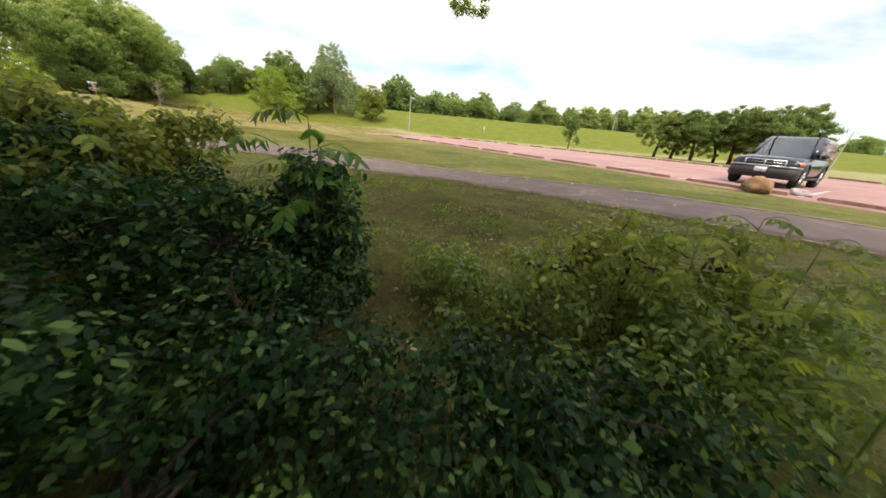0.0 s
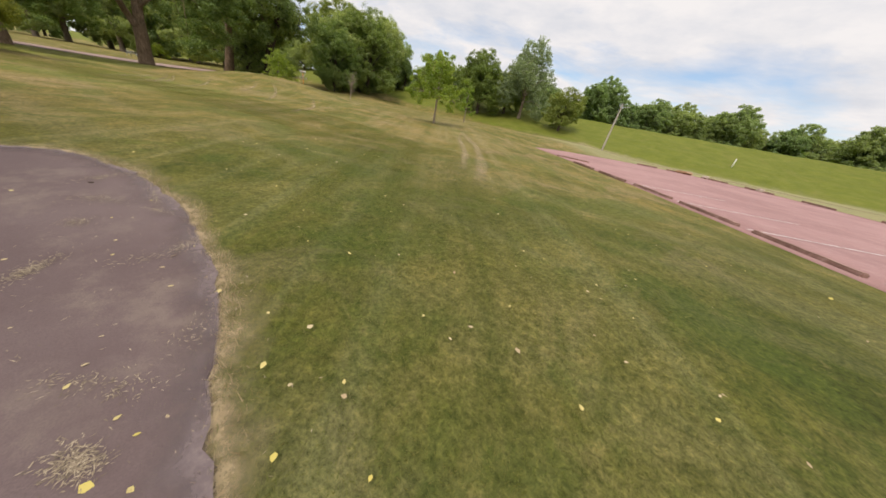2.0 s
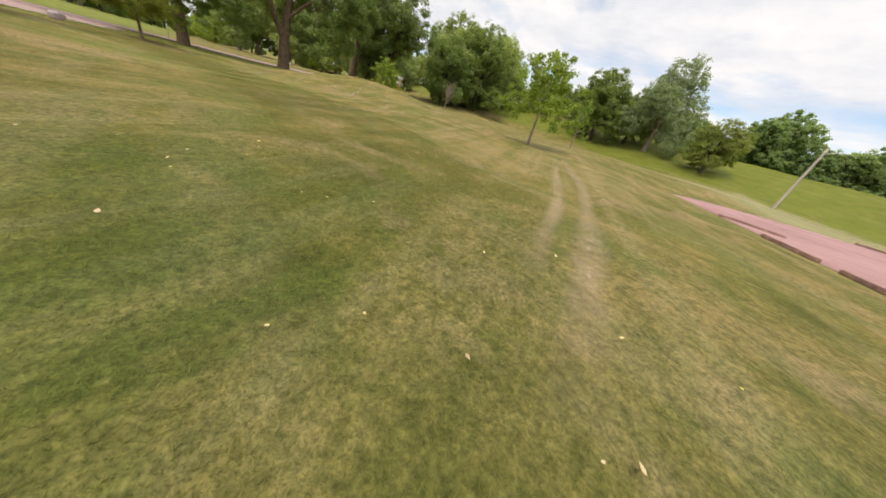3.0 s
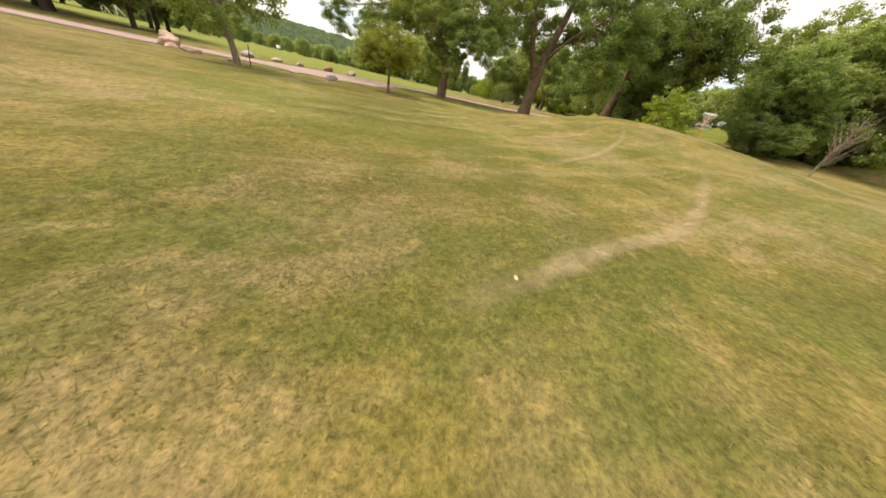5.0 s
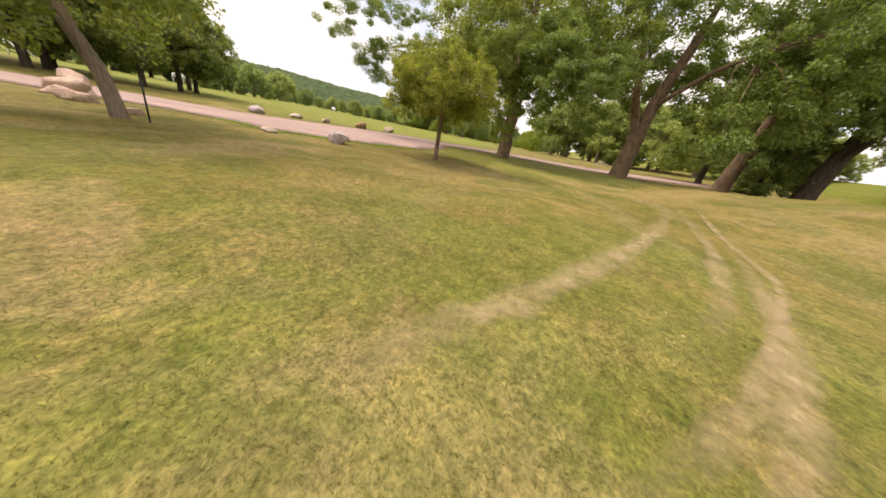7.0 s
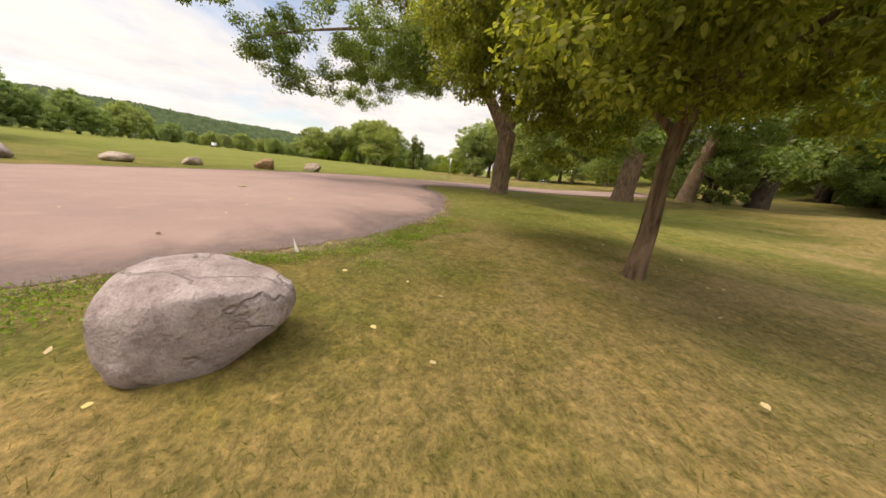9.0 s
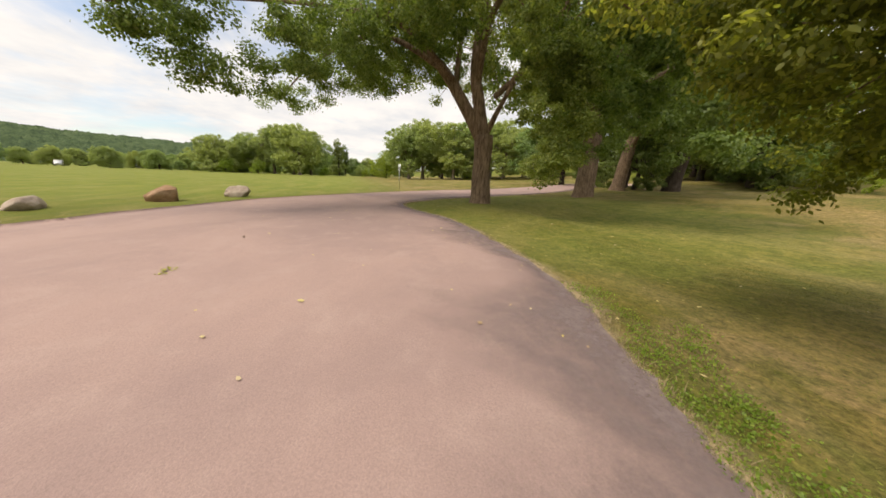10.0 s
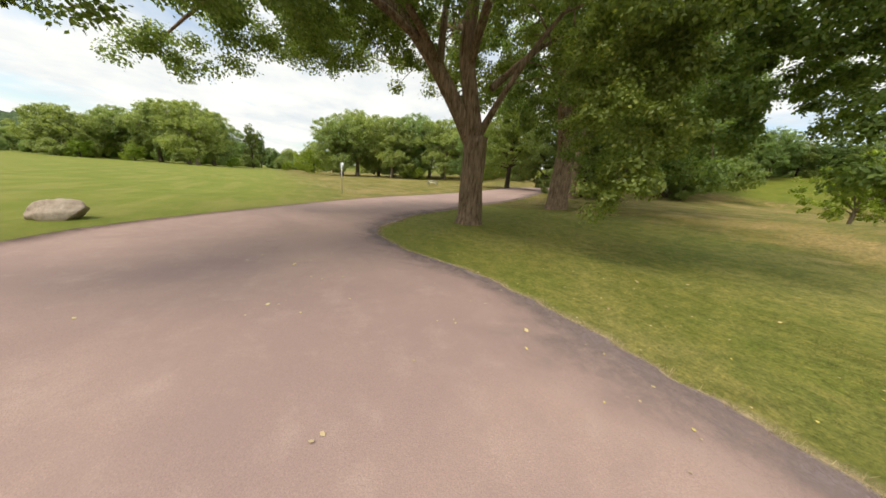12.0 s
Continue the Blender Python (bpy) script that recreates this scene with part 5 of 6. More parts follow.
def rock_bm(seed, rough=0.22, cut=0.0, sub=4):
    bm = bmesh.new()
    bmesh.ops.create_icosphere(bm, subdivisions=sub, radius=1.0)
    rng = np.random.default_rng(seed)
    planes = [(Vector(rng.normal(size=3)).normalized(), rng.uniform(0.55, 0.8)) for _ in range(9)] if cut else []
    for v in bm.verts:
        n = v.co.normalized()
        k = 1 + rough * noise.noise(n * 1.3 + Vector((seed, 0, 0))) + rough * 0.35 * noise.noise(n * 3.7 + Vector((0, seed, 0))) + rough * 0.12 * noise.noise(n * 11)
        v.co = n * k
        for d, o in planes:
            over = v.co.dot(d) - o
            if over > 0:
                v.co -= d * over * cut
    return bm


def rock(name, x, y, size, turn, seed, mat, label, rough=0.25, cut=0.75, sink=0.22, category="boulder", group="boulders"):
    bm = rock_bm(seed, rough, cut)
    for v in bm.verts:
        v.co = Vector((v.co.x * size[0] / 2, v.co.y * size[1] / 2, v.co.z * size[2] / 2))
    low = min(v.co.z for v in bm.verts)
    me = bpy.data.meshes.new(name)
    bm.to_mesh(me)
    bm.free()
    me.materials.append(mat)
    me.polygons.foreach_set("use_smooth", [True] * len(me.polygons))
    ob = new(name, me)
    ob.matrix_basis = pose(x, y, gz(x, y) - low - size[2] * sink, 0, 0, turn)
    return tagged(ob, label, category, group)


def near_boulder():
    """The grey granite boulder by the road: blunt at one end, wedge-shaped and undercut at the other."""
    bm = rock_bm(4, 0.14, 0.5, 5)
    for v in bm.verts:
        x, y, z = v.co
        # squarer at the blunt end, with a flat sloping top
        x, y, z = (math.copysign(abs(c) ** e, c) for c, e in ((x, 0.72 if x < 0 else 0.95), (y, 0.8), (z, 0.72)))
        z = min(z, 0.80 + 0.12 * (z - 0.80) - 0.08 * x) if z > 0.80 - 0.08 * x else z
        taper = 1 - 0.30 * smooth(-0.1, 1.0, np.float64(x)) * (0.4 + 0.6 * (z > 0))
        lift = 0.34 * float(smooth(0.1, 1.0, np.float64(x)))
        z = z * float(taper)
        if z < 0:
            z = z * (1 - lift * 1.6)
        crack = 0.03 * max(0.0, 1 - abs(x * 0.8 + 0.45 + 0.2 * noise.noise((y * 3, z * 3, 1))) / 0.05)
        v.co = Vector((x * 0.47, y * 0.36 * (1 - crack), z * 0.34 * (1 - crack)))
    me = bpy.data.meshes.new("boulder")
    bm.to_mesh(me)
    bm.free()
    me.materials.append(STONE)
    me.polygons.foreach_set("use_smooth", [True] * len(me.polygons))
    ob = new("boulder", me)
    ob.matrix_basis = pose(-32.75, 8.33, gz(-32.75, 8.33) + 0.175, 0, 0, 110) @ Matrix.Scale(0.79, 4)
    tagged(ob, "large grey granite boulder with cracks on the grass beside the road", "boulder", "boulders")


near_boulder()
rock("boulder", -31.6, 6.5, (0.6, 0.5, 0.30), 40, 31, STONE_TAN, "low tan boulder on the grass beside the road", sink=0.4)
rock("boulder", -48.2, -0.1, (1.75, 1.05, 0.92), 60, 32, STONE_BROWN, "angular rust-brown boulder at the edge of the meadow", 0.14, 1.0)
rock("boulder", -49.9, 1.85, (1.15, 0.8, 0.76), 70, 33, STONE_TAN, "rounded tan boulder at the edge of the meadow", 0.3, 0.9)
rock("boulder", -45.4, -1.8, (1.1, 0.75, 0.5), 10, 34, STONE_TAN, "low tan boulder at the edge of the meadow")
rock("boulder", -43.2, -2.9, (1.3, 0.9, 0.55), 80, 35, STONE_TAN, "broad pale boulder at the edge of the meadow")
rock("boulder", -40.6, -3.9, (1.2, 0.85, 0.62), 130, 36, STONE, "pointed grey boulder at the edge of the meadow")
for x, y, up, size, turn, k in ((-29.7, 0.55, 0.0, (1.0, 0.75, 0.5), 20, 37), (-29.2, 2.3, 0.0, (1.1, 0.55, 0.34), 140, 38), (-30.0, 0.05, 0.14, (1.35, 0.9, 0.62), 150, 39), (-30.4, -0.4, 0.34, (1.0, 0.8, 0.6), 110, 40), (-30.5, -0.45, 0.0, (1.2, 0.9, 0.6), 60, 42), (-29.1, 4.6, 0.0, (0.6, 0.45, 0.24), 100, 41)):
    heaped = rock("boulder", x, y, size, turn, k, STONE_PINK, "pinkish tan boulder in a heap beside the road", 0.28, 0.85)
    heaped.location.z += up
rock("boulder", 11.6, 6.4, (0.95, 0.75, 0.62), 30, 43, STONE_BROWN, "brownish rounded boulder in front of the parked car", 0.2, 0.5)
rock("boulder", 12.75, 6.2, (0.55, 0.45, 0.3), 80, 44, STONE, "small grey stone beside the parking timber", 0.25, 0.7)
rock("boulder", 6.7, 52.0, (1.9, 1.3, 0.55), 15, 45, STONE_BROWN, "flat brown slab of stone at the end of the parking lot", 0.25, 0.95)
rock("boulder", 8.6, 51.4, (1.0, 0.8, 0.4), 75, 46, STONE_TAN, "low stone at the end of the parking lot")
rock("boulder", 12.6, 49.4, (0.9, 0.7, 0.45), 25, 47, STONE_TAN, "low stone at the end of the parking lot")

# ---- the parked car ----


def loft(bm, sections):
    """Skin through rings of equal corner count, with both ends closed."""
    rings = [[bm.verts.new(p) for p in s] for s in sections]
    n = len(rings[0])
    for a, b in zip(rings, rings[1:]):
        for j in range(n):
            bm.faces.new((a[j], a[(j + 1) % n], b[(j + 1) % n], b[j]))
    bm.faces.new(list(reversed(rings[0])))
    bm.faces.new(rings[-1])
    bmesh.ops.recalc_face_normals(bm, faces=bm.faces)


def car_section(x, half, low, belt, crown):
    """One cross-section of the lower body."""
    pts = [(half * 0.86, low), (half * 0.985, low + 0.12), (half, (low + belt) / 2), (half * 0.985, belt - 0.06), (half * 0.93, belt), (half * 0.5, belt + crown)]
    return [(x, y, z) for y, z in pts] + [(x, -y, z) for y, z in reversed(pts)]


def parked_car():
    m = pose(15.9, 9.4, gz(15.9, 9.4) + 0.035, 0, 0, math.degrees(math.atan2(-INTO_LOT.y, -INTO_LOT.x)))
    car = empty("parked_car", m, "dark blue older four-wheel-drive car parked facing the timbers", "car")
    bm = bmesh.new()
    loft(bm, [car_section(*s) for s in ((-2.42, 0.80, 0.42, 0.98, 0.01), (-2.30, 0.88, 0.36, 1.04, 0.02), (-1.6, 0.905, 0.33, 1.06, 0.02), (-0.4, 0.91, 0.32, 1.06, 0.02), (0.72, 0.91, 0.32, 1.06, 0.03), (0.95, 0.905, 0.32, 1.05, 0.05), (1.6, 0.89, 0.34, 1.01, 0.06), (2.1, 0.86, 0.40, 0.95, 0.05), (2.26, 0.82, 0.50, 0.88, 0.03))])
    bmesh.ops.bevel(bm, geom=[e for e in bm.edges if e.calc_face_angle(0) > 0.6], offset=0.03, segments=2, affect="EDGES")
    part("body", bm, CAR_PAINT, car)
    bm = bmesh.new()

    def house(z, front, back, half):
        c = 0.12
        return [(front, half - c, z), (front - c * 0.6, half, z), (back + c * 0.6, half, z), (back, half - c, z), (back, -half + c, z), (back + c * 0.6, -half, z), (front - c * 0.6, -half, z), (front, -half + c, z)]
    loft(bm, [house(1.03, 0.80, -2.36, 0.89), house(1.40, 0.42, -2.31, 0.82), house(1.70, 0.10, -2.24, 0.745), house(1.78, -0.06, -2.16, 0.69), house(1.805, -0.30, -1.95, 0.60)])
    part("cabin", bm, CAR_PAINT, car)
    bm = bmesh.new()
    f = [bm.verts.new(p) for p in ((0.775, 0.70, 1.085), (0.775, -0.70, 1.085), (0.165, -0.60, 1.665), (0.165, 0.60, 1.665))]
    bm.faces.new(f)
    bmesh.ops.solidify(bm, geom=bm.faces[:], thickness=-0.012)
    part("windscreen", bm, GLASS, car, "tinted windscreen")
    for s in (1, -1):
        for a0, a1, b0, b1 in ((0.48, -0.42, 0.13, -0.42), (-0.52, -1.36, -0.52, -1.36), (-1.46, -2.2, -1.46, -2.12)):
            bm = bmesh.new()
            low_y, high_y = 0.885 * s, 0.765 * s
            f = [bm.verts.new(p) for p in ((a0, low_y, 1.10), (a1, low_y, 1.10), (b1, high_y, 1.64), (b0, high_y, 1.64))]
            bm.faces.new(f if s > 0 else f[::-1])
            bmesh.ops.solidify(bm, geom=bm.faces[:], thickness=-0.02)
            part("side_window", bm, GLASS, car, "tinted side window")
        bm = bmesh.new()
        box(bm, 0.50, 0.72, min(s * 0.92, s * 1.10), max(s * 0.92, s * 1.10), 1.06, 1.22, 0.04)
        part("door_mirror", bm, CAR_TRIM, car)
        bm = bmesh.new()
        rod(bm, (0.1, s * 0.56, 1.85), (-1.9, s * 0.56, 1.86), 0.018)
        for x in (0.05, -0.9, -1.85):
            rod(bm, (x, s * 0.56, 1.78), (x, s * 0.56, 1.855), 0.016)
        part("roof_rail", bm, CAR_TRIM, car)
        bm = bmesh.new()
        box(bm, 2.04, 2.235, min(s * 0.53, s * 0.72), max(s * 0.53, s * 0.72), 0.76, 0.90, 0.03)
        lamp = part("headlight", bm, LENS, car, "clear headlight")
        bm = bmesh.new()
        box(bm, 1.98, 2.22, min(s * 0.70, s * 0.885), max(s * 0.70, s * 0.885), 0.74, 0.885, 0.02)
        part("turn_signal", bm, AMBER, lamp, "amber turn signal")
        bm = bmesh.new()
        box(bm, -1.2, 1.0, min(s * 0.86, s * 0.96), max(s * 0.86, s * 0.96), 0.30, 0.38, 0.03)
        part("running_board", bm, CAR_TRIM, car)
    bm = bmesh.new()
    loft(bm, [[(x, y, z) for y, z in ((-h, 0.30), (h, 0.30), (h, 0.69), (-h, 0.69))] for x, h in ((1.96, 0.90), (2.20, 0.885), (2.36, 0.78), (2.42, 0.60))])
    bmesh.ops.bevel(bm, geom=bm.edges[:], offset=0.03, segments=2, affect="EDGES")
    bumper = part("bumper", bm, CAR_TRIM, car, "deep dark front bumper")
    bm = bmesh.new()
    loft(bm, [[(x, y, z) for y, z in ((-h, 0.675), (h, 0.675), (h, 0.725), (-h, 0.725))] for x, h in ((1.98, 0.905), (2.21, 0.89), (2.37, 0.785), (2.43, 0.60))])
    part("bumper_strip", bm, BUMPER, bumper, "pale chrome strip along the bumper")
    bm = bmesh.new()
    box(bm, 2.415, 2.432, -0.16, 0.16, 0.50, 0.66, 0.006)
    part("number_plate", bm, PLATE, bumper, "pale number plate")
    bm = bmesh.new()
    box(bm, 2.20, 2.275, -0.50, 0.50, 0.72, 0.90, 0.02)
    grille = part("grille", bm, CAR_TRIM, car, "black grille in a chrome surround")
    bm = bmesh.new()
    for y0, y1, z0, z1 in ((-0.52, 0.52, 0.885, 0.915), (-0.52, 0.52, 0.71, 0.735), (-0.52, -0.49, 0.71, 0.91), (0.49, 0.52, 0.71, 0.91), (-0.02, 0.02, 0.72, 0.9), (-0.5, 0.5, 0.80, 0.822)):
        box(bm, 2.262, 2.292, y0, y1, z0, z1, 0.006)
    part("surround", bm, CHROME, grille, "chrome cross bars")
    for k, (x, s) in enumerate(((1.47, 1), (1.47, -1), (-1.47, 1), (-1.47, -1))):
        bm = bmesh.new()
        m4 = Matrix.Translation((x, s * 0.80, 0.37)) @ Matrix.Rotation(radians(90), 4, "X")
        prof = [(0.20, -0.10), (0.34, -0.12), (0.375, -0.09), (0.38, 0.0), (0.375, 0.09), (0.34, 0.12), (0.20, 0.10)]
        rings = []
        for j in range(28):
            a = 2 * math.pi * j / 28
            rings.append([bm.verts.new(m4 @ Vector((r * math.cos(a), r * math.sin(a), w))) for r, w in prof])
        for j in range(28):
            a, b = rings[j], rings[(j + 1) % 28]
            for i in range(len(prof) - 1):
                bm.faces.new((a[i], a[i + 1], b[i + 1], b[i]))
        bmesh.ops.recalc_face_normals(bm, faces=bm.faces)
        wheel = part("wheel", bm, RUBBER, car, "black tyre")
        bm = bmesh.new()
        out = 0.08 * s
        bmesh.ops.create_cone(bm, cap_ends=True, segments=28, radius1=0.215, radius2=0.215, depth=0.10, matrix=Matrix.Translation((x, s * 0.80, 0.37)) @ Matrix.Rotation(radians(90), 4, "X"))
        for j in range(5):
            a = 2 * math.pi * j / 5 + 0.3
            rod(bm, (x, s * 0.80 + out, 0.37), (x + 0.20 * math.cos(a), s * 0.80 + out * 1.1, 0.37 + 0.20 * math.sin(a)), 0.038, 8)
        part("rim", bm, RIM, wheel, "silver alloy rim")
        bm = bmesh.new()
        bmesh.ops.create_cone(bm, cap_ends=True, segments=28, radius1=0.445, radius2=0.445, depth=0.10, matrix=Matrix.Translation((x, s * 0.872, 0.41)) @ Matrix.Rotation(radians(90), 4, "X"))
        bmesh.ops.delete(bm, geom=[v for v in bm.verts if v.co.z < 0.30], context="VERTS")
        part("wheel_arch", bm, CAR_TRIM, car, "dark wheel arch")


parked_car()

# ---- posts, signs and park furniture ----


def utility_pole(x, y, h, lean, label):
    pole = empty("utility_pole", pose(x, y, gz(x, y) - 0.1, 0, lean, 0), label, "pole", "utility poles")
    part_mesh("post", mesh_from("post", *tube([(0, 0, 0), (0, 0, h * 0.5), (0, 0, h)], [0.15, 0.125, 0.10], 10), POLE_WOOD), pole)
    bm = bmesh.new()
    rod(bm, (0, 0, h - 0.5), (0.9, 0, h - 0.25), 0.03)
    part("arm", bm, STEEL, pole)
    bm = bmesh.new()
    box(bm, 0.75, 1.15, -0.1, 0.1, h - 0.33, h - 0.2, 0.03)
    part("lamp_head", bm, GREY_SIGN, pole, "grey lamp head")


utility_pole(-3.1, 65.0, 7.0, 2.0, "tall weathered grey lamp pole at the foot of the dyke")
utility_pole(57.5, 88.0, 6.5, 1.0, "grey lamp pole on the dyke")
utility_pole(88.0, 56.0, 8.0, 3.0, "grey lamp pole beyond the row of trees")


def marker_post():
    ob = empty("marker_post", stand(15.1, 72.6), "short white marker post on the dyke slope", "post")
    bm = bmesh.new()
    rod(bm, (0, 0, -0.2), (0, 0, 1.15), 0.06)
    part("post", bm, LITTER, ob)
    bm = bmesh.new()
    rod(bm, (0, 0, 1.15), (0, 0, 1.22), 0.075)
    part("cap", bm, LITTER, ob)


marker_post()


def steel_post():
    ob = empty("steel_post", stand(-28.55, 6.1, sx=0.7), "thin rusty steel fence post on the lawn", "post")
    bm = bmesh.new()
    box(bm, -0.012, 0.012, -0.03, 0.03, -0.2, 1.35)
    box(bm, -0.03, 0.0, -0.006, 0.006, -0.2, 1.35)
    part("shaft", bm, CAR_TRIM, ob)
    bm = bmesh.new()
    for k in range(7):
        box(bm, 0.012, 0.022, -0.012, 0.012, 0.25 + k * 0.15, 0.27 + k * 0.15)
    part("studs", bm, CAR_TRIM, ob)


steel_post()


def road_sign():
    ob = empty("road_sign", stand(-62.1, 11.36, 25), "small grey-backed sign on a thin steel post beside the road", "sign")
    bm = bmesh.new()
    rod(bm, (0, 0, -0.2), (0, 0, 2.25), 0.028)
    part("post", bm, STEEL, ob)
    bm = bmesh.new()
    box(bm, -0.22, 0.22, 0.03, 0.045, 1.75, 2.3, 0.01)
    part("panel", bm, GREY_SIGN, ob, "grey metal panel")


road_sign()


def disc_basket():
    ob = empty("disc_golf_basket", stand(-30.2, 29.7, sx=0.95), "disc golf basket with chains on an orange post", "disc golf basket")
    bm = bmesh.new()
    rod(bm, (0, 0, -0.2), (0, 0, 1.38), 0.035)
    part("pole", bm, ORANGE, ob, "orange painted pole")

    def hoop(bm, r, z, t):
        for j in range(20):
            a, b = 2 * math.pi * j / 20, 2 * math.pi * (j + 1) / 20
            rod(bm, (r * math.cos(a), r * math.sin(a), z), (r * math.cos(b), r * math.sin(b), z), t, 5)
    bm = bmesh.new()
    for r, z in ((0.34, 0.86), (0.34, 0.66), (0.18, 0.64)):
        hoop(bm, r, z, 0.009)
    for j in range(20):
        a = 2 * math.pi * j / 20
        c, s = math.cos(a), math.sin(a)
        rod(bm, (0.34 * c, 0.34 * s, 0.87), (0.34 * c, 0.34 * s, 0.66), 0.006, 5)
        rod(bm, (0.34 * c, 0.34 * s, 0.66), (0.03 * c, 0.03 * s, 0.63), 0.006, 5)
    part("basket", bm, STEEL, ob, "steel wire basket")
    bm = bmesh.new()
    for z in (1.40, 1.26):
        hoop(bm, 0.28, z, 0.012)
    for j in range(24):
        a = 2 * math.pi * j / 24
        rod(bm, (0.28 * math.cos(a), 0.28 * math.sin(a), 1.26), (0.28 * math.cos(a), 0.28 * math.sin(a), 1.40), 0.02, 4)
    part("band", bm, STEEL, ob, "pale band round the top")
    for j in range(12):
        a = 2 * math.pi * j / 12
        pts = [((0.26 - 0.20 * f ** 0.7) * math.cos(a), (0.26 - 0.20 * f ** 0.7) * math.sin(a), 1.26 - 0.5 * f) for f in (0, 0.25, 0.5, 0.75, 1)]
        part_mesh("chain", mesh_from("chain", *tube(pts, [0.010] * 5, 5), STEEL), ob)


disc_basket()


def yellow_marker():
    ob = empty("yellow_sign", stand(-58.0, 83.0, 35, sx=0.6), "yellow board above a low brown timber barrier", "sign")
    bm = bmesh.new()
    box(bm, -0.75, 0.75, -0.04, 0.04, 0.95, 1.75, 0.05)
    part("board", bm, YELLOW, ob, "plain yellow board")
    bm = bmesh.new()
    box(bm, -1.5, 1.3, 0.0, 0.12, 0.35, 0.85, 0.03)
    part("rail", bm, ORANGE, ob, "rust-brown rail")
    for x in (-1.2, 1.0):
        bm = bmesh.new()
        rod(bm, (x, 0.06, -0.2), (x, 0.06, 1.0), 0.06)
        part("post", bm, TIMBER, ob)


yellow_marker()


def soccer_goal(x, y, turn):
    ob = empty("soccer_goal", stand(x, y, turn), "white tubular soccer goal on the playing field", "goal", "soccer goals")
    for name, a, b in (("upright", (-2.4, 0, 0), (-2.4, 0, 1.9)), ("upright", (2.4, 0, 0), (2.4, 0, 1.9)), ("crossbar", (-2.4, 0, 1.9), (2.4, 0, 1.9)), ("brace", (-2.4, 0, 1.9), (-2.4, 1.4, 0)), ("brace", (2.4, 0, 1.9), (2.4, 1.4, 0))):
        bm = bmesh.new()
        rod(bm, a, b, 0.06, 8)
        part(name, bm, LITTER, ob)


soccer_goal(-70.8, -56.1, 75)
soccer_goal(-48.6, -50.6, 60)


def picnic_table(x, y, turn, mat, label):
    ob = empty("picnic_table", stand(x, y, turn), label, "picnic table", "picnic tables")
    for k in range(5):
        bm = bmesh.new()
        box(bm, -0.95, 0.95, -0.38 + k * 0.155, -0.24 + k * 0.155, 0.72, 0.76, 0.006)
        part("plank", bm, mat, ob)
    for s in (-1, 1):
        bm = bmesh.new()
        box(bm, -0.95, 0.95, s * 0.72 - 0.13, s * 0.72 + 0.13, 0.42, 0.46, 0.006)
        part("seat", bm, mat, ob)
    for x0 in (-0.65, 0.65):
        for s in (-1, 1):
            bm = bmesh.new()
            rod(bm, (x0, s * 0.62, 0), (x0, s * 0.2, 0.72), 0.035, 8)
            part("leg", bm, STEEL, ob)
        bm = bmesh.new()
        rod(bm, (x0, -0.8, 0.40), (x0, 0.8, 0.40), 0.03, 8)
        part("crosspiece", bm, STEEL, ob)


picnic_table(32.6, 14.6, 30, ORANGE, "rust-brown wooden picnic table beyond the parking lot")
picnic_table(-78.0, 28.6, 50, STEEL, "grey metal picnic table on the grass by the road")


def far_van(az, d, turn):
    a = radians(az)
    x, y = -31.6 - d * math.sin(a), 9.2 + d * math.cos(a)
    ob = empty("parked_van", stand(x, y, turn), "white van parked far off across the meadow", "van", "far parked vans")
    bm = bmesh.new()
    loft(bm, [[(px, s * 0.95, z) for s, z in ((-1, 0.35), (1, 0.35), (1, top), (-1, top))] for px, top in ((-2.6, 1.9), (-2.5, 2.1), (0.9, 2.1), (1.5, 1.3), (2.4, 1.1), (2.5, 0.8))])
    part("body", bm, WHITE_CAR, ob)
    for s in (-1, 1):
        bm = bmesh.new()
        box(bm, -2.0, 0.8, min(s * 0.955, s * 0.97), max(s * 0.955, s * 0.97), 1.3, 1.85)
        part("window", bm, GLASS, ob, "dark side window")
        for px in (-1.6, 1.6):
            bm = bmesh.new()
            rod(bm, (px, s * 0.78, 0.35), (px, s * 0.98, 0.35), 0.35, 16)
            part("wheel", bm, RUBBER, ob)


for az, d, turn in ((134.5, 175, 40), (126.0, 185, 30), (119.5, 180, 15)):
    far_van(az, d, turn)

# ---- shrubs at the start ----


def plot(x, y):
    """A place in the thicket, which is laid out about its corner at the lawn and drawn in by a fifth."""
    px, py = 1.967 + 0.8 * (x - 1.606), -1.269 + 0.8 * (y + 1.922)
    return stand(px, py, sx=0.8)


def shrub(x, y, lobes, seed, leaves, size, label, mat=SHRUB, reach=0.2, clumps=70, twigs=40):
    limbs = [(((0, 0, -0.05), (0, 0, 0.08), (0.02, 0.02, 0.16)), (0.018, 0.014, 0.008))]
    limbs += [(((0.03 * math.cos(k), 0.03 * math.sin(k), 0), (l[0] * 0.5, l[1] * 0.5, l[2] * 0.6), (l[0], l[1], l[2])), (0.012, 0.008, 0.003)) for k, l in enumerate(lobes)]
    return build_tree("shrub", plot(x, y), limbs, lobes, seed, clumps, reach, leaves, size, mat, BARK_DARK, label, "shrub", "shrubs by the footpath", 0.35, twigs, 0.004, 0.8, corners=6)


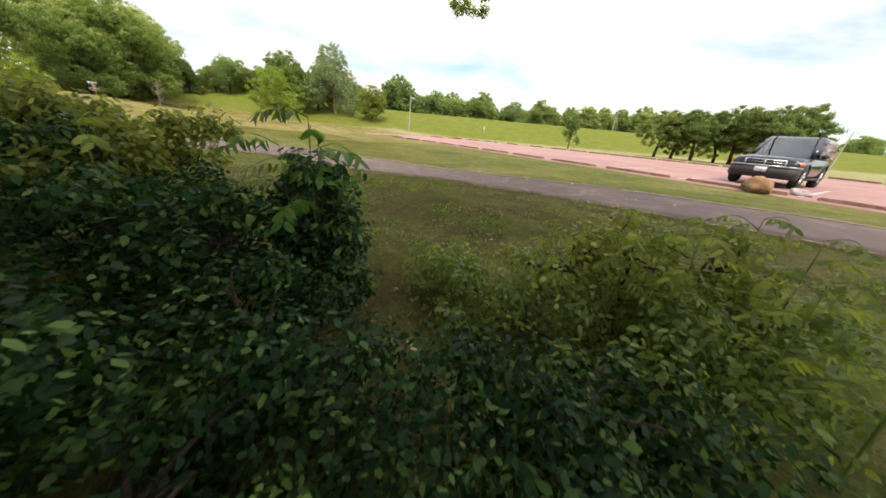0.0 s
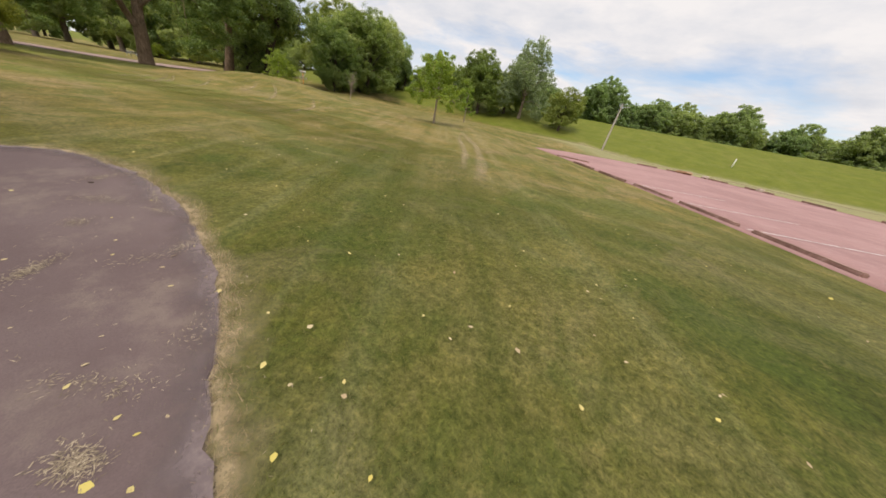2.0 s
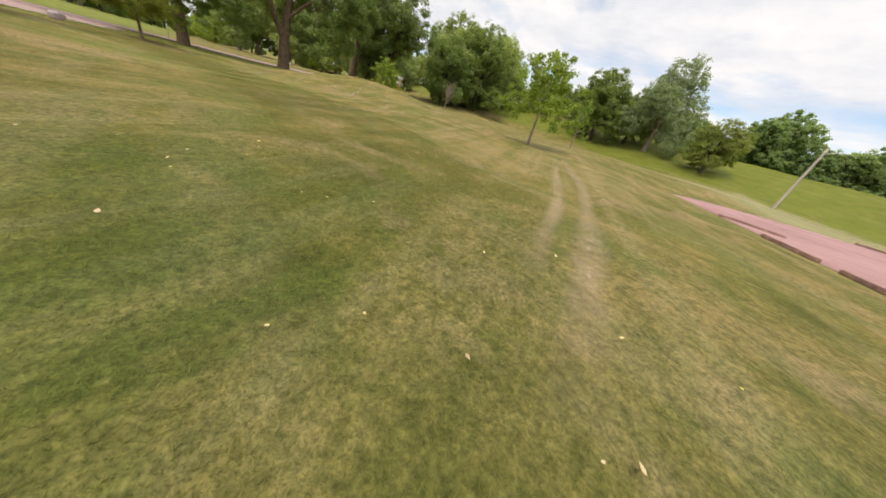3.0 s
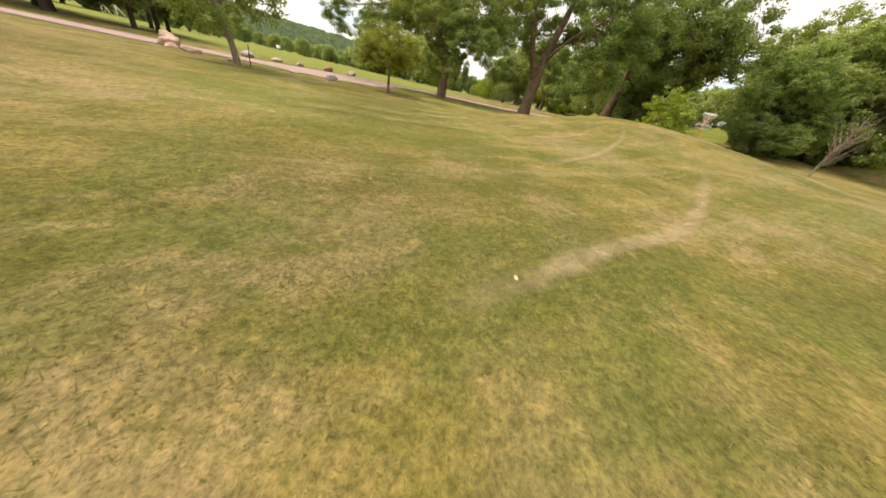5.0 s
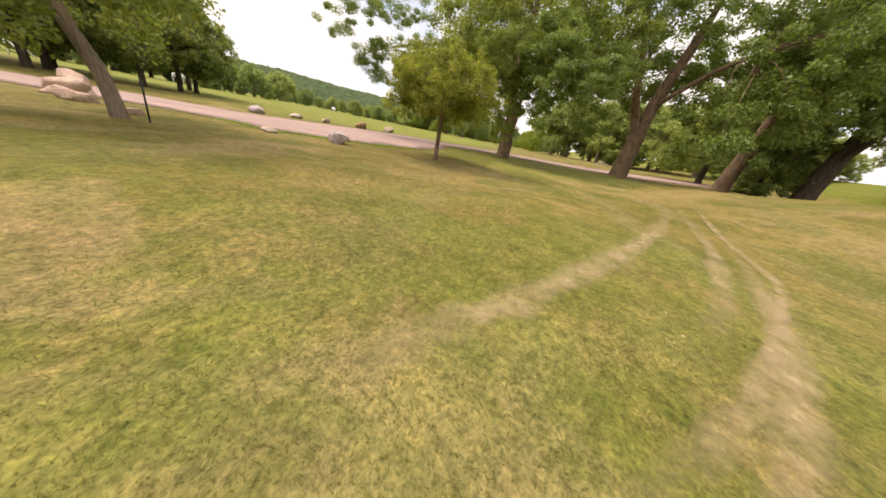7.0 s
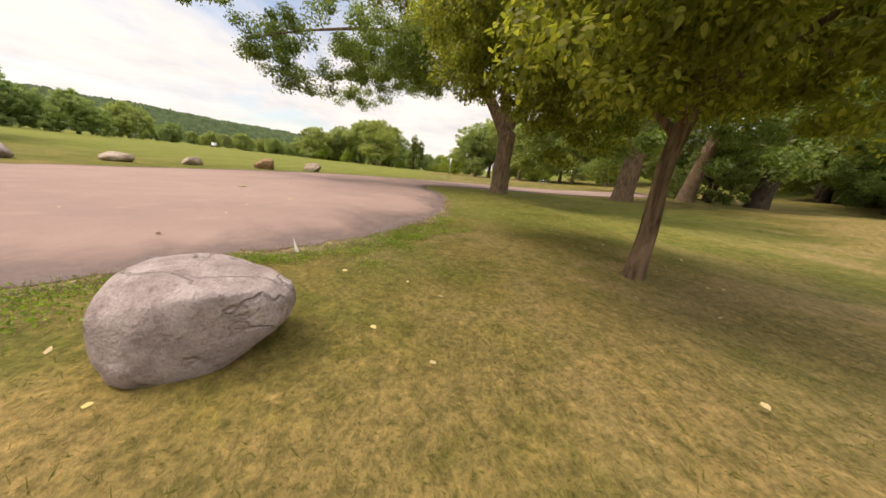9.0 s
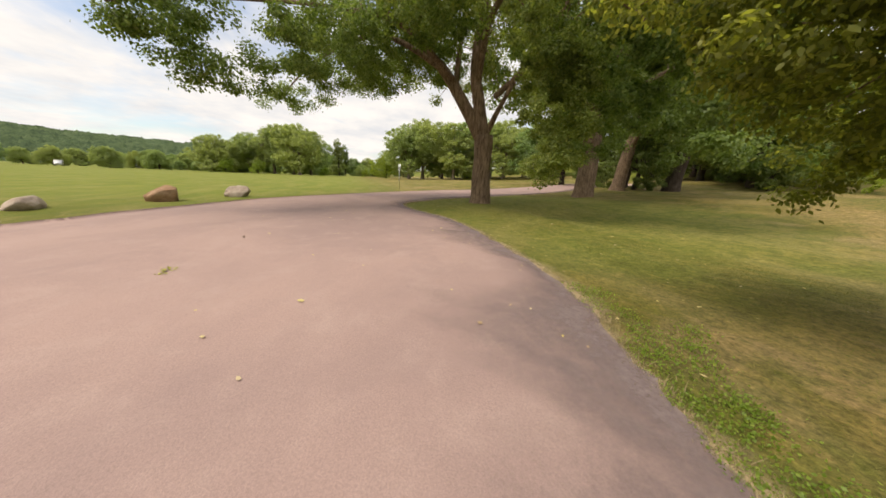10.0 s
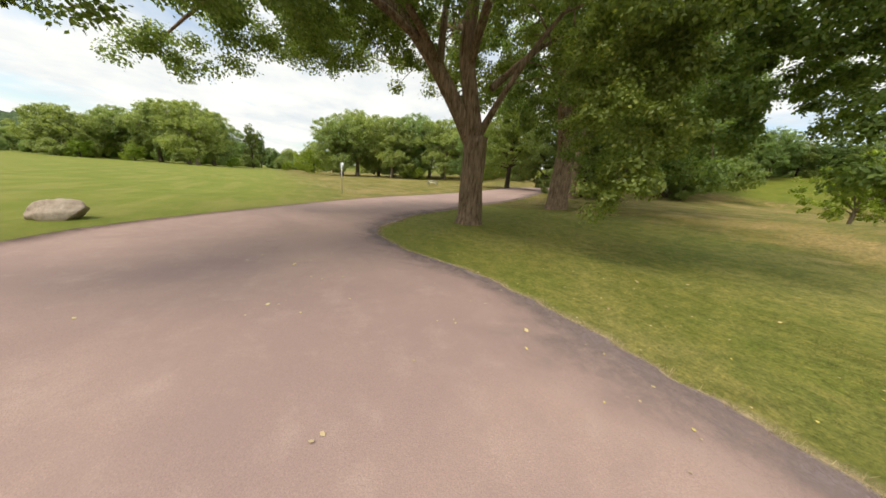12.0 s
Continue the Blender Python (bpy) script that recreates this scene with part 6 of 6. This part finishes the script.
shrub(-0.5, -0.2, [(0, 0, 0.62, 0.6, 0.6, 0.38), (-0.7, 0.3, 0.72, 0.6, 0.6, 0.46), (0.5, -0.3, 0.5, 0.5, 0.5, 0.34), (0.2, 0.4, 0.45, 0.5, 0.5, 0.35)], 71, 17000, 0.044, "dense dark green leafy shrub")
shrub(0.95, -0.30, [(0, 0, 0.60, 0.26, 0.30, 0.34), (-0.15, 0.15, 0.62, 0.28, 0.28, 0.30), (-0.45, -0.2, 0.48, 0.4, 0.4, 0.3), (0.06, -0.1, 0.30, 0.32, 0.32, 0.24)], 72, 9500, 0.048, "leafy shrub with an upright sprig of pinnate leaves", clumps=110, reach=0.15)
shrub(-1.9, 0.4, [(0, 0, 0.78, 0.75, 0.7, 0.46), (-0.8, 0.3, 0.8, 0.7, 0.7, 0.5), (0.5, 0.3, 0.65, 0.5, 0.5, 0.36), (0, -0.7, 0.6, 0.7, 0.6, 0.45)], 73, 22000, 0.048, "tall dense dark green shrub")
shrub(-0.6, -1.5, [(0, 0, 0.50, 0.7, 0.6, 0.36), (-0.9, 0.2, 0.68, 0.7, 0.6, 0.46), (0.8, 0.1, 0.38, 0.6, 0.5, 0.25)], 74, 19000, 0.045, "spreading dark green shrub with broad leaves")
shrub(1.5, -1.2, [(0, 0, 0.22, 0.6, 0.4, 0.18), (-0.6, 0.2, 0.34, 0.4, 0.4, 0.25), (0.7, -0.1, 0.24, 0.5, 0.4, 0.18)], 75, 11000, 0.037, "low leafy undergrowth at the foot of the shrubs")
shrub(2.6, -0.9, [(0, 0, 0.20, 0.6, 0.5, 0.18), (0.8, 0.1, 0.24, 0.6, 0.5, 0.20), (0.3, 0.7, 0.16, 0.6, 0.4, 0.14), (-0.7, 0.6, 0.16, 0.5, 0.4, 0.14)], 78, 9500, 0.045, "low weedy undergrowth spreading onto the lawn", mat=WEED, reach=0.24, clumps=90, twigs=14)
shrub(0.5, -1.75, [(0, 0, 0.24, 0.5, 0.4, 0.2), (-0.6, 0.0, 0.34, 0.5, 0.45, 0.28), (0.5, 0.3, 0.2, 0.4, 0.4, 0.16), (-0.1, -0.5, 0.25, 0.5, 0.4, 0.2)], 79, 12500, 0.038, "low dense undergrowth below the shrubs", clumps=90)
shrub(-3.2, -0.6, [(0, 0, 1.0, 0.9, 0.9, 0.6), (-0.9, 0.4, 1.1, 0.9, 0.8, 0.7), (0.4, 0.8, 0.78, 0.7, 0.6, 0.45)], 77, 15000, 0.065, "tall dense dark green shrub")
# the lighter leaf colour stands in for sun on this shrub's top
shrub(-0.55, 0.25, [(0, 0, 0.95, 0.40, 0.35, 0.22), (-0.45, -0.1, 1.0, 0.40, 0.35, 0.22), (0.25, 0.3, 0.92, 0.30, 0.3, 0.2), (-0.1, -0.2, 0.7, 0.5, 0.4, 0.3)], 70, 9000, 0.050, "tall shrub above the thicket, its tips coloured pale olive as if sunlit", mat=WEED, clumps=110, reach=0.14)
shrub(2.9, -0.45, [(0, 0, 0.50, 0.40, 0.35, 0.24), (0.35, -0.15, 0.52, 0.30, 0.30, 0.22), (-0.4, 0.1, 0.42, 0.35, 0.3, 0.2), (0.2, 0.1, 0.28, 0.6, 0.4, 0.22)], 76, 4200, 0.046, "loose weedy shrub with thin stems at the edge of the lawn", mat=WEED, clumps=70, reach=0.15)


def shoot(x, y, height, lean, seed, pairs, leaflet, label, mat=SHRUB):
    """An upright stem with feathered leaves, each of paired leaflets."""
    rng = np.random.default_rng(seed)
    thing = empty("shoot", plot(x, y), label, "plant", "shoots by the footpath")
    top = np.array((lean[0], lean[1], height))
    stem = [tube([(0, 0, -0.02), tuple(top * 0.5 + np.array((0, 0, 0.04))), tuple(top)], [0.006, 0.005, 0.002], 5)]
    leaves = []
    for k in range(8):
        s = top * (0.50 + 0.50 * k / 7)
        ang = 2.4 * k + rng.uniform(-0.3, 0.3)
        out = np.array((math.cos(ang), math.sin(ang), 0.45))
        span = leaflet * rng.uniform(2.6, 3.6)
        tip = s + out * span + np.array((0, 0, -0.45 * span))
        mid = s + out * span * 0.55 + np.array((0, 0, -0.05 * span))
        stem.append(tube([tuple(s), tuple(mid), tuple(tip)], [0.003, 0.002, 0.001], 4))
        side = np.array((-math.sin(ang), math.cos(ang), 0))
        for q in range(pairs):
            f = 0.25 + 0.75 * q / (pairs - 1)
            at = s * (1 - f) ** 2 + mid * 2 * f * (1 - f) + tip * f ** 2
            for sgn in (-1, 1):
                d = side * sgn * 0.8 + out * 0.35 + np.array((0, 0, -0.75)) + rng.normal(size=3) * 0.12
                d /= np.linalg.norm(d)
                w = np.cross(d, out + rng.normal(size=3) * 0.35)
                w *= leaflet * 0.16 / (np.linalg.norm(w) + 1e-6)
                leaves.append(([tuple(at), tuple(at + d * leaflet * 0.3 + w), tuple(at + d * leaflet * 0.65 + w * 0.8), tuple(at + d * leaflet), tuple(at + d * leaflet * 0.65 - w * 0.8), tuple(at + d * leaflet * 0.3 - w)], [(0, 1, 2, 3, 4, 5)]))
    part_mesh("stem", mesh_from("stem", *stem[0], mat), thing)
    for k in range(8):
        part_mesh("leaf", mesh_from("leaf", *join([stem[k + 1]] + leaves[k * pairs * 2:(k + 1) * pairs * 2]), mat), thing)


shoot(0.98, -0.46, 1.14, (0.02, 0.04), 81, 7, 0.085, "upright young shoot with feathered green leaves", FRESH_LEAF)
shoot(0.86, -0.40, 1.00, (-0.04, 0.02), 82, 7, 0.080, "upright young shoot with feathered green leaves", FRESH_LEAF)
shoot(-0.35, -0.2, 1.10, (0.05, -0.03), 83, 5, 0.085, "upright young shoot with feathered green leaves", WEED)
for k, (x, y, h) in enumerate(((2.66, -0.68, 0.72), (2.86, -0.90, 0.80), (3.02, -1.18, 0.74), (2.45, -0.40, 0.56), (3.35, -0.65, 0.84), (3.2, -0.5, 0.78), (3.45, -0.85, 0.8), (3.2, -1.4, 0.62))):
    shoot(x, y, h, (0.05 * (-1) ** k, 0.05), 84 + k, 5, 0.06, "thin weedy shoot rising from the undergrowth", WEED)

# ---- wear and small things on the ground ----


def worn_track(points, width):
    verts, fade, faces = [], [], []
    steps = (len(points) - 1) * 10
    for k in range(steps + 1):
        t = k / 10
        p, q = spline(points, t), spline(points, min(t + 0.05, len(points) - 1)) - spline(points, max(t - 0.05, 0))
        d = np.array((-q[1], q[0])) / (np.linalg.norm(q) + 1e-9)
        w = width * (0.75 + 0.5 * noise.noise((k * 0.3, points[0][0], 0)))
        end = min(1, k / 14, (steps - k) / 14)
        for s, f in ((-1, 0), (-0.45, 0.8), (0, 1), (0.45, 0.8), (1, 0)):
            e = p + d * w * s
            verts.append((e[0], e[1], 0.0))
            fade.append(f * end)
        if k:
            faces += [((k - 1) * 5 + j, (k - 1) * 5 + j + 1, k * 5 + j + 1, k * 5 + j) for j in range(4)]
    flat = np.array(verts)
    flat[:, 2] = turf_z(flat[:, 0], flat[:, 1]) + 0.018
    me = mesh_from("worn_track", flat, faces, WORN)
    me.attributes.new("fade", "FLOAT", "POINT").data.foreach_set("value", fade)
    tagged(new("worn_track", me), "dry flattened wheel track in the grass", "wheel track", kind="structure")


TRACK_BY_DYKE = [(-19.0, 66.5), (-8.0, 64.5), (0.0, 62.5), (12.0, 60.0), (24.0, 56.5), (36.0, 54.5), (50.0, 54.5), (62.0, 57.0)]
WHEEL_TRACKS = (
    (TRACK_BY_DYKE, 3.2),
    ([(-33.7, 19.6), (-30.4, 18.2), (-28.4, 17.1), (-26.55, 15.95), (-25.5, 15.2), (-24.9, 14.7), (-24.3, 14.3)], 0.26),
    ([(-34.0, 20.0), (-29.9, 18.65), (-28.0, 17.9), (-26.6, 17.2), (-25.6, 16.5)], 0.2),
    ([(-33.6, 20.4), (-31.8, 19.7), (-29.0, 18.75), (-27.6, 18.35), (-26.35, 17.5), (-25.25, 16.6), (-24.7, 16.1), (-24.2, 15.5)], 0.12),
    ([(-30.8, 21.8), (-27.8, 20.4), (-25.75, 19.25), (-24.4, 18.2), (-23.35, 17.3), (-22.45, 16.6)], 0.25),
    ([(-30.2, 19.2), (-27.6, 18.1), (-25.85, 17.2), (-24.4, 16.15), (-23.6, 15.45)], 0.2),
    ([(-27.4, 23.6), (-25.9, 22.8), (-24.6, 21.75), (-23.7, 20.8), (-22.9, 19.9)], 0.24),
    ([(-27.0, 24.6), (-25.0, 23.9), (-21.9, 22.1), (-20.1, 20.75), (-18.7, 19.7)], 0.2),
    ([(-21.0, 24.4), (-19.5, 23.5), (-17.85, 22.4), (-16.5, 21.25), (-15.6, 20.15), (-14.7, 19.2), (-14.2, 18.6)], 0.2),
    ([(-12.4, 32.4), (-8.75, 27.0), (-6.05, 23.3), (-4.1, 20.0), (-3.25, 18.25), (-2.9, 17.5), (-2.3, 16.2)], 0.34),
    ([(-10.4, 29.4), (-7.65, 24.4), (-5.35, 20.95), (-4.0, 18.4), (-3.35, 17.2)], 0.24))
for line, width in WHEEL_TRACKS:
    worn_track(line, width)


def scatter(spec, seed):
    """Places along paths: each spec is (line, half width, count)."""
    rng = np.random.default_rng(seed)
    out = []
    for line, half, count in spec:
        line = np.array(line, float)
        seg = np.linalg.norm(np.diff(line, axis=0), axis=1)
        pick = rng.choice(len(seg), count, p=seg / seg.sum())
        f = rng.uniform(0, 1, count)[:, None]
        out.append(line[pick] + (line[pick + 1] - line[pick]) * f + rng.uniform(-half, half, (count, 2)))
    return np.concatenate(out)


LAWN_LINE_A = [(1.7, 0.0), (1.3, 5.0), (0.2, 9.0), (-1.3, 13.0), (-4.5, 16.5), (-9.0, 18.5), (-14.0, 18.4), (-19.0, 17.0), (-24.0, 15.2), (-29.0, 12.2), (-33.0, 9.6)]
LAWN_LINE_B = [(-35.5, 11.5), (-39.0, 11.2), (-43.0, 11.2), (-47.0, 12.0)]


def fallen_leaves():
    rng = np.random.default_rng(17)
    p = scatter([([(1.7, 0.5), (1.0, 7.0), (-1.5, 13.0), (-4.5, 16.5)], 5.0, 330), ([(-4.5, 16.5), (-14.0, 18.4), (-24.0, 15.2), (-31.0, 11.0)], 3.5, 60), ([(-31.0, 10.0), (-36.0, 11.0), (-45.0, 11.5)], 2.6, 190), ([(-35.0, 7.5), (-41.0, 7.2), (-46.0, 7.2)], 2.6, 80), (path_line(), 1.2, 110)], 18)
    z = turf_z(p[:, 0], p[:, 1]) + 0.05
    n = len(p)
    ang = rng.uniform(0, 6.3, n)
    s = rng.uniform(0.010, 0.022, n) * np.where(rng.uniform(size=n) < 0.12, 1.6, 1.0)
    a = np.stack([np.cos(ang), np.sin(ang), rng.uniform(-0.25, 0.45, n)], 1) * s[:, None]
    b = np.stack([-np.sin(ang), np.cos(ang), rng.uniform(-0.3, 0.3, n)], 1) * s[:, None] * 0.75
    c = np.stack([p[:, 0], p[:, 1], z], 1)
    corners = np.stack([c - a, c - a * 0.3 + b, c + a * 0.5 + b * 0.7, c + a * 1.2, c + a * 0.5 - b * 0.7, c - a * 0.3 - b], 1)
    me = quick_mesh("fallen_leaves", corners.reshape(-1, 3), 6, FALLEN)
    tagged(new("fallen_leaves", me), "scattered dry yellow and tan fallen leaves", "fallen leaves", kind="stuff")


def path_line():
    return [((a[0] + b[0]) / 2, (a[1] + b[1]) / 2) for a, b in PATH_EDGES[2:12]]


fallen_leaves()


def leaf_litter():
    """Old brown leaves lying thick in the thin grass under the shade tree."""
    rng = np.random.default_rng(29)
    p = scatter([([(-3.0, 2.6), (5.5, 2.2)], 1.5, 5200), ([(-2.0, 4.4), (5.0, 3.6)], 1.2, 1800)], 30)
    keep = np.array([noise.noise((x * 0.9, y * 0.9, 2.0)) + 0.6 * noise.noise((x * 2.6, y * 2.6, 5.0)) > -0.05 for x, y in p])
    p = p[keep]
    n = len(p)
    ang = rng.uniform(0, 6.3, n)
    s = rng.uniform(0.008, 0.024, n)
    a = np.stack([np.cos(ang), np.sin(ang), rng.uniform(-0.3, 0.8, n)], 1) * s[:, None]
    b = np.stack([-np.sin(ang), np.cos(ang), rng.uniform(-0.4, 0.6, n)], 1) * s[:, None] * 0.55
    c = np.stack([p[:, 0], p[:, 1], turf_z(p[:, 0], p[:, 1]) + 0.03], 1)
    me = quick_mesh("leaf_litter", np.stack([c - a, c + b, c + a, c - b], 1).reshape(-1, 3), 4, DEAD_LEAF)
    tagged(new("leaf_litter", me), "old brown leaves lying in thin shaded grass", "leaf litter", kind="stuff")


leaf_litter()


def grass_clippings():
    """Dry clippings and grit blown into heaps on the footpath."""
    rng = np.random.default_rng(61)
    line = np.array(path_line())
    heaps = []
    for k in range(70):
        i = rng.integers(0, len(line) - 1)
        c = line[i] + (line[i + 1] - line[i]) * rng.uniform() + rng.uniform(-1.15, 1.15, 2)
        m = int(rng.uniform(60, 420))
        ang = rng.uniform(0, 6.3)
        spread = rng.normal(size=(m, 2)) * np.array((rng.uniform(0.06, 0.24), rng.uniform(0.02, 0.06)))
        turn = np.array(((math.cos(ang), -math.sin(ang)), (math.sin(ang), math.cos(ang))))
        heaps.append(c + spread @ turn.T)
    heaps.append(scatter([(path_line(), 1.3, 1500)], 62))
    p = np.concatenate(heaps)
    n = len(p)
    z = ground_z(p[:, 0], p[:, 1]) + 0.052
    ang = rng.uniform(0, 6.3, n)
    s = rng.uniform(0.006, 0.024, n)[:, None]
    w = rng.uniform(0.0015, 0.0035, n)[:, None]
    a = np.stack([np.cos(ang), np.sin(ang), rng.uniform(-0.1, 0.3, n)], 1) * s
    b = np.stack([-np.sin(ang), np.cos(ang), np.zeros(n)], 1) * w
    c = np.stack([p[:, 0], p[:, 1], z], 1)
    m = Nodes("clipping", 0.85)
    geo = m.t.nodes.new("ShaderNodeNewGeometry")
    m.color(m.ramp(geo.outputs["Random Per Island"], [(0.0, (0.12, 0.09, 0.06)), (0.4, (0.26, 0.20, 0.13)), (1.0, (0.42, 0.34, 0.23))]))
    tagged(new("grass_clippings", quick_mesh("grass_clippings", np.stack([c - a, c + b, c + a, c - b], 1).reshape(-1, 3), 4, m.mat)), "dry grass clippings blown over the footpath", "grass clippings", kind="stuff")


grass_clippings()


def leafy_twig():
    """A torn-off leafy twig lying on the road."""
    ob = empty("leafy_twig", pose(-38.43, 4.92, gz(-38.5, 4.9) + 0.042, 0, 0, 20) @ Matrix.Diagonal((0.7, 0.7, 0.2, 1)), "torn-off yellow-green leafy twig lying on the road", "twig")
    part_mesh("stem", mesh_from("stem", *tube([(-0.22, 0, 0.01), (0, 0.02, 0.02), (0.22, -0.01, 0.015)], [0.006, 0.005, 0.003], 5), BARK_DARK), ob)
    rng = np.random.default_rng(4)
    pos = np.stack([rng.uniform(-0.2, 0.24, 46), rng.normal(0, 0.05, 46), rng.uniform(0.01, 0.05, 46)], 1)
    part_mesh("leaves", quick_mesh("leaves", leaf_corners(rng, pos, 0.06, 0.0, None, 6), 6, TWIG_LEAF), ob)


leafy_twig()


def curled_leaf():
    """A dead brown leaf curled up on the road."""
    verts, faces = [], []
    for i in range(9):
        u = i / 8
        half = 0.055 * math.sin(math.pi * min(1, 0.08 + u * 0.92)) ** 0.7
        for j in range(5):
            s = j / 2 - 1
            verts.append((-0.08 + 0.16 * u, s * half * 0.8, 0.006 + 0.05 * abs(s) ** 1.5 * (0.6 + 0.4 * math.sin(u * 5)) + 0.02 * math.sin(u * 3.1)))
    for i in range(8):
        faces += [(i * 5 + j, i * 5 + j + 1, i * 5 + j + 6, i * 5 + j + 5) for j in range(4)]
    ob = new("dead_leaf", mesh_from("dead_leaf", verts, faces, DEAD_LEAF))
    ob.matrix_basis = pose(-40.23, 5.14, gz(-40.2, 5.1) + 0.036, 0, 0, 35) @ Matrix.Diagonal((0.72, 0.6, 0.5, 1))
    tagged(ob, "curled brown dead leaf lying on the road", "leaf")


curled_leaf()


def litter():
    bm = bmesh.new()
    bmesh.ops.create_cone(bm, cap_ends=False, segments=9, radius1=0.045, radius2=0.004, depth=0.16)
    for v in bm.verts:
        v.co.x *= 0.7 + 0.5 * noise.noise(v.co * 30)
        v.co.y *= 0.5
    bmesh.ops.solidify(bm, geom=bm.faces[:], thickness=0.004)
    me = bpy.data.meshes.new("paper_litter")
    bm.to_mesh(me)
    bm.free()
    me.materials.append(LITTER)
    ob = new("paper_litter", me)
    ob.matrix_basis = pose(-34.12, 8.12, gz(-34.12, 8.12) + 0.085, 8, -10, 40) @ Matrix.Scale(0.8, 4)
    tagged(ob, "crumpled white paper cone standing in the grass edge", "litter")


litter()


def grass_blades(name, places, low, high, width, mat, seed, label, bend=0.6):
    rng = np.random.default_rng(seed)
    x, y = places[:, 0], places[:, 1]
    n = len(x)
    z = turf_z(x, y) - 0.004
    base = np.stack([x, y, z], 1)
    ang = rng.uniform(0, 6.3, n)
    side = np.stack([np.cos(ang), np.sin(ang), np.zeros(n)], 1) * (width * rng.uniform(0.6, 1.4, n))[:, None]
    h = rng.uniform(low, high, n)
    lie = rng.uniform(0, 6.3, n)
    tip = base + np.stack([np.cos(lie) * h * bend, np.sin(lie) * h * bend, h], 1)
    me = quick_mesh(name, np.stack([base - side, base + side, tip], 1).reshape(-1, 3), 3, mat)
    tagged(new(name, me), label, "grass", kind="stuff")


def off_paving(p, gap=0.05):
    d = np.minimum(np.minimum(near_ring(p[:, 0], p[:, 1], PATH_RING), near_ring(p[:, 0], p[:, 1], ROAD_RING)), near_ring(p[:, 0], p[:, 1], LOT_RING))
    return p[d > gap]


def edge_clover():
    """Low green weeds creeping along the edge of the turning place."""
    rng = np.random.default_rng(51)
    line = road_lines[0][60:200]
    p = np.array([q[0] for q in line])
    d = np.array([q[1] for q in line])
    keep = (p[:, 0] < -31.5) & (p[:, 0] > -37.0)
    p, d = p[keep], d[keep]
    k = rng.integers(0, len(p), 150)
    c = p[k] + d[k] * np.abs(rng.normal(0.22, 0.22, 150))[:, None] + rng.normal(0, 0.05, (150, 2))
    q = off_paving(c[rng.integers(0, 150, 15000)] + rng.normal(0, 0.075, (15000, 2)), 0.01)
    pos = np.stack([q[:, 0], q[:, 1], ground_z(q[:, 0], q[:, 1]) + rng.uniform(0.015, 0.055, len(q))], 1)
    tagged(new("clover", quick_mesh("clover", leaf_corners(rng, pos, 0.02, 0.0, None, 4), 4, LEAF_BRIGHT)), "low green clover creeping along the paved edge", "weeds", kind="stuff")


edge_clover()


def shade_weeds():
    """Broad-leaved weeds growing through the thin shaded turf."""
    rng = np.random.default_rng(53)
    c = np.stack([rng.uniform(-5, 7, 420), rng.uniform(-0.5, 6.5, 420)], 1)
    q = off_paving(c[rng.integers(0, 420, 15000)] + rng.normal(0, 0.09, (15000, 2)), 0.05)
    pos = np.stack([q[:, 0], q[:, 1], turf_z(q[:, 0], q[:, 1]) + rng.uniform(0.005, 0.03, len(q))], 1)
    tagged(new("lawn_weeds", quick_mesh("lawn_weeds", leaf_corners(rng, pos, 0.035, 0.0, None, 4), 4, WEED)), "broad-leaved weeds in the thin shaded turf", "weeds", kind="stuff")


shade_weeds()
grass_blades("mown_grass", off_paving(scatter([(LAWN_LINE_A, 2.4, 520000), ([(-5.0, 5.5), (5.0, 3.0)], 3.0, 90000), (LAWN_LINE_B, 2.2, 60000)], 31)), 0.012, 0.034, 0.0024, BLADE, 32, "short mown grass, green mixed with dry straw", 1.3)


def edge_grass():
    rng = np.random.default_rng(41)
    spots = []
    for line, a, b, count in ((path_lines[0], 20, 200, 9000), (path_lines[1], 20, 200, 9000), (road_lines[0], 50, 240, 12000)):
        keep = line[a:b]
        k = rng.integers(0, len(keep) - 1, count)
        f = rng.uniform(0, 1, count)[:, None]
        p = np.array([q[0] for q in keep])
        d = np.array([q[1] for q in keep])
        spots.append(p[k] * (1 - f) + p[k + 1] * f + d[k] * (np.abs(rng.normal(0.03, 0.09, count)) - 0.03)[:, None])
    p = np.concatenate(spots)
    n = Nodes("straw", 0.8)
    geo = n.t.nodes.new("ShaderNodeNewGeometry")
    n.color(n.ramp(geo.outputs["Random Per Island"], [(0.0, (0.10, 0.125, 0.03)), (0.4, (0.26, 0.20, 0.09)), (1.0, (0.42, 0.33, 0.18))]))
    grass_blades("dry_edge_grass", p, 0.03, 0.085, 0.0035, n.mat, 42, "dry straw-coloured grass along the paved edges")


edge_grass()
